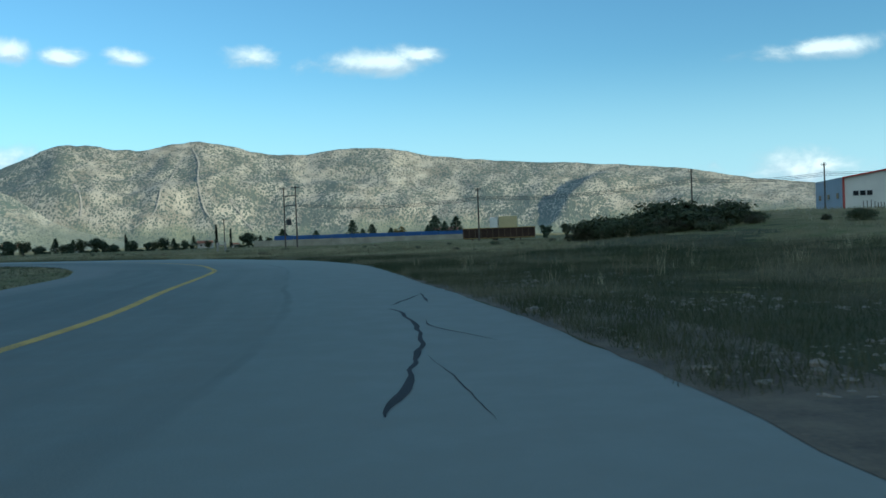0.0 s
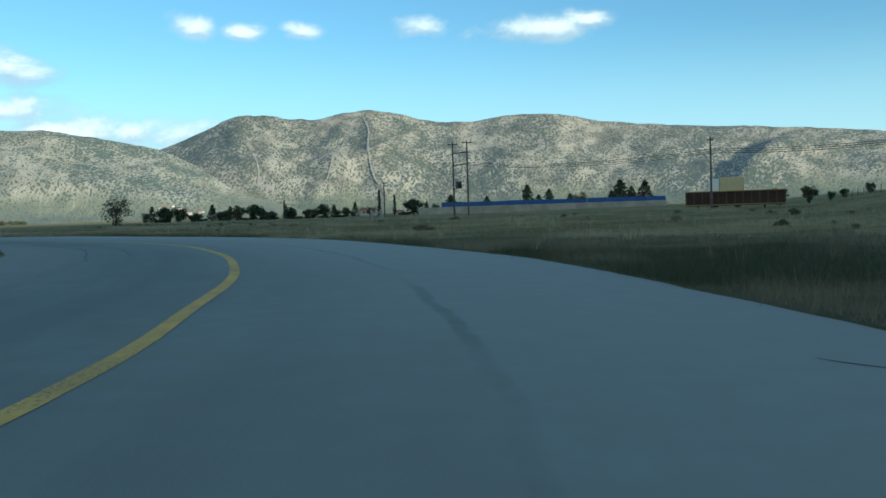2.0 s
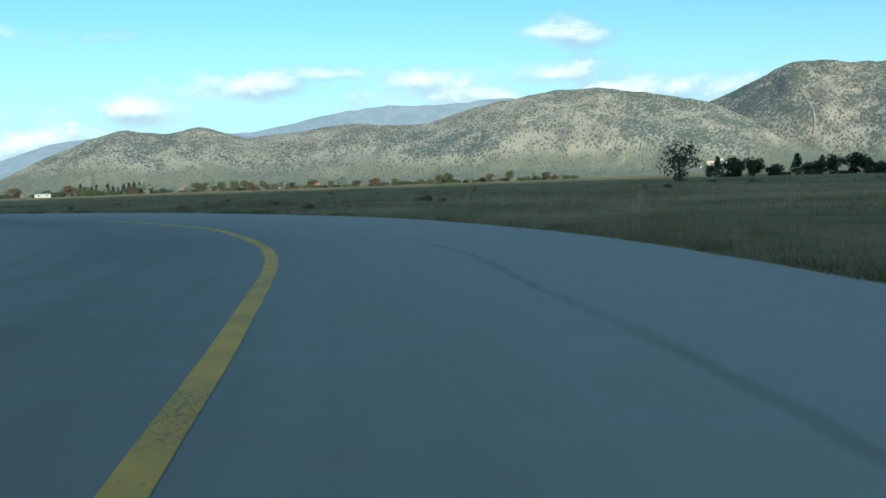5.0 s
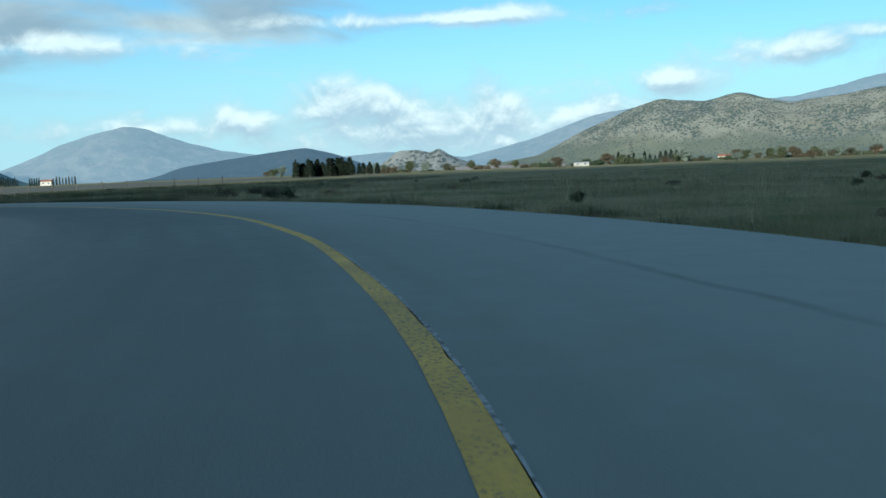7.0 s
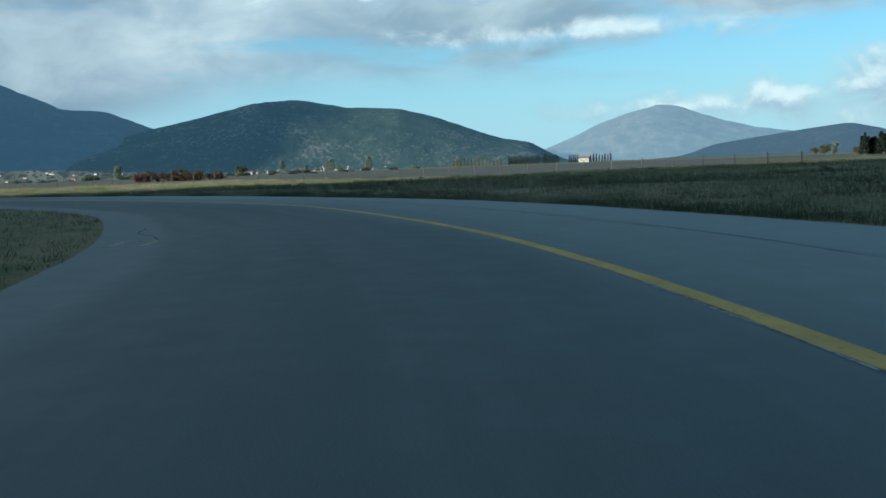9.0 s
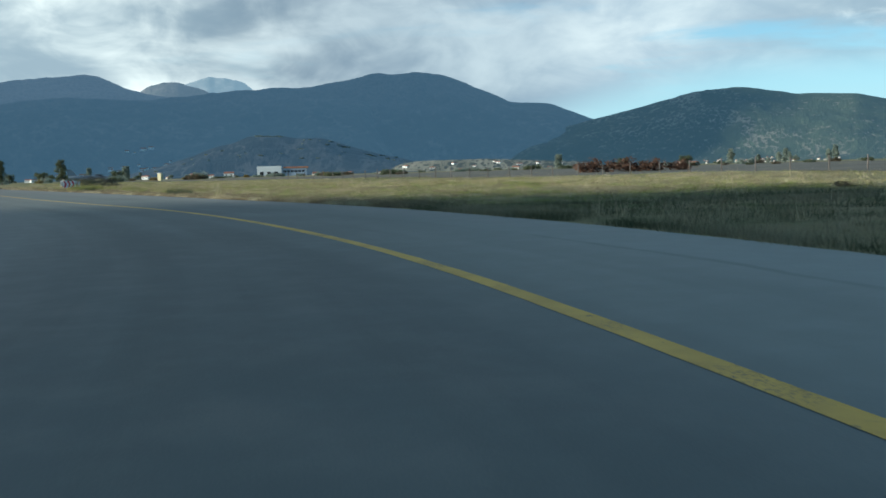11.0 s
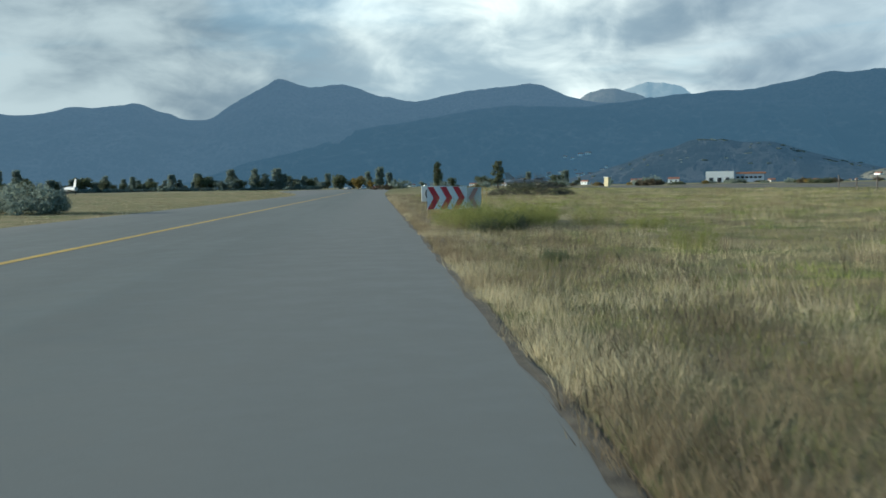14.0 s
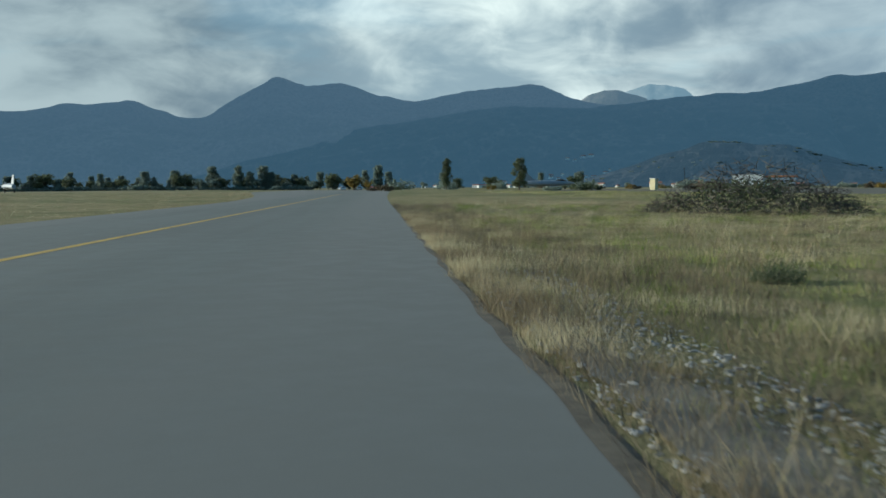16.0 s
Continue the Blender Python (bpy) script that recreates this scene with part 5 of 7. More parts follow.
weed = [weed_clump(1.5, 0.95, FRESH, "bright yellow-green feathery weeds beside a barrier"), weed_clump(1.3, 0.75, FRESH, "feathery yellow-green weeds on the verge"), weed_clump(1.1, 0.5, OLIVE, "dusty dark green weeds on the verge")]
weeds = [(-193.6, -17.6, 1.0), (-193.9, -16.9, 1.05), (-194.4, -15.6, 0.95), (-193.3, -15.9, 0.95), (-193.8, -16.2, 1.0), (-193.2, -14.6, 0.9), (-193.5, -14.9, 0.8), (-194.6, -17.0, 1.1), (-193.9, -14.7, 0.85), (-195.2, -16.0, 0.9), (-194.3, -17.6, 0.75), (-194.6, -16.4, 0.7), (-196.1, -17.7, 0.9), (-195.3, -20.2, 0.95), (-194.9, -18.9, 0.9), (-195.9, -17.6, 0.9), (-195.0, -20.9, 0.75), (-195.8, -19.4, 0.9), (-196.9, -18.4, 0.7), (-196.4, -20.3, 0.9), (-195.2, -17.4, 0.8), (-197.2, -16.2, 0.7), (-198.3, -21.2, 0.5), (-186.6, 9.0, 0.6), (-184.4, 15.8, 0.6),  (-188.5, 5.0, 0.5), (-190.5, -6.0, 0.5), (-194.0, -7.5, 0.6),
    (-197.5, -14, 0.6), (-203, -30, 0.5), (-200.5, -36, 0.45), (-206, -48, 0.6), (-209, -58, 0.6), (-207.5, -66, 0.5)]
planted(weed, [row for row in weeds if road_gap(row[0], row[1])[0] > 1.0])
for x, y, size in ((-181.9, 20.7, 1.2), (-182.4, 20.8, 0.9), (-182.6, 21.1, 1.1)):
    copy_thing(weed[2], standing(x, y, 40 * x, size))
left_bush = bush(7.0, 1.7, HAZED, "grey-green shrub beyond the far kerb", 0.05, 520, 40, twigs=False)
set_down(left_bush, standing(-180.6, -46.0, 30, 1.0))


def brush_heap(w, d, h):
    """A heap of dead grey branches."""
    ob = thing("brush_heap", (0, 0, 0), "heap of dead grey-brown branches in the grass", "brush heap")
    bm = bmesh.new()
    for k in range(1100):
        a, r = random.uniform(0, 6.28), math.sqrt(random.random())
        x, y = math.cos(a) * r * w / 2, math.sin(a) * r * d / 2
        z = h * (1 - r * r) * random.uniform(0.2, 1.0)
        v = Vector((random.uniform(-1, 1), random.uniform(-1, 1), random.uniform(-0.25, 0.7))).normalized() * random.uniform(0.35, 1.25)
        rod(bm, Vector((x, y, z)) - v * 0.5, Vector((x, y, z)) + v * 0.5, 0.018, 0.006, 3)
    part("brushwood", bm, DEAD_WOOD, ob)
    centres = [(math.cos(a) * r * w * 0.42, math.sin(a) * r * d * 0.42, h * 0.45 * (1 - r * r)) for a, r in ((random.uniform(0, 6.28), math.sqrt(random.random())) for _ in range(40))]
    leaf_cloud("dry_leaves", centres, [h * 0.35] * 40, 150, 0.05, OLIVE, ob, 0.8)
    return ob


set_down(brush_heap(9.4, 5.0, 2.3), standing(-228.2, -81.2, -30))

# ---- power line ----


def power_pole(at, height, label, arm=1.7, turn=0.0):
    x, y = at
    ob = thing("power_pole", (x, y, ground_at(x, y)), label, "power pole", "power line", turn=turn)
    part("shaft", rods(((0, 0, -0.6), (0, 0, height), 0.15, 0.10, 10)), POLE_WOOD, ob)
    bar = part("crossarm", boxes(((arm, 0.11, 0.12), (0, 0.12, height - 0.35), 0.01)), POLE_WOOD, ob)
    for dx in (-arm * 0.45, 0.0, arm * 0.45):
        part("insulator", rods(((dx, 0.12, height - 0.29), (dx, 0.12, height - 0.18), 0.025, 0.025, 8), ((dx, 0.12, height - 0.18), (dx, 0.12, height - 0.05), 0.06, 0.035, 8)), CERAMIC, bar)
    return ob


POLES = {"a": ((7.2, 149.9), 8.6), "b": ((39.1, 140.2), 7.8), "c": ((59.0, 139.5), 8.0)}
for key, (at, h) in POLES.items():
    power_pole(at, h, "tall weathered wooden power pole in a field", 0.85, 10)


def transformer_pole():
    """Two poles tied by steel arms that carry a small transformer."""
    a, b = Vector((-29.6, 184.6, 0)), Vector((-26.8, 181.4, 0))
    ob = thing("transformer_pole", (a.x, a.y, ground_at(a.x, a.y)), "twin wooden poles carrying a grey transformer", "power pole", "power line")
    d = b - a
    for k, base in enumerate((Vector((0, 0, 0)), d)):
        part("shaft", rods(((base.x, base.y, -0.5), (base.x, base.y, 11.9), 0.17, 0.11, 10)), POLE_WOOD, ob)
        part("top_arm", boxes(((1.6, 0.11, 0.12), (base.x, base.y + 0.14, 11.6), 0.01)), DARK_METAL, ob)
        for dx in (-0.7, 0.0, 0.7):
            part("insulator", rods(((base.x + dx, base.y + 0.14, 11.66), (base.x + dx, base.y + 0.14, 11.95), 0.06, 0.03, 8)), CERAMIC, ob)
    turn = Matrix.Rotation(math.atan2(d.y, d.x), 4, "Z")
    for z in (10.1, 8.2):
        part("beam", boxes(((d.length + 0.5, 0.12, 0.16), (d.x / 2, d.y / 2, z), 0.01, turn)), DARK_METAL, ob)
    tank = part("transformer", boxes(((0.95, 0.7, 1.0), (d.x * 0.35, d.y * 0.35, 5.0), 0.05, turn), ((1.15, 0.5, 0.8), (d.x * 0.35, d.y * 0.35, 5.0), 0.02, turn)), DARK_METAL, ob)
    for k in range(3):
        q = d * 0.35 + Vector((0.3 * (k - 1), 0, 0))
        part("bushing", rods(((q.x, q.y, 5.5), (q.x, q.y, 5.9), 0.07, 0.03, 8)), CERAMIC, tank)
    part("bracket", boxes(((1.4, 0.7, 0.12), (d.x * 0.35, d.y * 0.35, 4.44), 0.01, turn)), DARK_METAL, ob)
    return ob


transformer_pole()


def cable(name, a, b, sag, label):
    a, b = Vector(a), Vector(b)
    bm = bmesh.new()
    last = a
    for k in range(1, 17):
        f = k / 16
        p = a.lerp(b, f) - Vector((0, 0, 4 * sag * f * (1 - f)))
        rod(bm, last, p, 0.026, 0.026, 4)
        last = p
    me = bpy.data.meshes.new(name)
    bm.to_mesh(me)
    bm.free()
    me.materials.append(DARK_METAL)
    return tagged(new(name, me), label, "cable", "overhead wires")


def top_of(key, dx):
    (x, y), h = POLES[key]
    return (x + 0.12, y - 0.1, ground_at(x, y) + h - 1.7 - 0.35 * dx)


tz = ground_at(-29.6, 184.6)
for dx in (-0.68, 0.0, 0.68):
    cable("wire", (-26.7, 181.3, tz + 8.2 - 0.35 * dx), top_of("a", dx), 0.9, "thin dark overhead wire between poles")
    cable("wire", top_of("a", dx), top_of("b", dx), 0.8, "thin dark overhead wire between poles")
    cable("wire", top_of("b", dx), top_of("c", dx), 0.5, "thin dark overhead wire between poles")
    cable("wire", top_of("c", dx), (92.1, 136.9, 10.4 - 0.35 * dx), 0.8, "thin dark overhead wire between poles")
power_pole((92, 137), 9.6, "tall weathered wooden power pole in a field", 1.5, 10)

# ---- the walled yard to the north ----


def yard_wall(a, b, h, label):
    """A block wall with bays and a sheet fence on top."""
    a, b = Vector((*a, 0)), Vector((*b, 0))
    d = b - a
    ob = thing("yard_wall", (a.x, a.y, -0.7), label, "wall", kind="structure", turn=math.degrees(math.atan2(d.y, d.x)))
    part("masonry", boxes(((d.length, 0.3, h), (d.length / 2, 0, h / 2), 0.02)), BLOCKWALL, ob)
    n = int(d.length / 6)
    for k in range(n + 1):
        part("pier", boxes(((0.4, 0.44, h + 0.1), (k * d.length / n, 0, h / 2 + 0.05), 0.02)), BLOCKWALL, ob)
    for k in range(n):
        w = d.length / n
        if k * w < 4:
            continue
        part("sheet", boxes(((w - 0.06, 0.05, 1.25 + 0.12 * math.sin(k * 1.7)), ((k + 0.5) * w, 0.05, h + 0.62), 0.01)), BLUE_SHEET, ob, "blue fence sheet")
    return ob


yard_wall((-54.6, 282.0), (12.5, 311.0), 2.5, "stained block wall topped with blue sheeting")


RUST_PALE = plain("pale_rusted_steel", (0.10, 0.066, 0.046), 0.85, 0.2, 4.0, 0.5, 0.4)


def long_trailer(at, turn):
    """A rusted low open goods body on short legs."""
    ob = thing("rusted_container", (*at, ground_at(*at)), "long rusted open steel body standing in a field", "container", turn=turn)
    L, H, W = 12.0, 1.7, 2.4
    part("floor", boxes(((L, W, 0.16), (0, 0, 0.55), 0.01)), RUST, ob)
    for y in (-W / 2, W / 2):
        part("side", boxes(((L, 0.06, H), (0, y, 0.6 + H / 2), 0.01)), RUST, ob)
        part("rail", boxes(((L + 0.1, 0.14, 0.12), (0, y, 0.6 + H), 0.02)), BARRIER_YELLOW, ob, "faded yellow rail")
        part("rail", boxes(((L + 0.1, 0.12, 0.12), (0, y * 1.02, 0.6), 0.02)), BARRIER_YELLOW, ob, "faded yellow rail")
        for k in range(13):
            part("rib", boxes(((0.16, 0.16, H - 0.14), (-L / 2 + k * L / 12, y * 1.05, 0.6 + H / 2), 0.01)), RUST_PALE, ob, "paler rusted rib")
    for x in (-L / 2, L / 2):
        part("end_panel", boxes(((0.06, W, H), (x, 0, 0.6 + H / 2), 0.01)), RUST, ob)
    for x in (-4.5, 3.6):
        for y in (-0.9, 0.9):
            part("leg", boxes(((0.16, 0.16, 0.6), (x, y, 0.25), 0.01)), RUST, ob)
    return ob


long_trailer((11.0, 158.0), -7.6)


def box_van(at, turn):
    ob = thing("box_truck", (*at, ground_at(*at)), "parked lorry with a cream box body and white cab", "truck", turn=turn)
    part("box_body", boxes(((3.3, 2.3, 2.1), (0.9, 0, 2.9), 0.03)), CREAM, ob)
    part("cab", boxes(((1.5, 2.2, 2.1), (-1.6, 0, 2.75), 0.12)), WHITE_PANEL, ob, "white cab")
    part("windscreen", boxes(((0.03, 1.8, 0.7), (-2.37, 0, 3.1), 0.0)), DARK_OPENING, ob)
    part("chassis", boxes(((5.4, 0.9, 0.3), (0, 0, 1.6), 0.02), ((4.6, 2.0, 0.9), (0.2, 0, 1.25), 0.05)), DARK_METAL, ob)
    for x in (-1.5, 1.6):
        for y in (-1.05, 1.05):
            part("wheel", rods(((x, y - 0.14, 0.5), (x, y + 0.14, 0.5), 0.5, 0.5, 18)), TYRE, ob)
    return ob


lorry = box_van((14.4, 193.5), -8)
lorry.scale = (1.15, 1.15, 1.28)


def low_building(at, turn):
    ob = thing("low_building", (*at, ground_at(*at)), "low unfinished concrete building with dark openings", "building", turn=turn)
    W, D, H = 9.4, 5.0, 2.6
    bm = bmesh.new()
    for x0, x1 in ((-W / 2, -1.9), (-0.7, 2.3), (3.4, W / 2)):
        box(bm, (x1 - x0, 0.25, H), ((x0 + x1) / 2, -D / 2, H / 2))
    for x0, x1 in ((-1.9, -0.7), (2.3, 3.4)):
        box(bm, (x1 - x0, 0.25, 0.8), ((x0 + x1) / 2, -D / 2, 0.4))
        box(bm, (x1 - x0, 0.25, 0.5), ((x0 + x1) / 2, -D / 2, H - 0.25))
    box(bm, (0.25, D, H), (-W / 2, 0.1, H / 2))
    box(bm, (0.25, D, H), (W / 2, 0.1, H / 2))
    box(bm, (W, 0.25, H), (0, D / 2 + 0.15, H / 2))
    part("wall", bm, CONCRETE, ob)
    part("roof_slab", boxes(((W + 0.5, D + 0.6, 0.2), (0, 0.1, H + 0.1), 0.02)), CONCRETE, ob)
    return ob


low_building((60, 191), -17)


def warehouse(at, turn):
    """A steel-clad hall with a shallow gable roof, red corner trim and a band of windows."""
    ob = thing("warehouse", (*at, ground_at(*at) - 0.1), "white and grey steel-clad hall with red corner trim", "building", turn=turn)
    W, D, H, G = 14.0, 15.4, 5.6, 1.1
    bm = bmesh.new()
    pts = [(0, 0, 0), (W, 0, 0), (W, 0, H), (W / 2, 0, H + G), (0, 0, H)]
    front = [bm.verts.new(p) for p in pts]
    rear = [bm.verts.new((x, D, z)) for x, y, z in pts]
    bm.faces.new(front)
    bm.faces.new(rear[::-1])
    for k in (1,):
        bm.faces.new((front[k], rear[k], rear[k + 1], front[k + 1]))
    part("front_wall", bm, WHITE_PANEL, ob)
    bm = bmesh.new()
    box(bm, (0.12, D, H), (-0.065, D / 2, H / 2))
    for k in range(44):
        box(bm, (0.03, 0.05, H), (-0.14, (k + 0.5) * D / 44, H / 2))
    part("side_wall", bm, GREY_PANEL, ob, "grey-blue ribbed side cladding")
    for s in (-1, 1):
        x = W / 2 + s * W / 4
        tilt = Matrix.Rotation(s * math.atan2(G, W / 2), 4, "Y")
        part("roof", boxes(((math.hypot(W / 2, G) + 0.35, D + 0.5, 0.1), (x, D / 2, H + G / 2 + 0.07), 0.01, tilt)), GREY_PANEL, ob)
        part("verge_trim", boxes(((math.hypot(W / 2, G) + 0.35, 0.1, 0.22), (x, -0.28, H + G / 2 + 0.02), 0.01, tilt)), RED_TRIM, ob, "red roof-edge trim")
    for x in (0.0, W):
        part("corner_trim", boxes(((0.28, 0.28, H), (x, -0.02, H / 2), 0.02)), RED_TRIM, ob, "red corner trim")
    for k in range(3):
        win = part("window", boxes(((0.82, 0.08, 0.75), (1.7 + k * 0.98, -0.06, 3.25), 0.01)), GALVANISED, ob)
        part("pane", boxes(((0.70, 0.03, 0.63), (1.7 + k * 0.98, -0.115, 3.25), 0.0)), DARK_OPENING, win)
    for k in range(3):
        win = part("window", boxes(((0.08, 1.3, 0.9), (-0.17, 2.5 + k * 5.0, 3.0), 0.01)), GALVANISED, ob)
        part("pane", boxes(((0.03, 1.15, 0.75), (-0.225, 2.5 + k * 5.0, 3.0), 0.0)), DARK_OPENING, win)
    part("plinth", boxes(((W + 0.1, D, 0.5), (W / 2 - 0.02, D / 2 - 0.06, 0.05), 0.02)), CONCRETE, ob)
    return ob


warehouse((60.8, 137.2), -8.5)


def wire_fence(points, height, label, group, post=(0.07, 0.07), wires=3):
    """Posts with strands of wire between them: one thing."""
    x0, y0 = points[0]
    ob = thing("wire_fence", (x0, y0, 0), label, "fence", group)
    tops = []
    for x, y in points:
        g = ground_at(x, y)
        h = height * random.uniform(0.88, 1.06)
        lean = (random.uniform(-0.05, 0.05), random.uniform(-0.05, 0.05))
        part("post", rods(((x - x0, y - y0, g - 0.25), (x - x0 + lean[0], y - y0 + lean[1], g + h), post[0], post[1], 7)), POLE_WOOD, ob)
        tops.append(Vector((x - x0, y - y0, g)))
    for k in range(wires):
        bm = bmesh.new()
        for p, q in zip(tops, tops[1:]):
            z = Vector((0, 0, height * (0.35 + 0.28 * k)))
            rod(bm, p + z, q + z, 0.004, 0.004, 3)
        part("wire", bm, DARK_METAL, ob)
    return ob


fence_line = curve_through(np.array([(-232, 112), (-238, 80), (-241, 50), (-243, 20), (-246, -10), (-252, -40), (-262, -75)], float), 3.9)
wire_fence([tuple(p + rng.normal(0, 0.08, 2)) for p in fence_line], 1.5, "old wire fence on dark wooden posts in pasture", "pasture fence")
wire_fence([(52 + 1.6 * k, 112 + 2.4 * k) for k in range(12)], 1.5, "wire fence on dark posts running up a bank", "bank fence", (0.05, 0.05))
wire_fence([(36 + 1.0 * k, 205 + 0.2 * k) for k in range(9)], 1.5, "short fence of pale posts by farm trees", "farm fence", (0.06, 0.06))


def culvert_posts(at):
    ob = thing("concrete_frame", (*at, ground_at(*at)), "small whitewashed concrete frame with two posts", "concrete frame", turn=15)
    for x in (-0.85, 0.85):
        part("post", boxes(((0.34, 0.34, 1.9), (x * 0.75, 0, 0.6), 0.03)), CONCRETE, ob)
    part("beam", boxes(((1.5, 0.36, 0.2), (0, 0, 1.1), 0.03)), CONCRETE, ob)
    return ob


culvert_posts((-36.1, 157.5))
lone = power_pole((-48.5, 215), 7.0, "slim grey pole in a field", 0.6, 0)

# ---- houses ----


def house(w, d, h, roof, wall, label, category="house", group="", roof_h=None, windows=2):
    ob = thing("house", (0, 0, 0), label, category, group)
    rh = w * 0.18 if roof_h is None else roof_h
    part("wall", boxes(((w, d, h + 0.8), (0, 0, h / 2 - 0.4), 0.03)), wall, ob)
    bm = bmesh.new()
    e = 0.35
    pts = [(-w / 2 - e, -d / 2 - e, h), (w / 2 + e, -d / 2 - e, h), (w / 2 + e, d / 2 + e, h), (-w / 2 - e, d / 2 + e, h), (-w / 2 - e, 0, h + rh), (w / 2 + e, 0, h + rh)]
    v = [bm.verts.new(p) for p in pts]
    for f in ((0, 1, 5, 4), (2, 3, 4, 5), (0, 4, 3), (1, 2, 5), (3, 2, 1, 0)):
        bm.faces.new([v[k] for k in f])
    part("roof", bm, roof, ob)
    for s in (-1, 1):
        for k in range(windows):
            x = (k + 0.5) / windows * w - w / 2
            part("window", boxes(((w * 0.13, 0.06, h * 0.3), (x, s * (d / 2 + 0.02), h * 0.58), 0.0)), DARK_OPENING, ob)
    part("door", boxes(((0.06, 1.0, 2.0), (w / 2 + 0.02, 0, 1.0), 0.0)), DARK_METAL, ob)
    return ob


def settle(ob, rows, dz=0.0):
    """Sets copies of a house from rows of x, y, turn and size."""
    for k, (x, y, turn, size) in enumerate(rows):
        m = pose(x, y, dz + max(0.0, ground_at(x, y)), 0, 0, turn) @ Matrix.Diagonal((size, size, size, 1))
        set_down(ob, m) if k == 0 else copy_thing(ob, m)


# farm sheds at the mountain's foot
settle(house(9, 6, 3.0, TERRACOTTA, PLASTER, "pale farmhouse with a terracotta roof among trees", group="north farmhouses"), [(-85, 345, 8, 0.6), (-74, 345, 4, 0.55), (-128, 335, 20, 0.5)])
settle(house(12, 8, 2.4, TERRACOTTA, PLASTER, "low red-roofed shed behind a wall", group="yard sheds", roof_h=1.2), [(3.0, 360, 5, 1.0)], 1.2)
settle(house(11, 7, 2.6, GALVANISED, CONCRETE, "small pale metal shed on the plain", group="plain sheds", roof_h=0.6), [(-512, 301.5, 66, 0.7)])
settle(house(10, 7, 3.2, TERRACOTTA, PLASTER, "far pale house with a red roof", group="plain houses"), [(-707, 508, 50, 0.85), (-664, 568, 60, 0.8), (-640, 590, 60, 0.8), (-700, 470, 40, 0.6)])
settle(house(11, 8, 4.2, TERRACOTTA, PLASTER, "cream farmhouse with a red roof between poplars", group="windbreak house"), [(-1104, -28, 80, 1.0)])
rows = [(-2240 - random.uniform(0, 260), -1290 + 560 * random.random(), random.uniform(0, 180), random.uniform(0.5, 1.15)) for _ in range(85)]
village = house(11, 9, 6.0, TERRACOTTA, PLASTER, "small pale house of a far hill village", group="far village")
for k, (x, y, turn, size) in enumerate(rows):
    back = (math.hypot(x + 90, y - 50) - 2460) * 0.08
    m = pose(x, y, max(0.0, back), 0, 0, turn) @ Matrix.Diagonal((size, size, size, 1))
    set_down(village, m) if k == 0 else copy_thing(village, m)
plain_village = house(11, 8, 3.6, TERRACOTTA, PLASTER, "low pale house among far fields", group="field houses")
rows = []
for k in range(26):
    q = MID + bearing(random.uniform(108, 150)) * random.uniform(850, 1250)
    rows.append((q.x, q.y, random.uniform(0, 180), random.uniform(0.4, 0.85)))
settle(plain_village, rows)
south_village = house(11, 9, 5.0, TERRACOTTA, WHITE_PANEL, "white house at the foot of the knoll", group="knoll village")
for k in range(30):
    a = random.uniform(141, 158)
    d = random.uniform(1180, 1420)
    q = MID + bearing(a) * d
    m = pose(q.x, q.y, max(0, (d - 1215) * 0.045) if a < 147 else 0.0, 0, 0, random.uniform(0, 180)) @ Matrix.Diagonal((0.75, 0.75, 0.75, 1))
    set_down(south_village, m) if k == 0 else copy_thing(south_village, m)


BRIGHT_WALL = plain("fresh_white_render", (0.82, 0.81, 0.77), 0.8, 0.0, 1.0, 0.06)


def slope_houses(ob, flank, spots):
    """Houses let into a mountain's flank at spots of bearing and share of the slope."""
    for k, (a0, q0) in enumerate(spots):
        x, y, z = on_flank(flank, a0, q0)
        m = pose(x, y, z - 0.6, 0, 0, 100 + 37 * k) @ Matrix.Diagonal((*[random.uniform(0.5, 0.95)] * 3, 1))
        set_down(ob, m) if k == 0 else copy_thing(ob, m)


slope_houses(house(12, 9, 5.0, TERRACOTTA, PLASTER, "pale village house at the foot of a limestone mountain", group="mountain village"), "backdrop_mountain_northwest",
    [(22.7, 0.16), (22.9, 0.19), (23.1, 0.16), (23.3, 0.21), (23.45, 0.17), (23.6, 0.19), (23.8, 0.23), (23.95, 0.16), (24.1, 0.2), (24.3, 0.18), (24.5, 0.21), (24.8, 0.17), (21.9, 0.2), (22.2, 0.17)])


def long_hall(at, turn):
    ob = thing("long_hall", (*at, 0.5), "long white hall with an orange roof edge", "building", turn=turn)
    part("wall", boxes(((40, 14, 6.5), (0, 0, 3.0), 0.05)), GREY_PANEL, ob)
    part("bright_wing", boxes(((21, 16, 8.6), (-12.5, 0, 4.2), 0.05)), BRIGHT_WALL, ob, "white rendered wing")
    part("roof", boxes(((22, 15, 1.3), (10.5, 0, 6.9), 0.1)), ORANGE_ROOF, ob, "orange metal roof")
    for k in range(6):
        part("window", boxes(((2.4, 0.1, 1.6), (1 + k * 3.2, -7.05, 3.6), 0.0)), DARK_OPENING, ob)
    for k in range(3):
        part("door", boxes(((3.0, 0.1, 3.6), (-19 + k * 6.2, -8.05, 1.8), 0.0)), DARK_METAL, ob)
    return ob


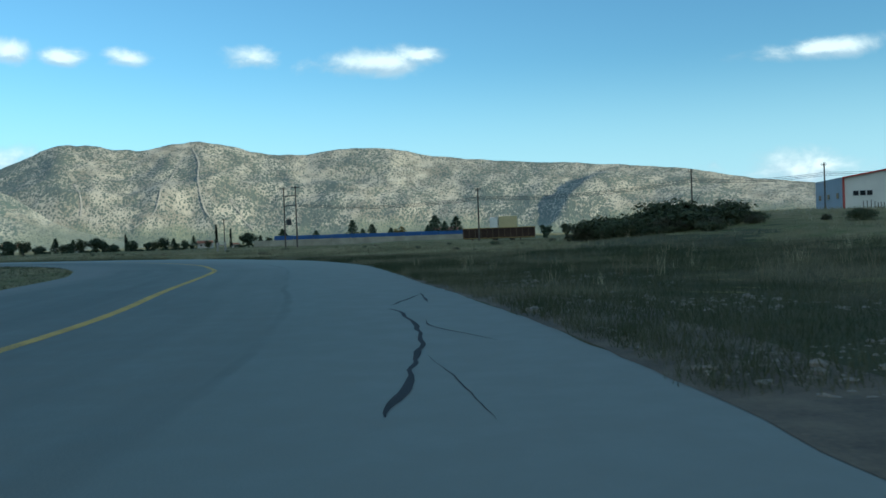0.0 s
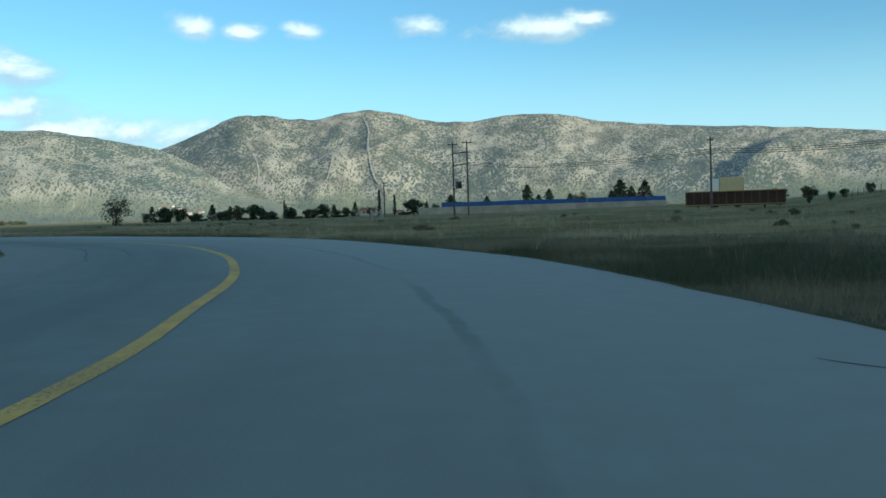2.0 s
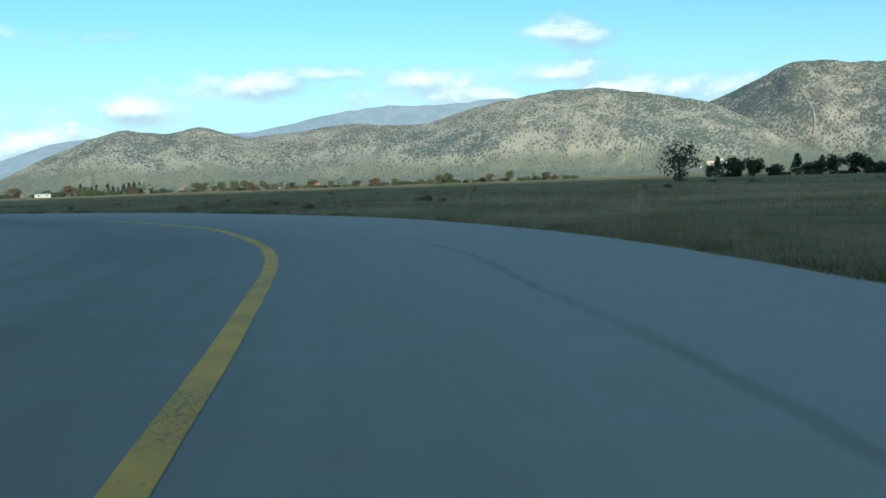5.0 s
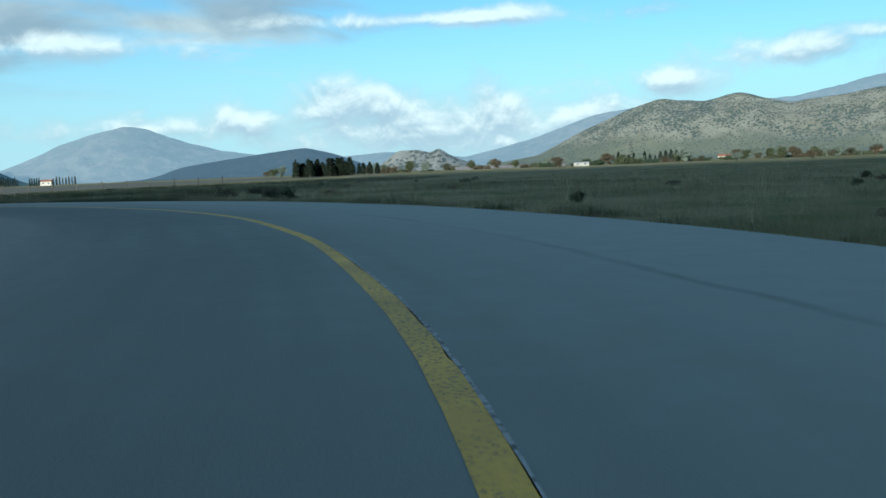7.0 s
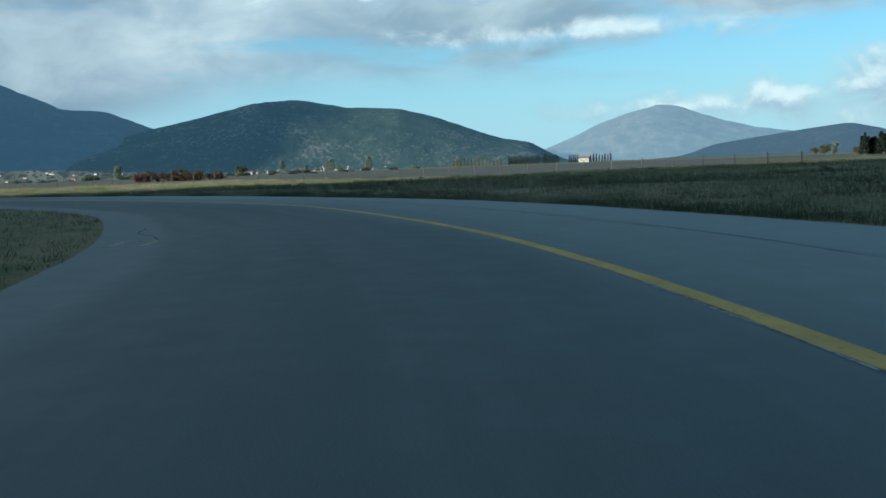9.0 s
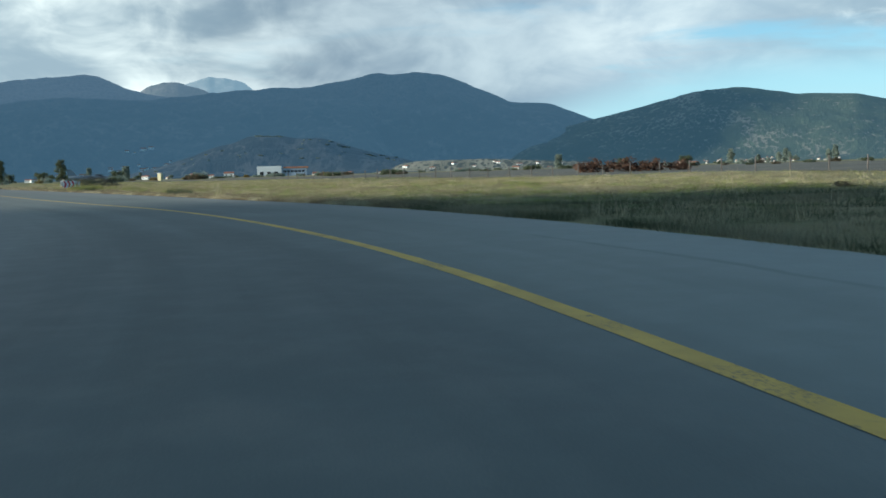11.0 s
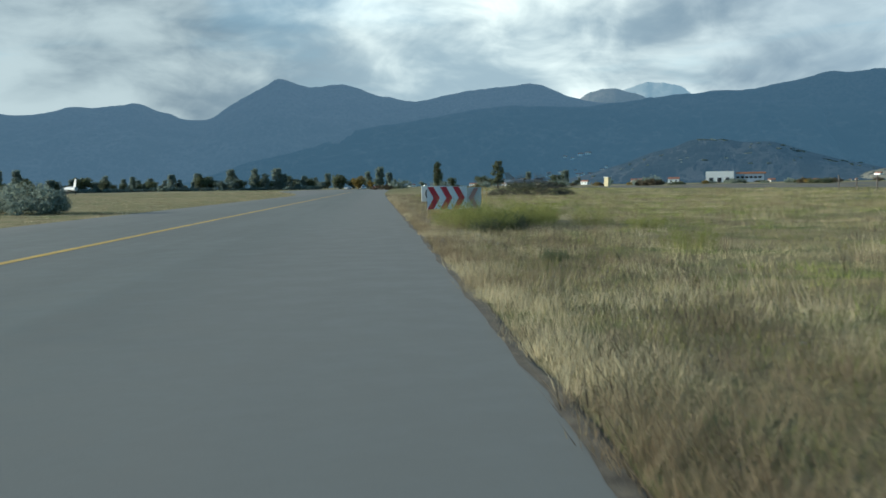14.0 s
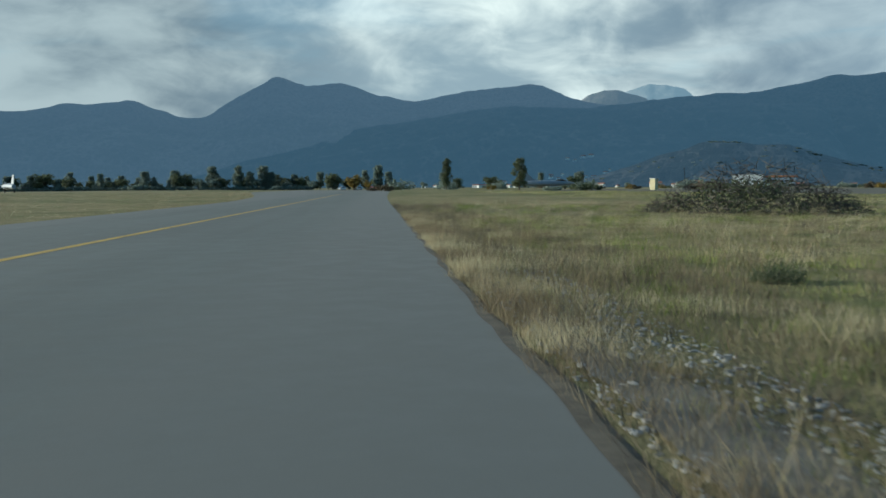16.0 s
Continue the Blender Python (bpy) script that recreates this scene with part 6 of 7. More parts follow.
long_hall((-664, -586), 140)
slope_village = house(17, 12, 7.0, TERRACOTTA, BRIGHT_WALL, "white house of a village on a dark slope", group="slope village")
spots = [(148.8, 0.36), (148.5, 0.34), (149.7, 0.33), (149.3, 0.3), (147.3, 0.26), (147.6, 0.24)] + [(random.uniform(145.2, 154.5), random.uniform(0.1, 0.21)) for _ in range(30)]
slope_houses(slope_village, "backdrop_slope_south", spots)
slope_houses(house(8, 6, 2.6, TERRACOTTA, WHITE_PANEL, "small white house on a low field rise", group="rise houses"), "backdrop_field_rise", [(131.9, 0.5), (130.2, 0.3), (129.0, 0.6), (127.7, 0.35), (126.6, 0.7), (126.3, 0.6), (125.0, 0.5), (124.0, 0.6), (122.6, 0.6)])
settle(house(12, 8, 5.0, TERRACOTTA, WHITE_PANEL, "white house beside the long hall", group="hall houses"), [(-628, -618, 140, 0.7), (-612, -622, 130, 0.6), (-560, -640, 120, 0.7), (-700, -540, 120, 0.5)])


def dark_hedge_wall(a, b):
    a, b = Vector((*a, 0)), Vector((*b, 0))
    d = b - a
    ob = thing("dark_sheds", (a.x, a.y, -0.5), "long low dark shed on the plain", "shed", turn=math.degrees(math.atan2(d.y, d.x)))
    part("wall", boxes(((d.length, 6, 2.6), (d.length / 2, 0, 1.4), 0.02)), DARK_METAL, ob)
    part("roof", boxes(((d.length + 0.6, 6.6, 0.2), (d.length / 2, 0, 2.8), 0.02)), DARK_METAL, ob)


dark_hedge_wall((-669, 281), (-644, 349))


def lattice_pylon(at, h):
    ob = thing("pylon", (*at, 0), "far steel lattice pylon", "pylon")
    for sx in (-1, 1):
        for sy in (-1, 1):
            part("leg", rods(((sx * 2.2, sy * 2.2, -0.5), (sx * 1.2, sy * 1.2, h), 0.22, 0.16, 5)), DARK_METAL, ob)
    for z in np.linspace(2, h - 2, 7):
        w = 2.2 - 1.0 * z / h
        part("brace", rods(((-w, -w, z), (w, w, z + 2), 0.1, 0.1, 4), ((w, -w, z), (-w, w, z + 2), 0.1, 0.1, 4)), DARK_METAL, ob)
    for z in (h, h * 0.86):
        part("crossarm", boxes(((13, 0.6, 0.5), (0, 0, z), 0.02, Matrix.Rotation(1.0, 4, "Z"))), DARK_METAL, ob)
    return ob


lattice_pylon((-1036, 597), 24)

# ---- barriers with banners beside the straight ----


def barrier(at, turn, length=1.9, height=1.08):
    """A pipe barrier on two feet."""
    ob = thing("crowd_barrier", (*at, ground_at(*at) + 0.03), "yellow painted steel pipe barrier on the verge", "barrier", "pipe barriers", turn=turn)
    frame = rods(((0, 0, 0.02), (0, 0, height - 0.08), 0.015), ((length, 0, 0.02), (length, 0, height - 0.08), 0.015), ((0.08, 0, height), (length - 0.08, 0, height), 0.015), ((0, 0, height - 0.08), (0.08, 0, height), 0.015),
        ((length - 0.08, 0, height), (length, 0, height - 0.08), 0.015), ((0, 0, 0.2), (length, 0, 0.2), 0.014))
    part("frame", frame, BARRIER_YELLOW, ob)
    n = 13
    for k in range(1, n):
        part("bar", rods(((k * length / n, 0, 0.2), (k * length / n, 0, height), 0.008, 0.008, 6)), BARRIER_YELLOW, ob)
    for x in (0.12, length - 0.12):
        part("foot", rods(((x, -0.28, 0.02), (x, 0.28, 0.02), 0.018)), BARRIER_YELLOW, ob)
    return ob


def cloth(bm, x0, x1, z0, z1, y=0.0, bow=0.02, cols=14):
    """A gently bowed sheet of cloth with thickness."""
    grid = []
    for i in range(cols + 1):
        x = x0 + (x1 - x0) * i / cols
        col = []
        for j in range(7):
            z = z0 + (z1 - z0) * j / 6
            col.append(bm.verts.new((x, y - bow * math.sin(3.0 * x + 2 * z) - bow * 0.5 * math.sin(7 * x - 3 * z), z)))
        grid.append(col)
    for i in range(cols):
        for j in range(6):
            bm.faces.new((grid[i][j], grid[i + 1][j], grid[i + 1][j + 1], grid[i][j + 1]))
    return bm


def chevron(bm, x, w, z0, z1, arm, y):
    """A chevron that points to +x, bowed like the cloth under it."""
    mid = (z0 + z1) / 2
    for za, zb, flip in ((z0, mid, 1), (mid, z1, -1)):
        rows = []
        for j in range(7):
            f = j / 6
            z = za + (zb - za) * f
            lead = arm * (f if flip == 1 else 1 - f)
            xs = (x + lead, x + lead + w)
            rows.append([bm.verts.new((q, y - 0.02 * math.sin(3.0 * q + 2 * z) - 0.01 * math.sin(7 * q - 3 * z), z)) for q in xs])
        for j in range(6):
            bm.faces.new((rows[j][0], rows[j][1], rows[j + 1][1], rows[j + 1][0]))
    return bm


B_AT, B_TURN = (-194.28, -21.45), 180 - 12
B_DIR = Vector((-196.15 + 194.28, -21.05 + 21.45))
b_turn = math.degrees(math.atan2(B_DIR.y, B_DIR.x))
front = barrier(B_AT, b_turn, B_DIR.length)
banner = thing("chevron_banner", (*B_AT, ground_at(*B_AT) + 0.03), "white cloth banner with three red chevrons tied to a barrier", "banner", turn=b_turn)
part("cloth", cloth(bmesh.new(), -0.035, 1.26, 0.38, 1.10, -0.045), CLOTH_WHITE, banner)
for k in range(3):
    part("chevron", chevron(bmesh.new(), -0.03 + k * 0.41, 0.20, 0.385, 1.095, 0.20, -0.049), CLOTH_RED, banner, "red printed chevron")
faded = thing("faded_banner", (*B_AT, ground_at(*B_AT) + 0.03), "weathered grey cloth banner with a faded pink chevron", "banner", turn=b_turn)
part("cloth", cloth(bmesh.new(), 1.27, 1.72, 0.40, 1.06, -0.045, 0.02, 6), CLOTH_GREY, faded)
bm = bmesh.new()
for sgn in (0, 1):
    q = [(1.30, 0.73), (1.46, 0.73), (1.62, 1.04 if sgn else 0.42), (1.48, 1.04 if sgn else 0.42)]
    bm.faces.new([bm.verts.new((x, -0.078, z)) for x, z in (q if sgn else q[::-1])])
part("chevron", bm, CLOTH_FADED, faded, "faded pink chevron")

R_AT = (-194.36, -22.27)
rear = barrier((R_AT[0] - 0.30, R_AT[1] + 0.12), b_turn, 1.5)
board = thing("number_board", (*R_AT, ground_at(*R_AT) + 0.03), "white board with a black figure hung on a barrier", "sign", turn=b_turn)
part("panel", boxes(((0.85, 0.02, 0.50), (0.425, 0.0, 0.87), 0.004)), WHITE_PANEL, board)
txt = bpy.data.curves.new("figure", "FONT")
txt.body, txt.size, txt.extrude, txt.align_x = "0", 0.42, 0.002, "CENTER"
tmp = new("figure", txt)
deps = bpy.context.evaluated_depsgraph_get()
me = bpy.data.meshes.new_from_object(tmp.evaluated_get(deps))
bpy.data.objects.remove(tmp)
me.materials.clear()
me.materials.append(INK)
fig = new("figure", me)
fig.parent = board
fig.matrix_basis = pose(0.215, -0.014, 0.73, 90, 0, 0)
tagged(fig, "black figure nought")

booth = thing("guard_booth", (-361.0, -282.3, ground_at(-361, -282.3) - 0.05), "small yellowish guard booth across the pasture", "booth", turn=25)
part("wall", boxes(((1.7, 1.7, 3.4), (0, 0, 1.7), 0.03)), CREAM, booth)
part("roof", boxes(((2.1, 2.1, 0.25), (0, 0, 3.52), 0.03)), WHITEWASH, booth)
part("window", boxes(((0.9, 0.04, 0.9), (0, -0.86, 2.3), 0.0)), DARK_OPENING, booth)

# ---- parked aircraft and cars at the far end ----


def jet(at, turn, label, size=1.0):
    ob = thing("jet_aircraft", (*at, ground_at(*at)), label, "aircraft", "parked jets", turn=turn)
    ob.scale = (size, size, size)
    bm = bmesh.new()
    prof = [(-8.5, 0.05), (-7, 0.45), (-4, 0.8), (0, 0.95), (5, 0.9), (7.5, 0.65)]
    for (x0, r0), (x1, r1) in zip(prof, prof[1:]):
        rod(bm, (x0, 0, 1.9), (x1, 0, 1.9), r0, r1, 14)
    part("fuselage", bm, JET_GREY, ob)
    for s in (-1, 1):
        bm = bmesh.new()
        pts = [(-2, s * 0.7), (3.5, s * 0.7), (4.4, s * 4.4), (2.8, s * 4.4)]
        lo = [bm.verts.new((x, y, 1.6)) for x, y in pts]
        hi = [bm.verts.new((x, y, 1.75)) for x, y in pts]
        bm.faces.new(lo)
        bm.faces.new(hi[::-1])
        for k in range(4):
            bm.faces.new((lo[k], hi[k], hi[(k + 1) % 4], lo[(k + 1) % 4]))
        part("wing", bm, JET_GREY, ob)
        part("wheel", rods(((1.5, s * 1.3 - 0.12, 0.4), (1.5, s * 1.3 + 0.12, 0.4), 0.4, 0.4, 14), ((1.5, s * 1.3, 0.4), (1.5, s * 1.1, 1.7), 0.07, 0.07, 6)), TYRE, ob)
    bm = bmesh.new()
    pts = [(3.8, 2.5), (7.4, 2.5), (8.2, 5.3), (6.6, 5.3)]
    a = [bm.verts.new((x, -0.1, z)) for x, z in pts]
    b = [bm.verts.new((x, 0.1, z)) for x, z in pts]
    bm.faces.new(a)
    bm.faces.new(b[::-1])
    for k in range(4):
        bm.faces.new((a[k], b[k], b[(k + 1) % 4], a[(k + 1) % 4]))
    part("tail_fin", bm, JET_GREY, ob)
    part("canopy", rods(((-5.6, 0, 2.55), (-4.2, 0, 2.85), 0.15, 0.42, 10), ((-4.2, 0, 2.85), (-2.4, 0, 2.75), 0.42, 0.2, 10)), DARK_OPENING, ob)
    part("nose_gear", rods(((-5.2, -0.08, 0.3), (-5.2, 0.08, 0.3), 0.3, 0.3, 12), ((-5.2, 0, 0.3), (-5.2, 0, 1.6), 0.06, 0.06, 6)), TYRE, ob)
    return ob


jet((-380, -384), -28, "grey jet aircraft parked on the grass", 1.3)
jet((-181.8, -379.5), 105, "grey jet aircraft parked tail-on by trees", 1.1)


def car(at, turn, mat, label):
    ob = thing("car", (*at, 0.0), label, "car", "parked cars", turn=turn)
    part("body", boxes(((4.1, 1.7, 0.62), (0, 0, 0.62), 0.12)), mat, ob)
    part("cabin", boxes(((2.2, 1.5, 0.55), (-0.15, 0, 1.18), 0.16)), mat, ob)
    part("windscreen", boxes(((0.05, 1.3, 0.36), (0.96, 0, 1.18), 0.0)), DARK_OPENING, ob)
    part("rear_window", boxes(((0.05, 1.3, 0.34), (-1.27, 0, 1.18), 0.0)), DARK_OPENING, ob)
    for s in (-1, 1):
        part("side_window", boxes(((1.7, 0.05, 0.32), (-0.15, s * 0.755, 1.2), 0.0)), DARK_OPENING, ob)
        part("headlight", boxes(((0.06, 0.35, 0.16), (2.05, s * 0.6, 0.72), 0.01)), GALVANISED, ob)
        for x in (-1.25, 1.3):
            wheel = part("wheel", rods(((x, s * 0.80 - 0.1, 0.31), (x, s * 0.80 + 0.1, 0.31), 0.31, 0.31, 16)), TYRE, ob)
            part("rim", rods(((x, s * 0.905 - 0.012, 0.31), (x, s * 0.905 + 0.012, 0.31), 0.19, 0.19, 12)), GALVANISED, wheel)
    return ob


car((-311, -446), 40, CAR_WHITE, "small white car parked at the far end")
car((-319, -448), 20, CAR_WHITE, "white car parked beside a yellow tree")
car((-327, -450), 200, CAR_RED, "small red car parked beside a yellow tree")
van = thing("white_trailer", (-347.5, -472, ground_at(-347.5, -472)), "low white trailer parked by shrubs", "trailer", turn=-25)
part("body", boxes(((8.0, 2.4, 2.1), (0, 0, 1.5), 0.08)), CAR_WHITE, van)
part("chassis", boxes(((7.6, 1.6, 0.3), (0, 0, 0.4), 0.02)), DARK_METAL, van)
for x in (-1.6, 1.6):
    for y in (-0.9, 0.9):
        part("wheel", rods(((x, y - 0.12, 0.35), (x, y + 0.12, 0.35), 0.36, 0.36, 14)), TYRE, van)

# ---- grass and stones ----


def blades(name, xy, height, width, per, mat, label, spread=0.12, lean=0.45, category="grass"):
    """Tufts of bent blades at points; height may be one figure for each tuft."""
    xy = np.asarray(xy, float)
    n = len(xy)
    z = ground_height(xy[:, 0], xy[:, 1])
    height = np.broadcast_to(np.asarray(height, float), n)
    base = np.repeat(np.c_[xy, z - 0.03], per, 0)
    h = np.repeat(height, per) * rng.uniform(0.45, 1.15, n * per)
    base[:, :2] += rng.normal(0, 1, (n * per, 2)) * spread * np.repeat(height, per)[:, None] / 0.3
    edge = np.flatnonzero(np.repeat(road_gap(xy[:, 0], xy[:, 1]) < 0.7, per))
    if len(edge):
        # none takes root in the asphalt
        inside = edge[road_gap(base[edge, 0], base[edge, 1]) < 0.03]
        base[inside, 2] -= 3.0
    a = rng.uniform(0, 2 * np.pi, n * per)
    out = np.stack([np.cos(a), np.sin(a), 0 * a], 1)
    side = np.stack([-np.sin(a + 0.9), np.cos(a + 0.9), 0 * a], 1) * (width * rng.uniform(0.6, 1.3, n * per) / 2)[:, None]
    bend = (h * lean * rng.uniform(0.1, 1.2, n * per))[:, None]
    tip = base + out * bend + np.stack([0 * h, 0 * h, h], 1)
    up = base[:, 2] > -2.0
    base, side, tip = base[up], side[up], tip[up]
    v = np.stack([base - side, base + side, tip], 1).reshape(-1, 3)
    me = mesh_from(name, v, np.arange(len(v)).reshape(-1, 3), mat)
    return tagged(new(name, me), label, category, kind="stuff")


GRAVEL_FROM, GRAVEL_TO = 480.0, 534.0


def gravel_width(s):
    """How far the gravel spread reaches from the asphalt at steps s."""
    s = np.asarray(s, float)
    return (0.15 + 0.95 * fractal(s / 5, s * 0 + 5, 3, 79)) * smoothstep(s, GRAVEL_FROM, GRAVEL_FROM + 8) * smoothstep(s, GRAVEL_TO, GRAVEL_TO - 10)


def verge_points(s0, s1, side, near, far, count, power=1.6, bare=True):
    """Random points beside the road, denser towards its edge; bare: few on the gravel spread."""
    s = rng.uniform(s0, s1, count)
    w = np.interp(s, ALONG, RIGHT_W if side < 0 else LEFT_W)
    off = w + near + (far - near) * rng.random(count) ** power
    if bare and side < 0:
        keep = (off - w > gravel_width(s)) | (off - w < 0.38) | (rng.random(count) < 0.25)
        s, off = s[keep], off[keep]
    p = beside(s, side * off)
    return p[road_gap(p[:, 0], p[:, 1]) > near * 0.5 - 0.1]


def thinned(p, scale, keep, seed):
    """Leaves gaps: keeps points where the patch noise is over a bound."""
    return p[fractal(p[:, 0] / scale, p[:, 1] / scale, 3, seed) > keep]


s_bend0, s_bend1, s_out = S0 - 4, nearest_s(-160, 60), nearest_s(-166, 46)
# the straight: brown dead stalks by the road, green growth and straw beyond
p = verge_points(s_out - 8, S_END + 40, -1, 0.03, 3.2, 26000, 1.0)
p = thinned(p, 0.9, 0.40, 5)
blades("dry_verge_grass", p, rng.gamma(3.0, 0.034, len(p)) + 0.04, 0.0045, 11, DRY_GRASS, "tall dry brown grass along the road edge", lean=0.5)
p = verge_points(s_out - 8, S_END + 40, -1, 1.0, 34, 60000, 1.4)
p = thinned(p, 1.9, 0.57, 8)
blades("straw_verge_grass", p, rng.gamma(3.0, 0.036, len(p)) + 0.04, 0.005, 7, DRY_GRASS, "straw-coloured grass between green growth", lean=0.4)
p = verge_points(s_out - 8, S_END + 40, -1, 0.4, 40, 100000, 1.5)
p = thinned(p, 2.2, 0.38, 6)
blades("green_verge_grass", p, rng.uniform(0.05, 0.17, len(p)), 0.008, 7, GREEN_GRASS, "low green grass on the verge", 0.25, 0.7)
p = verge_points(s_out - 40, S_END + 230, -1, 20, 62, 18000, 1.1)
blades("far_dry_grass", p, rng.uniform(0.1, 0.26, len(p)), 0.03, 6, GREEN_GRASS, "low green and straw grass across the pasture", 0.5, 1.2)
p = verge_points(s_out - 20, S_END + 230, 1, 0.1, 60, 16000, 1.4)
blades("far_side_grass", p, rng.uniform(0.06, 0.2, len(p)), 0.022, 6, DRY_GRASS, "dry grass beyond the far road edge", 0.3, 1.0)
# the bend: grazed, darker grass
s_rough = nearest_s(-22, 69)


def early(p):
    """Which points lie beside the first stretch, where grass and ground take darker colours."""
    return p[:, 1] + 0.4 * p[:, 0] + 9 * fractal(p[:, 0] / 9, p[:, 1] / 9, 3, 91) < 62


p = verge_points(s_bend0, s_bend1 + 6, -1, 0.1, 26, 70000, 1.8)
stony = smoothstep(p[:, 1], 30, 20) * smoothstep(road_gap(p[:, 0], p[:, 1]), 6.5, 3.5)
p = thinned(p[rng.random(len(p)) > stony * 0.5], 2.0, 0.36, 7)
k = early(p)
blades("bend_verge_grass", p[~k], rng.uniform(0.07, 0.3, (~k).sum()), 0.010, 7, DUSK_GRASS, "short dull olive grass on the verge", 0.2, 0.6)
blades("rank_verge_grass", p[k], rng.uniform(0.07, 0.32, k.sum()), 0.011, 9, DARK_GRASS, "dark grass on the verge", 0.25, 0.6)
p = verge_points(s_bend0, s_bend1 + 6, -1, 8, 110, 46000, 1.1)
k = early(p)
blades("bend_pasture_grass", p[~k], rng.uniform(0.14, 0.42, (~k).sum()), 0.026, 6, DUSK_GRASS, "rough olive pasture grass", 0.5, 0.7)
blades("rank_pasture_grass", p[k], rng.uniform(0.15, 0.45, k.sum()), 0.03, 8, DARK_GRASS, "dark pasture grass", 0.6, 0.9)
p = verge_points(s_bend0 + 12, s_bend1, -1, 1, 40, 900, 1.2)
blades("straw_tufts", p, rng.uniform(0.4, 0.75, len(p)), 0.014, 14, DRY_GRASS, "pale straw tufts in rough pasture", 0.05, 0.35)
p = verge_points(s_bend0, s_out, 1, 0.1, 26, 20000, 1.3)
blades("island_grass", p, rng.uniform(0.06, 0.22, len(p)), 0.014, 8, DARK_GRASS, "short olive grass inside the bend", lean=0.8)
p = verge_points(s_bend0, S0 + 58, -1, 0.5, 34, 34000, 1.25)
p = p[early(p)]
blades("rank_sward", p, rng.gamma(3.0, 0.045, len(p)) + 0.05, 0.012, 8, DARK_GRASS, "dark sward with dead stalks", 0.3, 0.6)
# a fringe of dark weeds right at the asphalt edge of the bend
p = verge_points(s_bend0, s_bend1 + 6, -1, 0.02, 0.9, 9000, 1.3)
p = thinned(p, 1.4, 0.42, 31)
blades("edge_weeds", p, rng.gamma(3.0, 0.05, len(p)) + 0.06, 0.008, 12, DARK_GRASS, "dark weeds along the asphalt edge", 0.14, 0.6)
# dead stems right at the asphalt edge of the straight
p = thinned(verge_points(s_out - 8, S_END + 40, -1, 0.0, 0.6, 7000, 1.2), 1.2, 0.40, 37)
blades("edge_straw", p, rng.gamma(3.0, 0.035, len(p)) + 0.05, 0.006, 12, DRY_GRASS, "short dry stems along the asphalt edge", 0.12, 0.7)
# soft bright green tussocks on the straight
p = verge_points(s_out - 8, S_END + 60, -1, 1.6, 26, 2600, 1.0)
p = thinned(p, 5.0, 0.45, 33)
blades("green_tussocks", p, rng.uniform(0.1, 0.26, len(p)), 0.008, 70, material("fresh_grass", build_blades([(0.07, 0.115, 0.02), (0.14, 0.19, 0.035), (0.23, 0.27, 0.06), (0.36, 0.36, 0.13)], 0.5)), "bright green grass tussocks", 0.26, 0.7)
# seed heads on the straight
p = verge_points(s_out - 8, S_END + 40, -1, 1.2, 24, 1800, 1.0)
blades("dead_stalks", p, rng.uniform(0.18, 0.42, len(p)), 0.006, 6, plain("dead_brown_stalk", (0.12, 0.075, 0.045), 0.9, 0.0, 5.0, 0.4), "dead brown weed stalks on the verge", 0.04, 0.5)


def pebbles(name, xy, size, mat, label, mixed=0.5):
    xy = np.asarray(xy, float)
    n = len(xy)
    ico = bmesh.new()
    bmesh.ops.create_icosphere(ico, subdivisions=1, radius=1.0)
    iv = np.array([v.co[:] for v in ico.verts])
    jf = np.array([[v.index for v in f.verts] for f in ico.faces])
    ico.free()
    r = size * rng.lognormal(0, mixed, n)
    shape = rng.uniform(0.6, 1.3, (n, 1, 3)) * (1, 1, 0.6)
    v = iv[None] * (1 + rng.normal(0, 0.12, (n, len(iv), 1))) * shape * r[:, None, None]
    a = rng.uniform(0, 6.28, n)
    c, s = np.cos(a)[:, None], np.sin(a)[:, None]
    v = np.stack([v[..., 0] * c - v[..., 1] * s, v[..., 0] * s + v[..., 1] * c, v[..., 2]], -1)
    z = np.where(road_gap(xy[:, 0], xy[:, 1]) < 0, 0.0, ground_height(xy[:, 0], xy[:, 1]))
    v += np.c_[xy, z + r * 0.15][:, None]
    f = (jf[None] + (np.arange(n) * len(iv))[:, None, None]).reshape(-1, 3)
    return tagged(new(name, mesh_from(name, v.reshape(-1, 3), f, mat)), label, "gravel", kind="stuff")


p = verge_points(S0 - 10, S0 + 26, -1, 0.2, 5.5, 9000, 1.0, False)
pebbles("gravel", thinned(p, 1.6, 0.5, 15), 0.024, STONE, "pale limestone stones scattered on the verge")
p = verge_points(s_out + 30, S_END + 30, -1, 0.03, 2.2, 6000, 1.0)
pebbles("gravel", thinned(p, 2.2, 0.46, 16), 0.008, plain("grey_gravel", (0.24, 0.215, 0.18), 0.9, 0.0, 15.0, 0.4, 0.3), "grey gravel along the road edge")


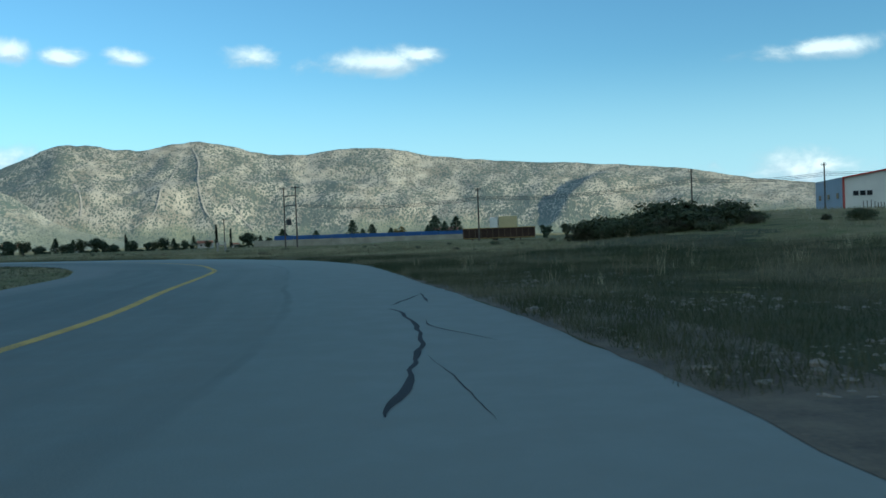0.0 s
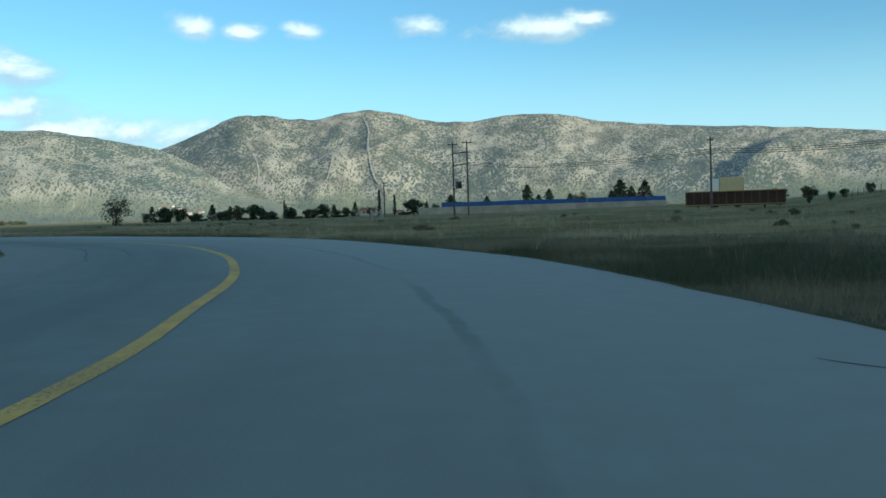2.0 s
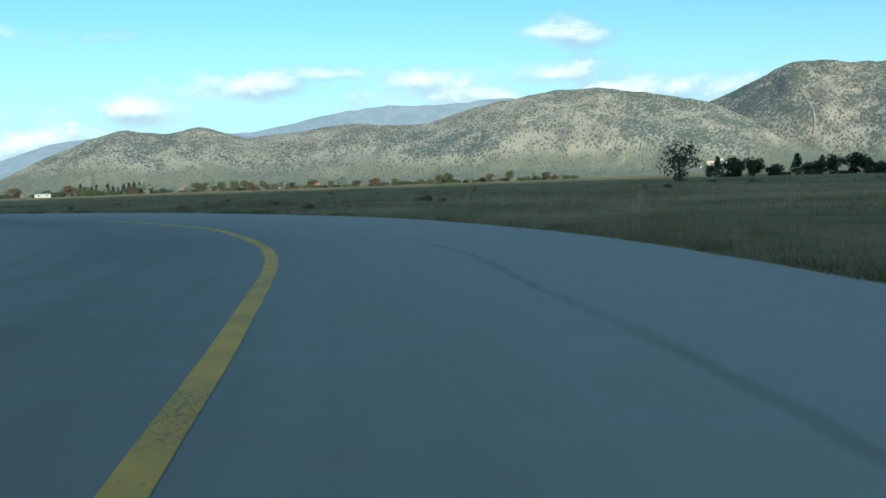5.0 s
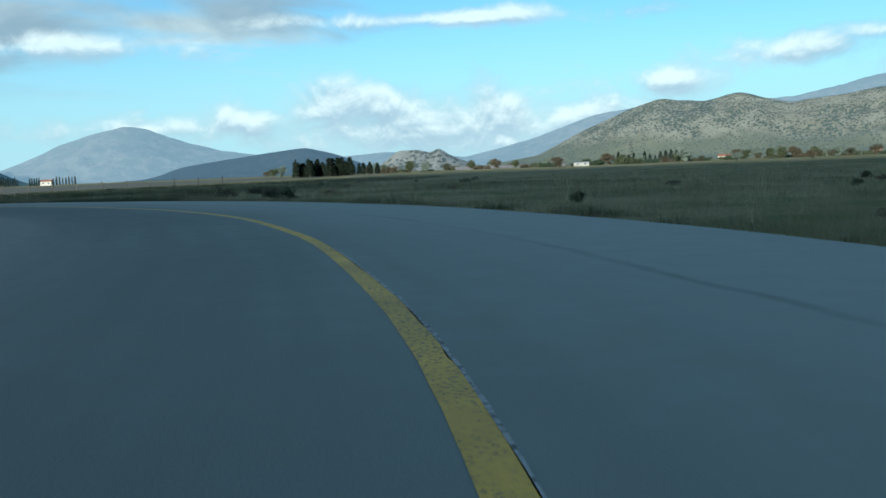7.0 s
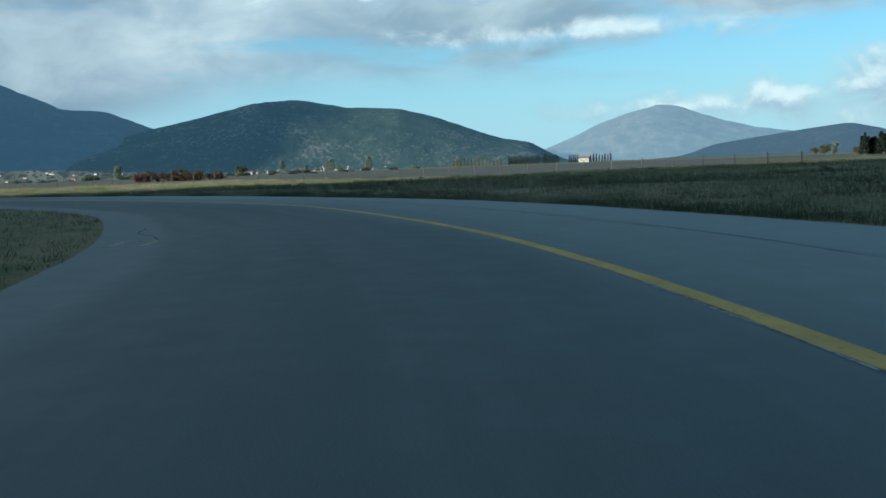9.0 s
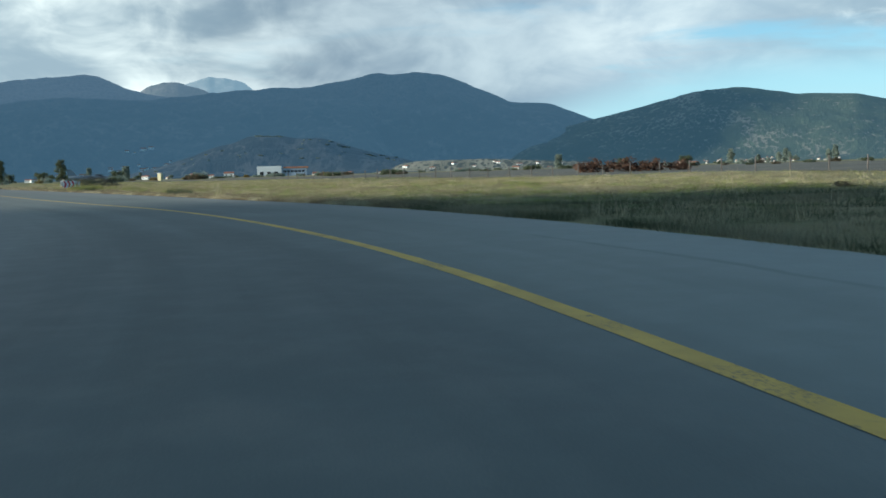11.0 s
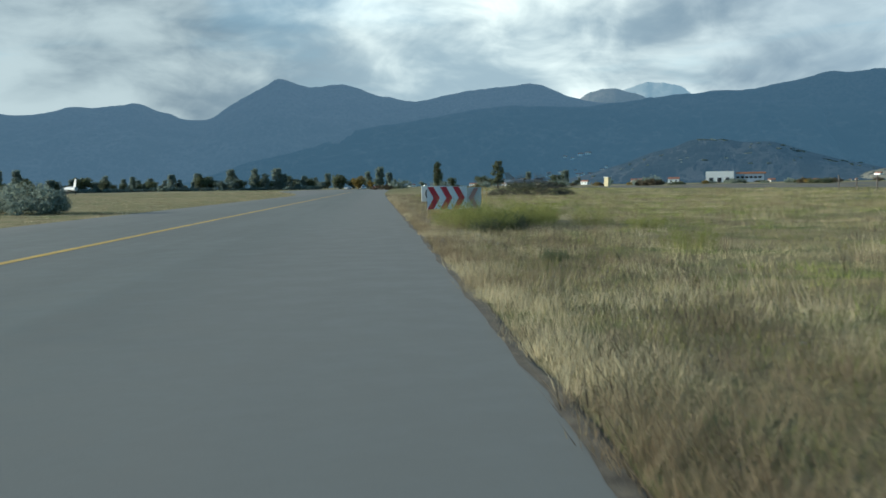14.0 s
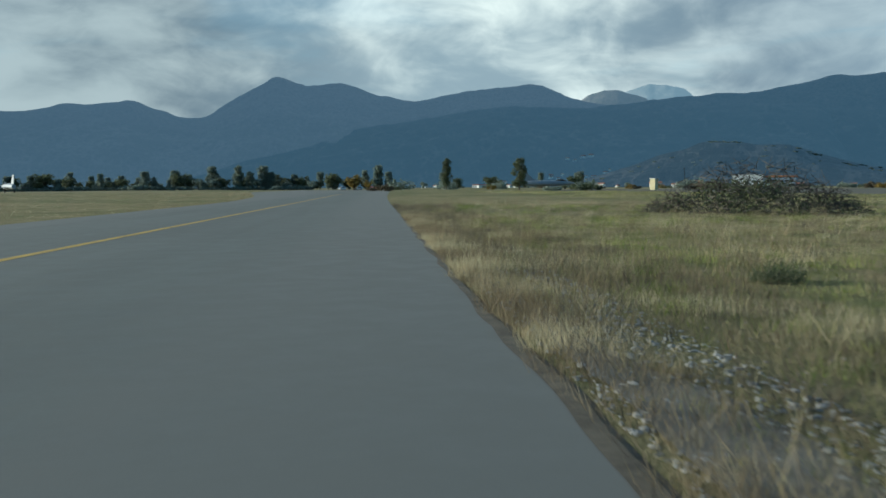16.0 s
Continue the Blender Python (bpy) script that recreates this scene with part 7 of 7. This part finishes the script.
def field_sheet(name, s, near, far, mat, label, rows=40, lift=0.06):
    """A sheet of other ground or growth laid over the lie of the land, between two distances from the road's line."""
    f = np.linspace(0, 1, rows)[None] ** 1.5
    oo = near[:, None] * (1 - f) + far[:, None] * f
    ss = s[:, None] + 0 * f
    p = beside(ss.ravel(), -oo.ravel())
    z = ground_height(p[:, 0], p[:, 1]) + lift - (lift + 0.03) * np.broadcast_to(f, ss.shape).ravel() ** 6
    a, c = ss.shape
    i, j = np.meshgrid(np.arange(a - 1), np.arange(c - 1), indexing="ij")
    f = np.stack([i * c + j, (i + 1) * c + j, (i + 1) * c + j + 1, i * c + j + 1], -1).reshape(-1, 4)
    return tagged(new(name, mesh_from(name, np.c_[p, z], f, mat)), label, "field", kind="structure")


ss = np.arange(s_out - 10, S_END + 330, 6.0)
field_sheet("stubble_field", ss, 60 + 8 * fractal(ss / 40, ss * 0 + 3, 3, 61), 480 + 0 * ss, STUBBLE, "dark brown stubble field beyond a wire fence")
# dark stony ground beside the start of the bend
ss = steps(S0 - 12, nearest_s(-7.2, 27), 0.4)
w_r = np.interp(ss, ALONG, RIGHT_W) - 0.15 + 0.14 * fractal(ss / 1.2, ss * 0 + 8, 3, 83)
out = (0.4 + 4.6 * fractal(ss / 5, ss * 0 + 2, 3, 77)) * smoothstep(ss, ss[-1], ss[-1] - 10)
field_sheet("stony_verge", ss, w_r, w_r + out + 0.05, DARK_SOIL, "dark brown stony soil on the verge", 14, 0.012)
# clumps of weeds in the grass of the straight
p = verge_points(s_out - 8, S_END + 60, -1, 0.6, 34, 2600, 1.2)
blades("weed_tufts", thinned(p, 4.0, 0.45, 21), rng.uniform(0.1, 0.28, len(thinned(p, 4.0, 0.45, 21))), 0.010, 60, DUSK_GRASS, "dark green weed clumps in the grass", 0.3, 0.8)
p = np.vstack([verge_points(s_out - 8, S_END + 60, -1, 0.08, 3, 1500, 1.0), verge_points(s_out - 8, S_END + 60, -1, 2, 30, 1300, 1.0)])
blades("brown_weed_tufts", p, rng.uniform(0.1, 0.32, len(p)), 0.006, 46, plain("dead_brown_weed", (0.11, 0.085, 0.06), 0.9, 0.0, 5.0, 0.4), "dead brown weed clumps along the edge", 0.22, 0.8)
p = thinned(verge_points(s_out - 8, S_END + 70, -1, 0.1, 46, 7000, 1.2), 3.0, 0.51, 63)
blades("straw_tufts", p, rng.gamma(3.0, 0.09, len(p)) + 0.12, 0.006, 30, DRY_GRASS, "pale straw tufts on the verge", 0.1, 0.6)
# pale gravel spread beside the road past the barriers
ss = steps(GRAVEL_FROM, GRAVEL_TO, 0.4)
w_r = np.interp(ss, ALONG, RIGHT_W) + 0.2 + 0.2 * fractal(ss / 1.2, ss * 0 + 9, 3, 85)
field_sheet("gravel_verge", ss, w_r, w_r + gravel_width(ss) * (0.75 + 0.5 * fractal(ss / 1.5, ss * 0 + 2, 3, 86)), plain("grey_gravel_bed", (0.15, 0.135, 0.11), 0.95, 0.0, 16.0, 0.6, 0.8), "grey gravel spread on the verge", 14, 0.014)
p = verge_points(ss[0], ss[-1], -1, 0.15, 1.4, 12000, 1.0, False)
pebbles("gravel", p, 0.017, plain("grey_pebble", (0.30, 0.295, 0.275), 0.9, 0.0, 15.0, 0.4, 0.3), "grey pebbles on the gravel verge", 0.32)
# crumbled soil all along the edge of the straight
ss = steps(s_out - 8, S_END + 40, 0.4)
w_r = np.interp(ss, ALONG, RIGHT_W) - 0.15 + 0.14 * fractal(ss / 1.1, ss * 0 + 4, 3, 87)
field_sheet("soil_margin", ss, w_r, w_r + 0.10 + 0.14 * fractal(ss / 4, ss * 0 + 6, 3, 89), SOIL, "brown crumbled soil along the asphalt edge", 8, 0.0115)
# sheet of darker pasture beside the first stretch
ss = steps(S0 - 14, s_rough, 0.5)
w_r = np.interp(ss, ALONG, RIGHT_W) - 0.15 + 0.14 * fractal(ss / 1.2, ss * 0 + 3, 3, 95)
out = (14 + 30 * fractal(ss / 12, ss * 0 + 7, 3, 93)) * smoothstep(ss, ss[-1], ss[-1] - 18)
field_sheet("rank_pasture", ss, w_r, w_r + out + 0.1, DARK_PASTURE, "dark pasture beside the road", 34, 0.0105)
p = verge_points(s_out - 8, S_END + 40, -1, 0.0, 0.9, 4200, 1.2)
blades("edge_stalks", p, rng.uniform(0.06, 0.24, len(p)), 0.005, 24, DRY_GRASS, "thin dry stalks on the crumbled edge", 0.3, 0.9)
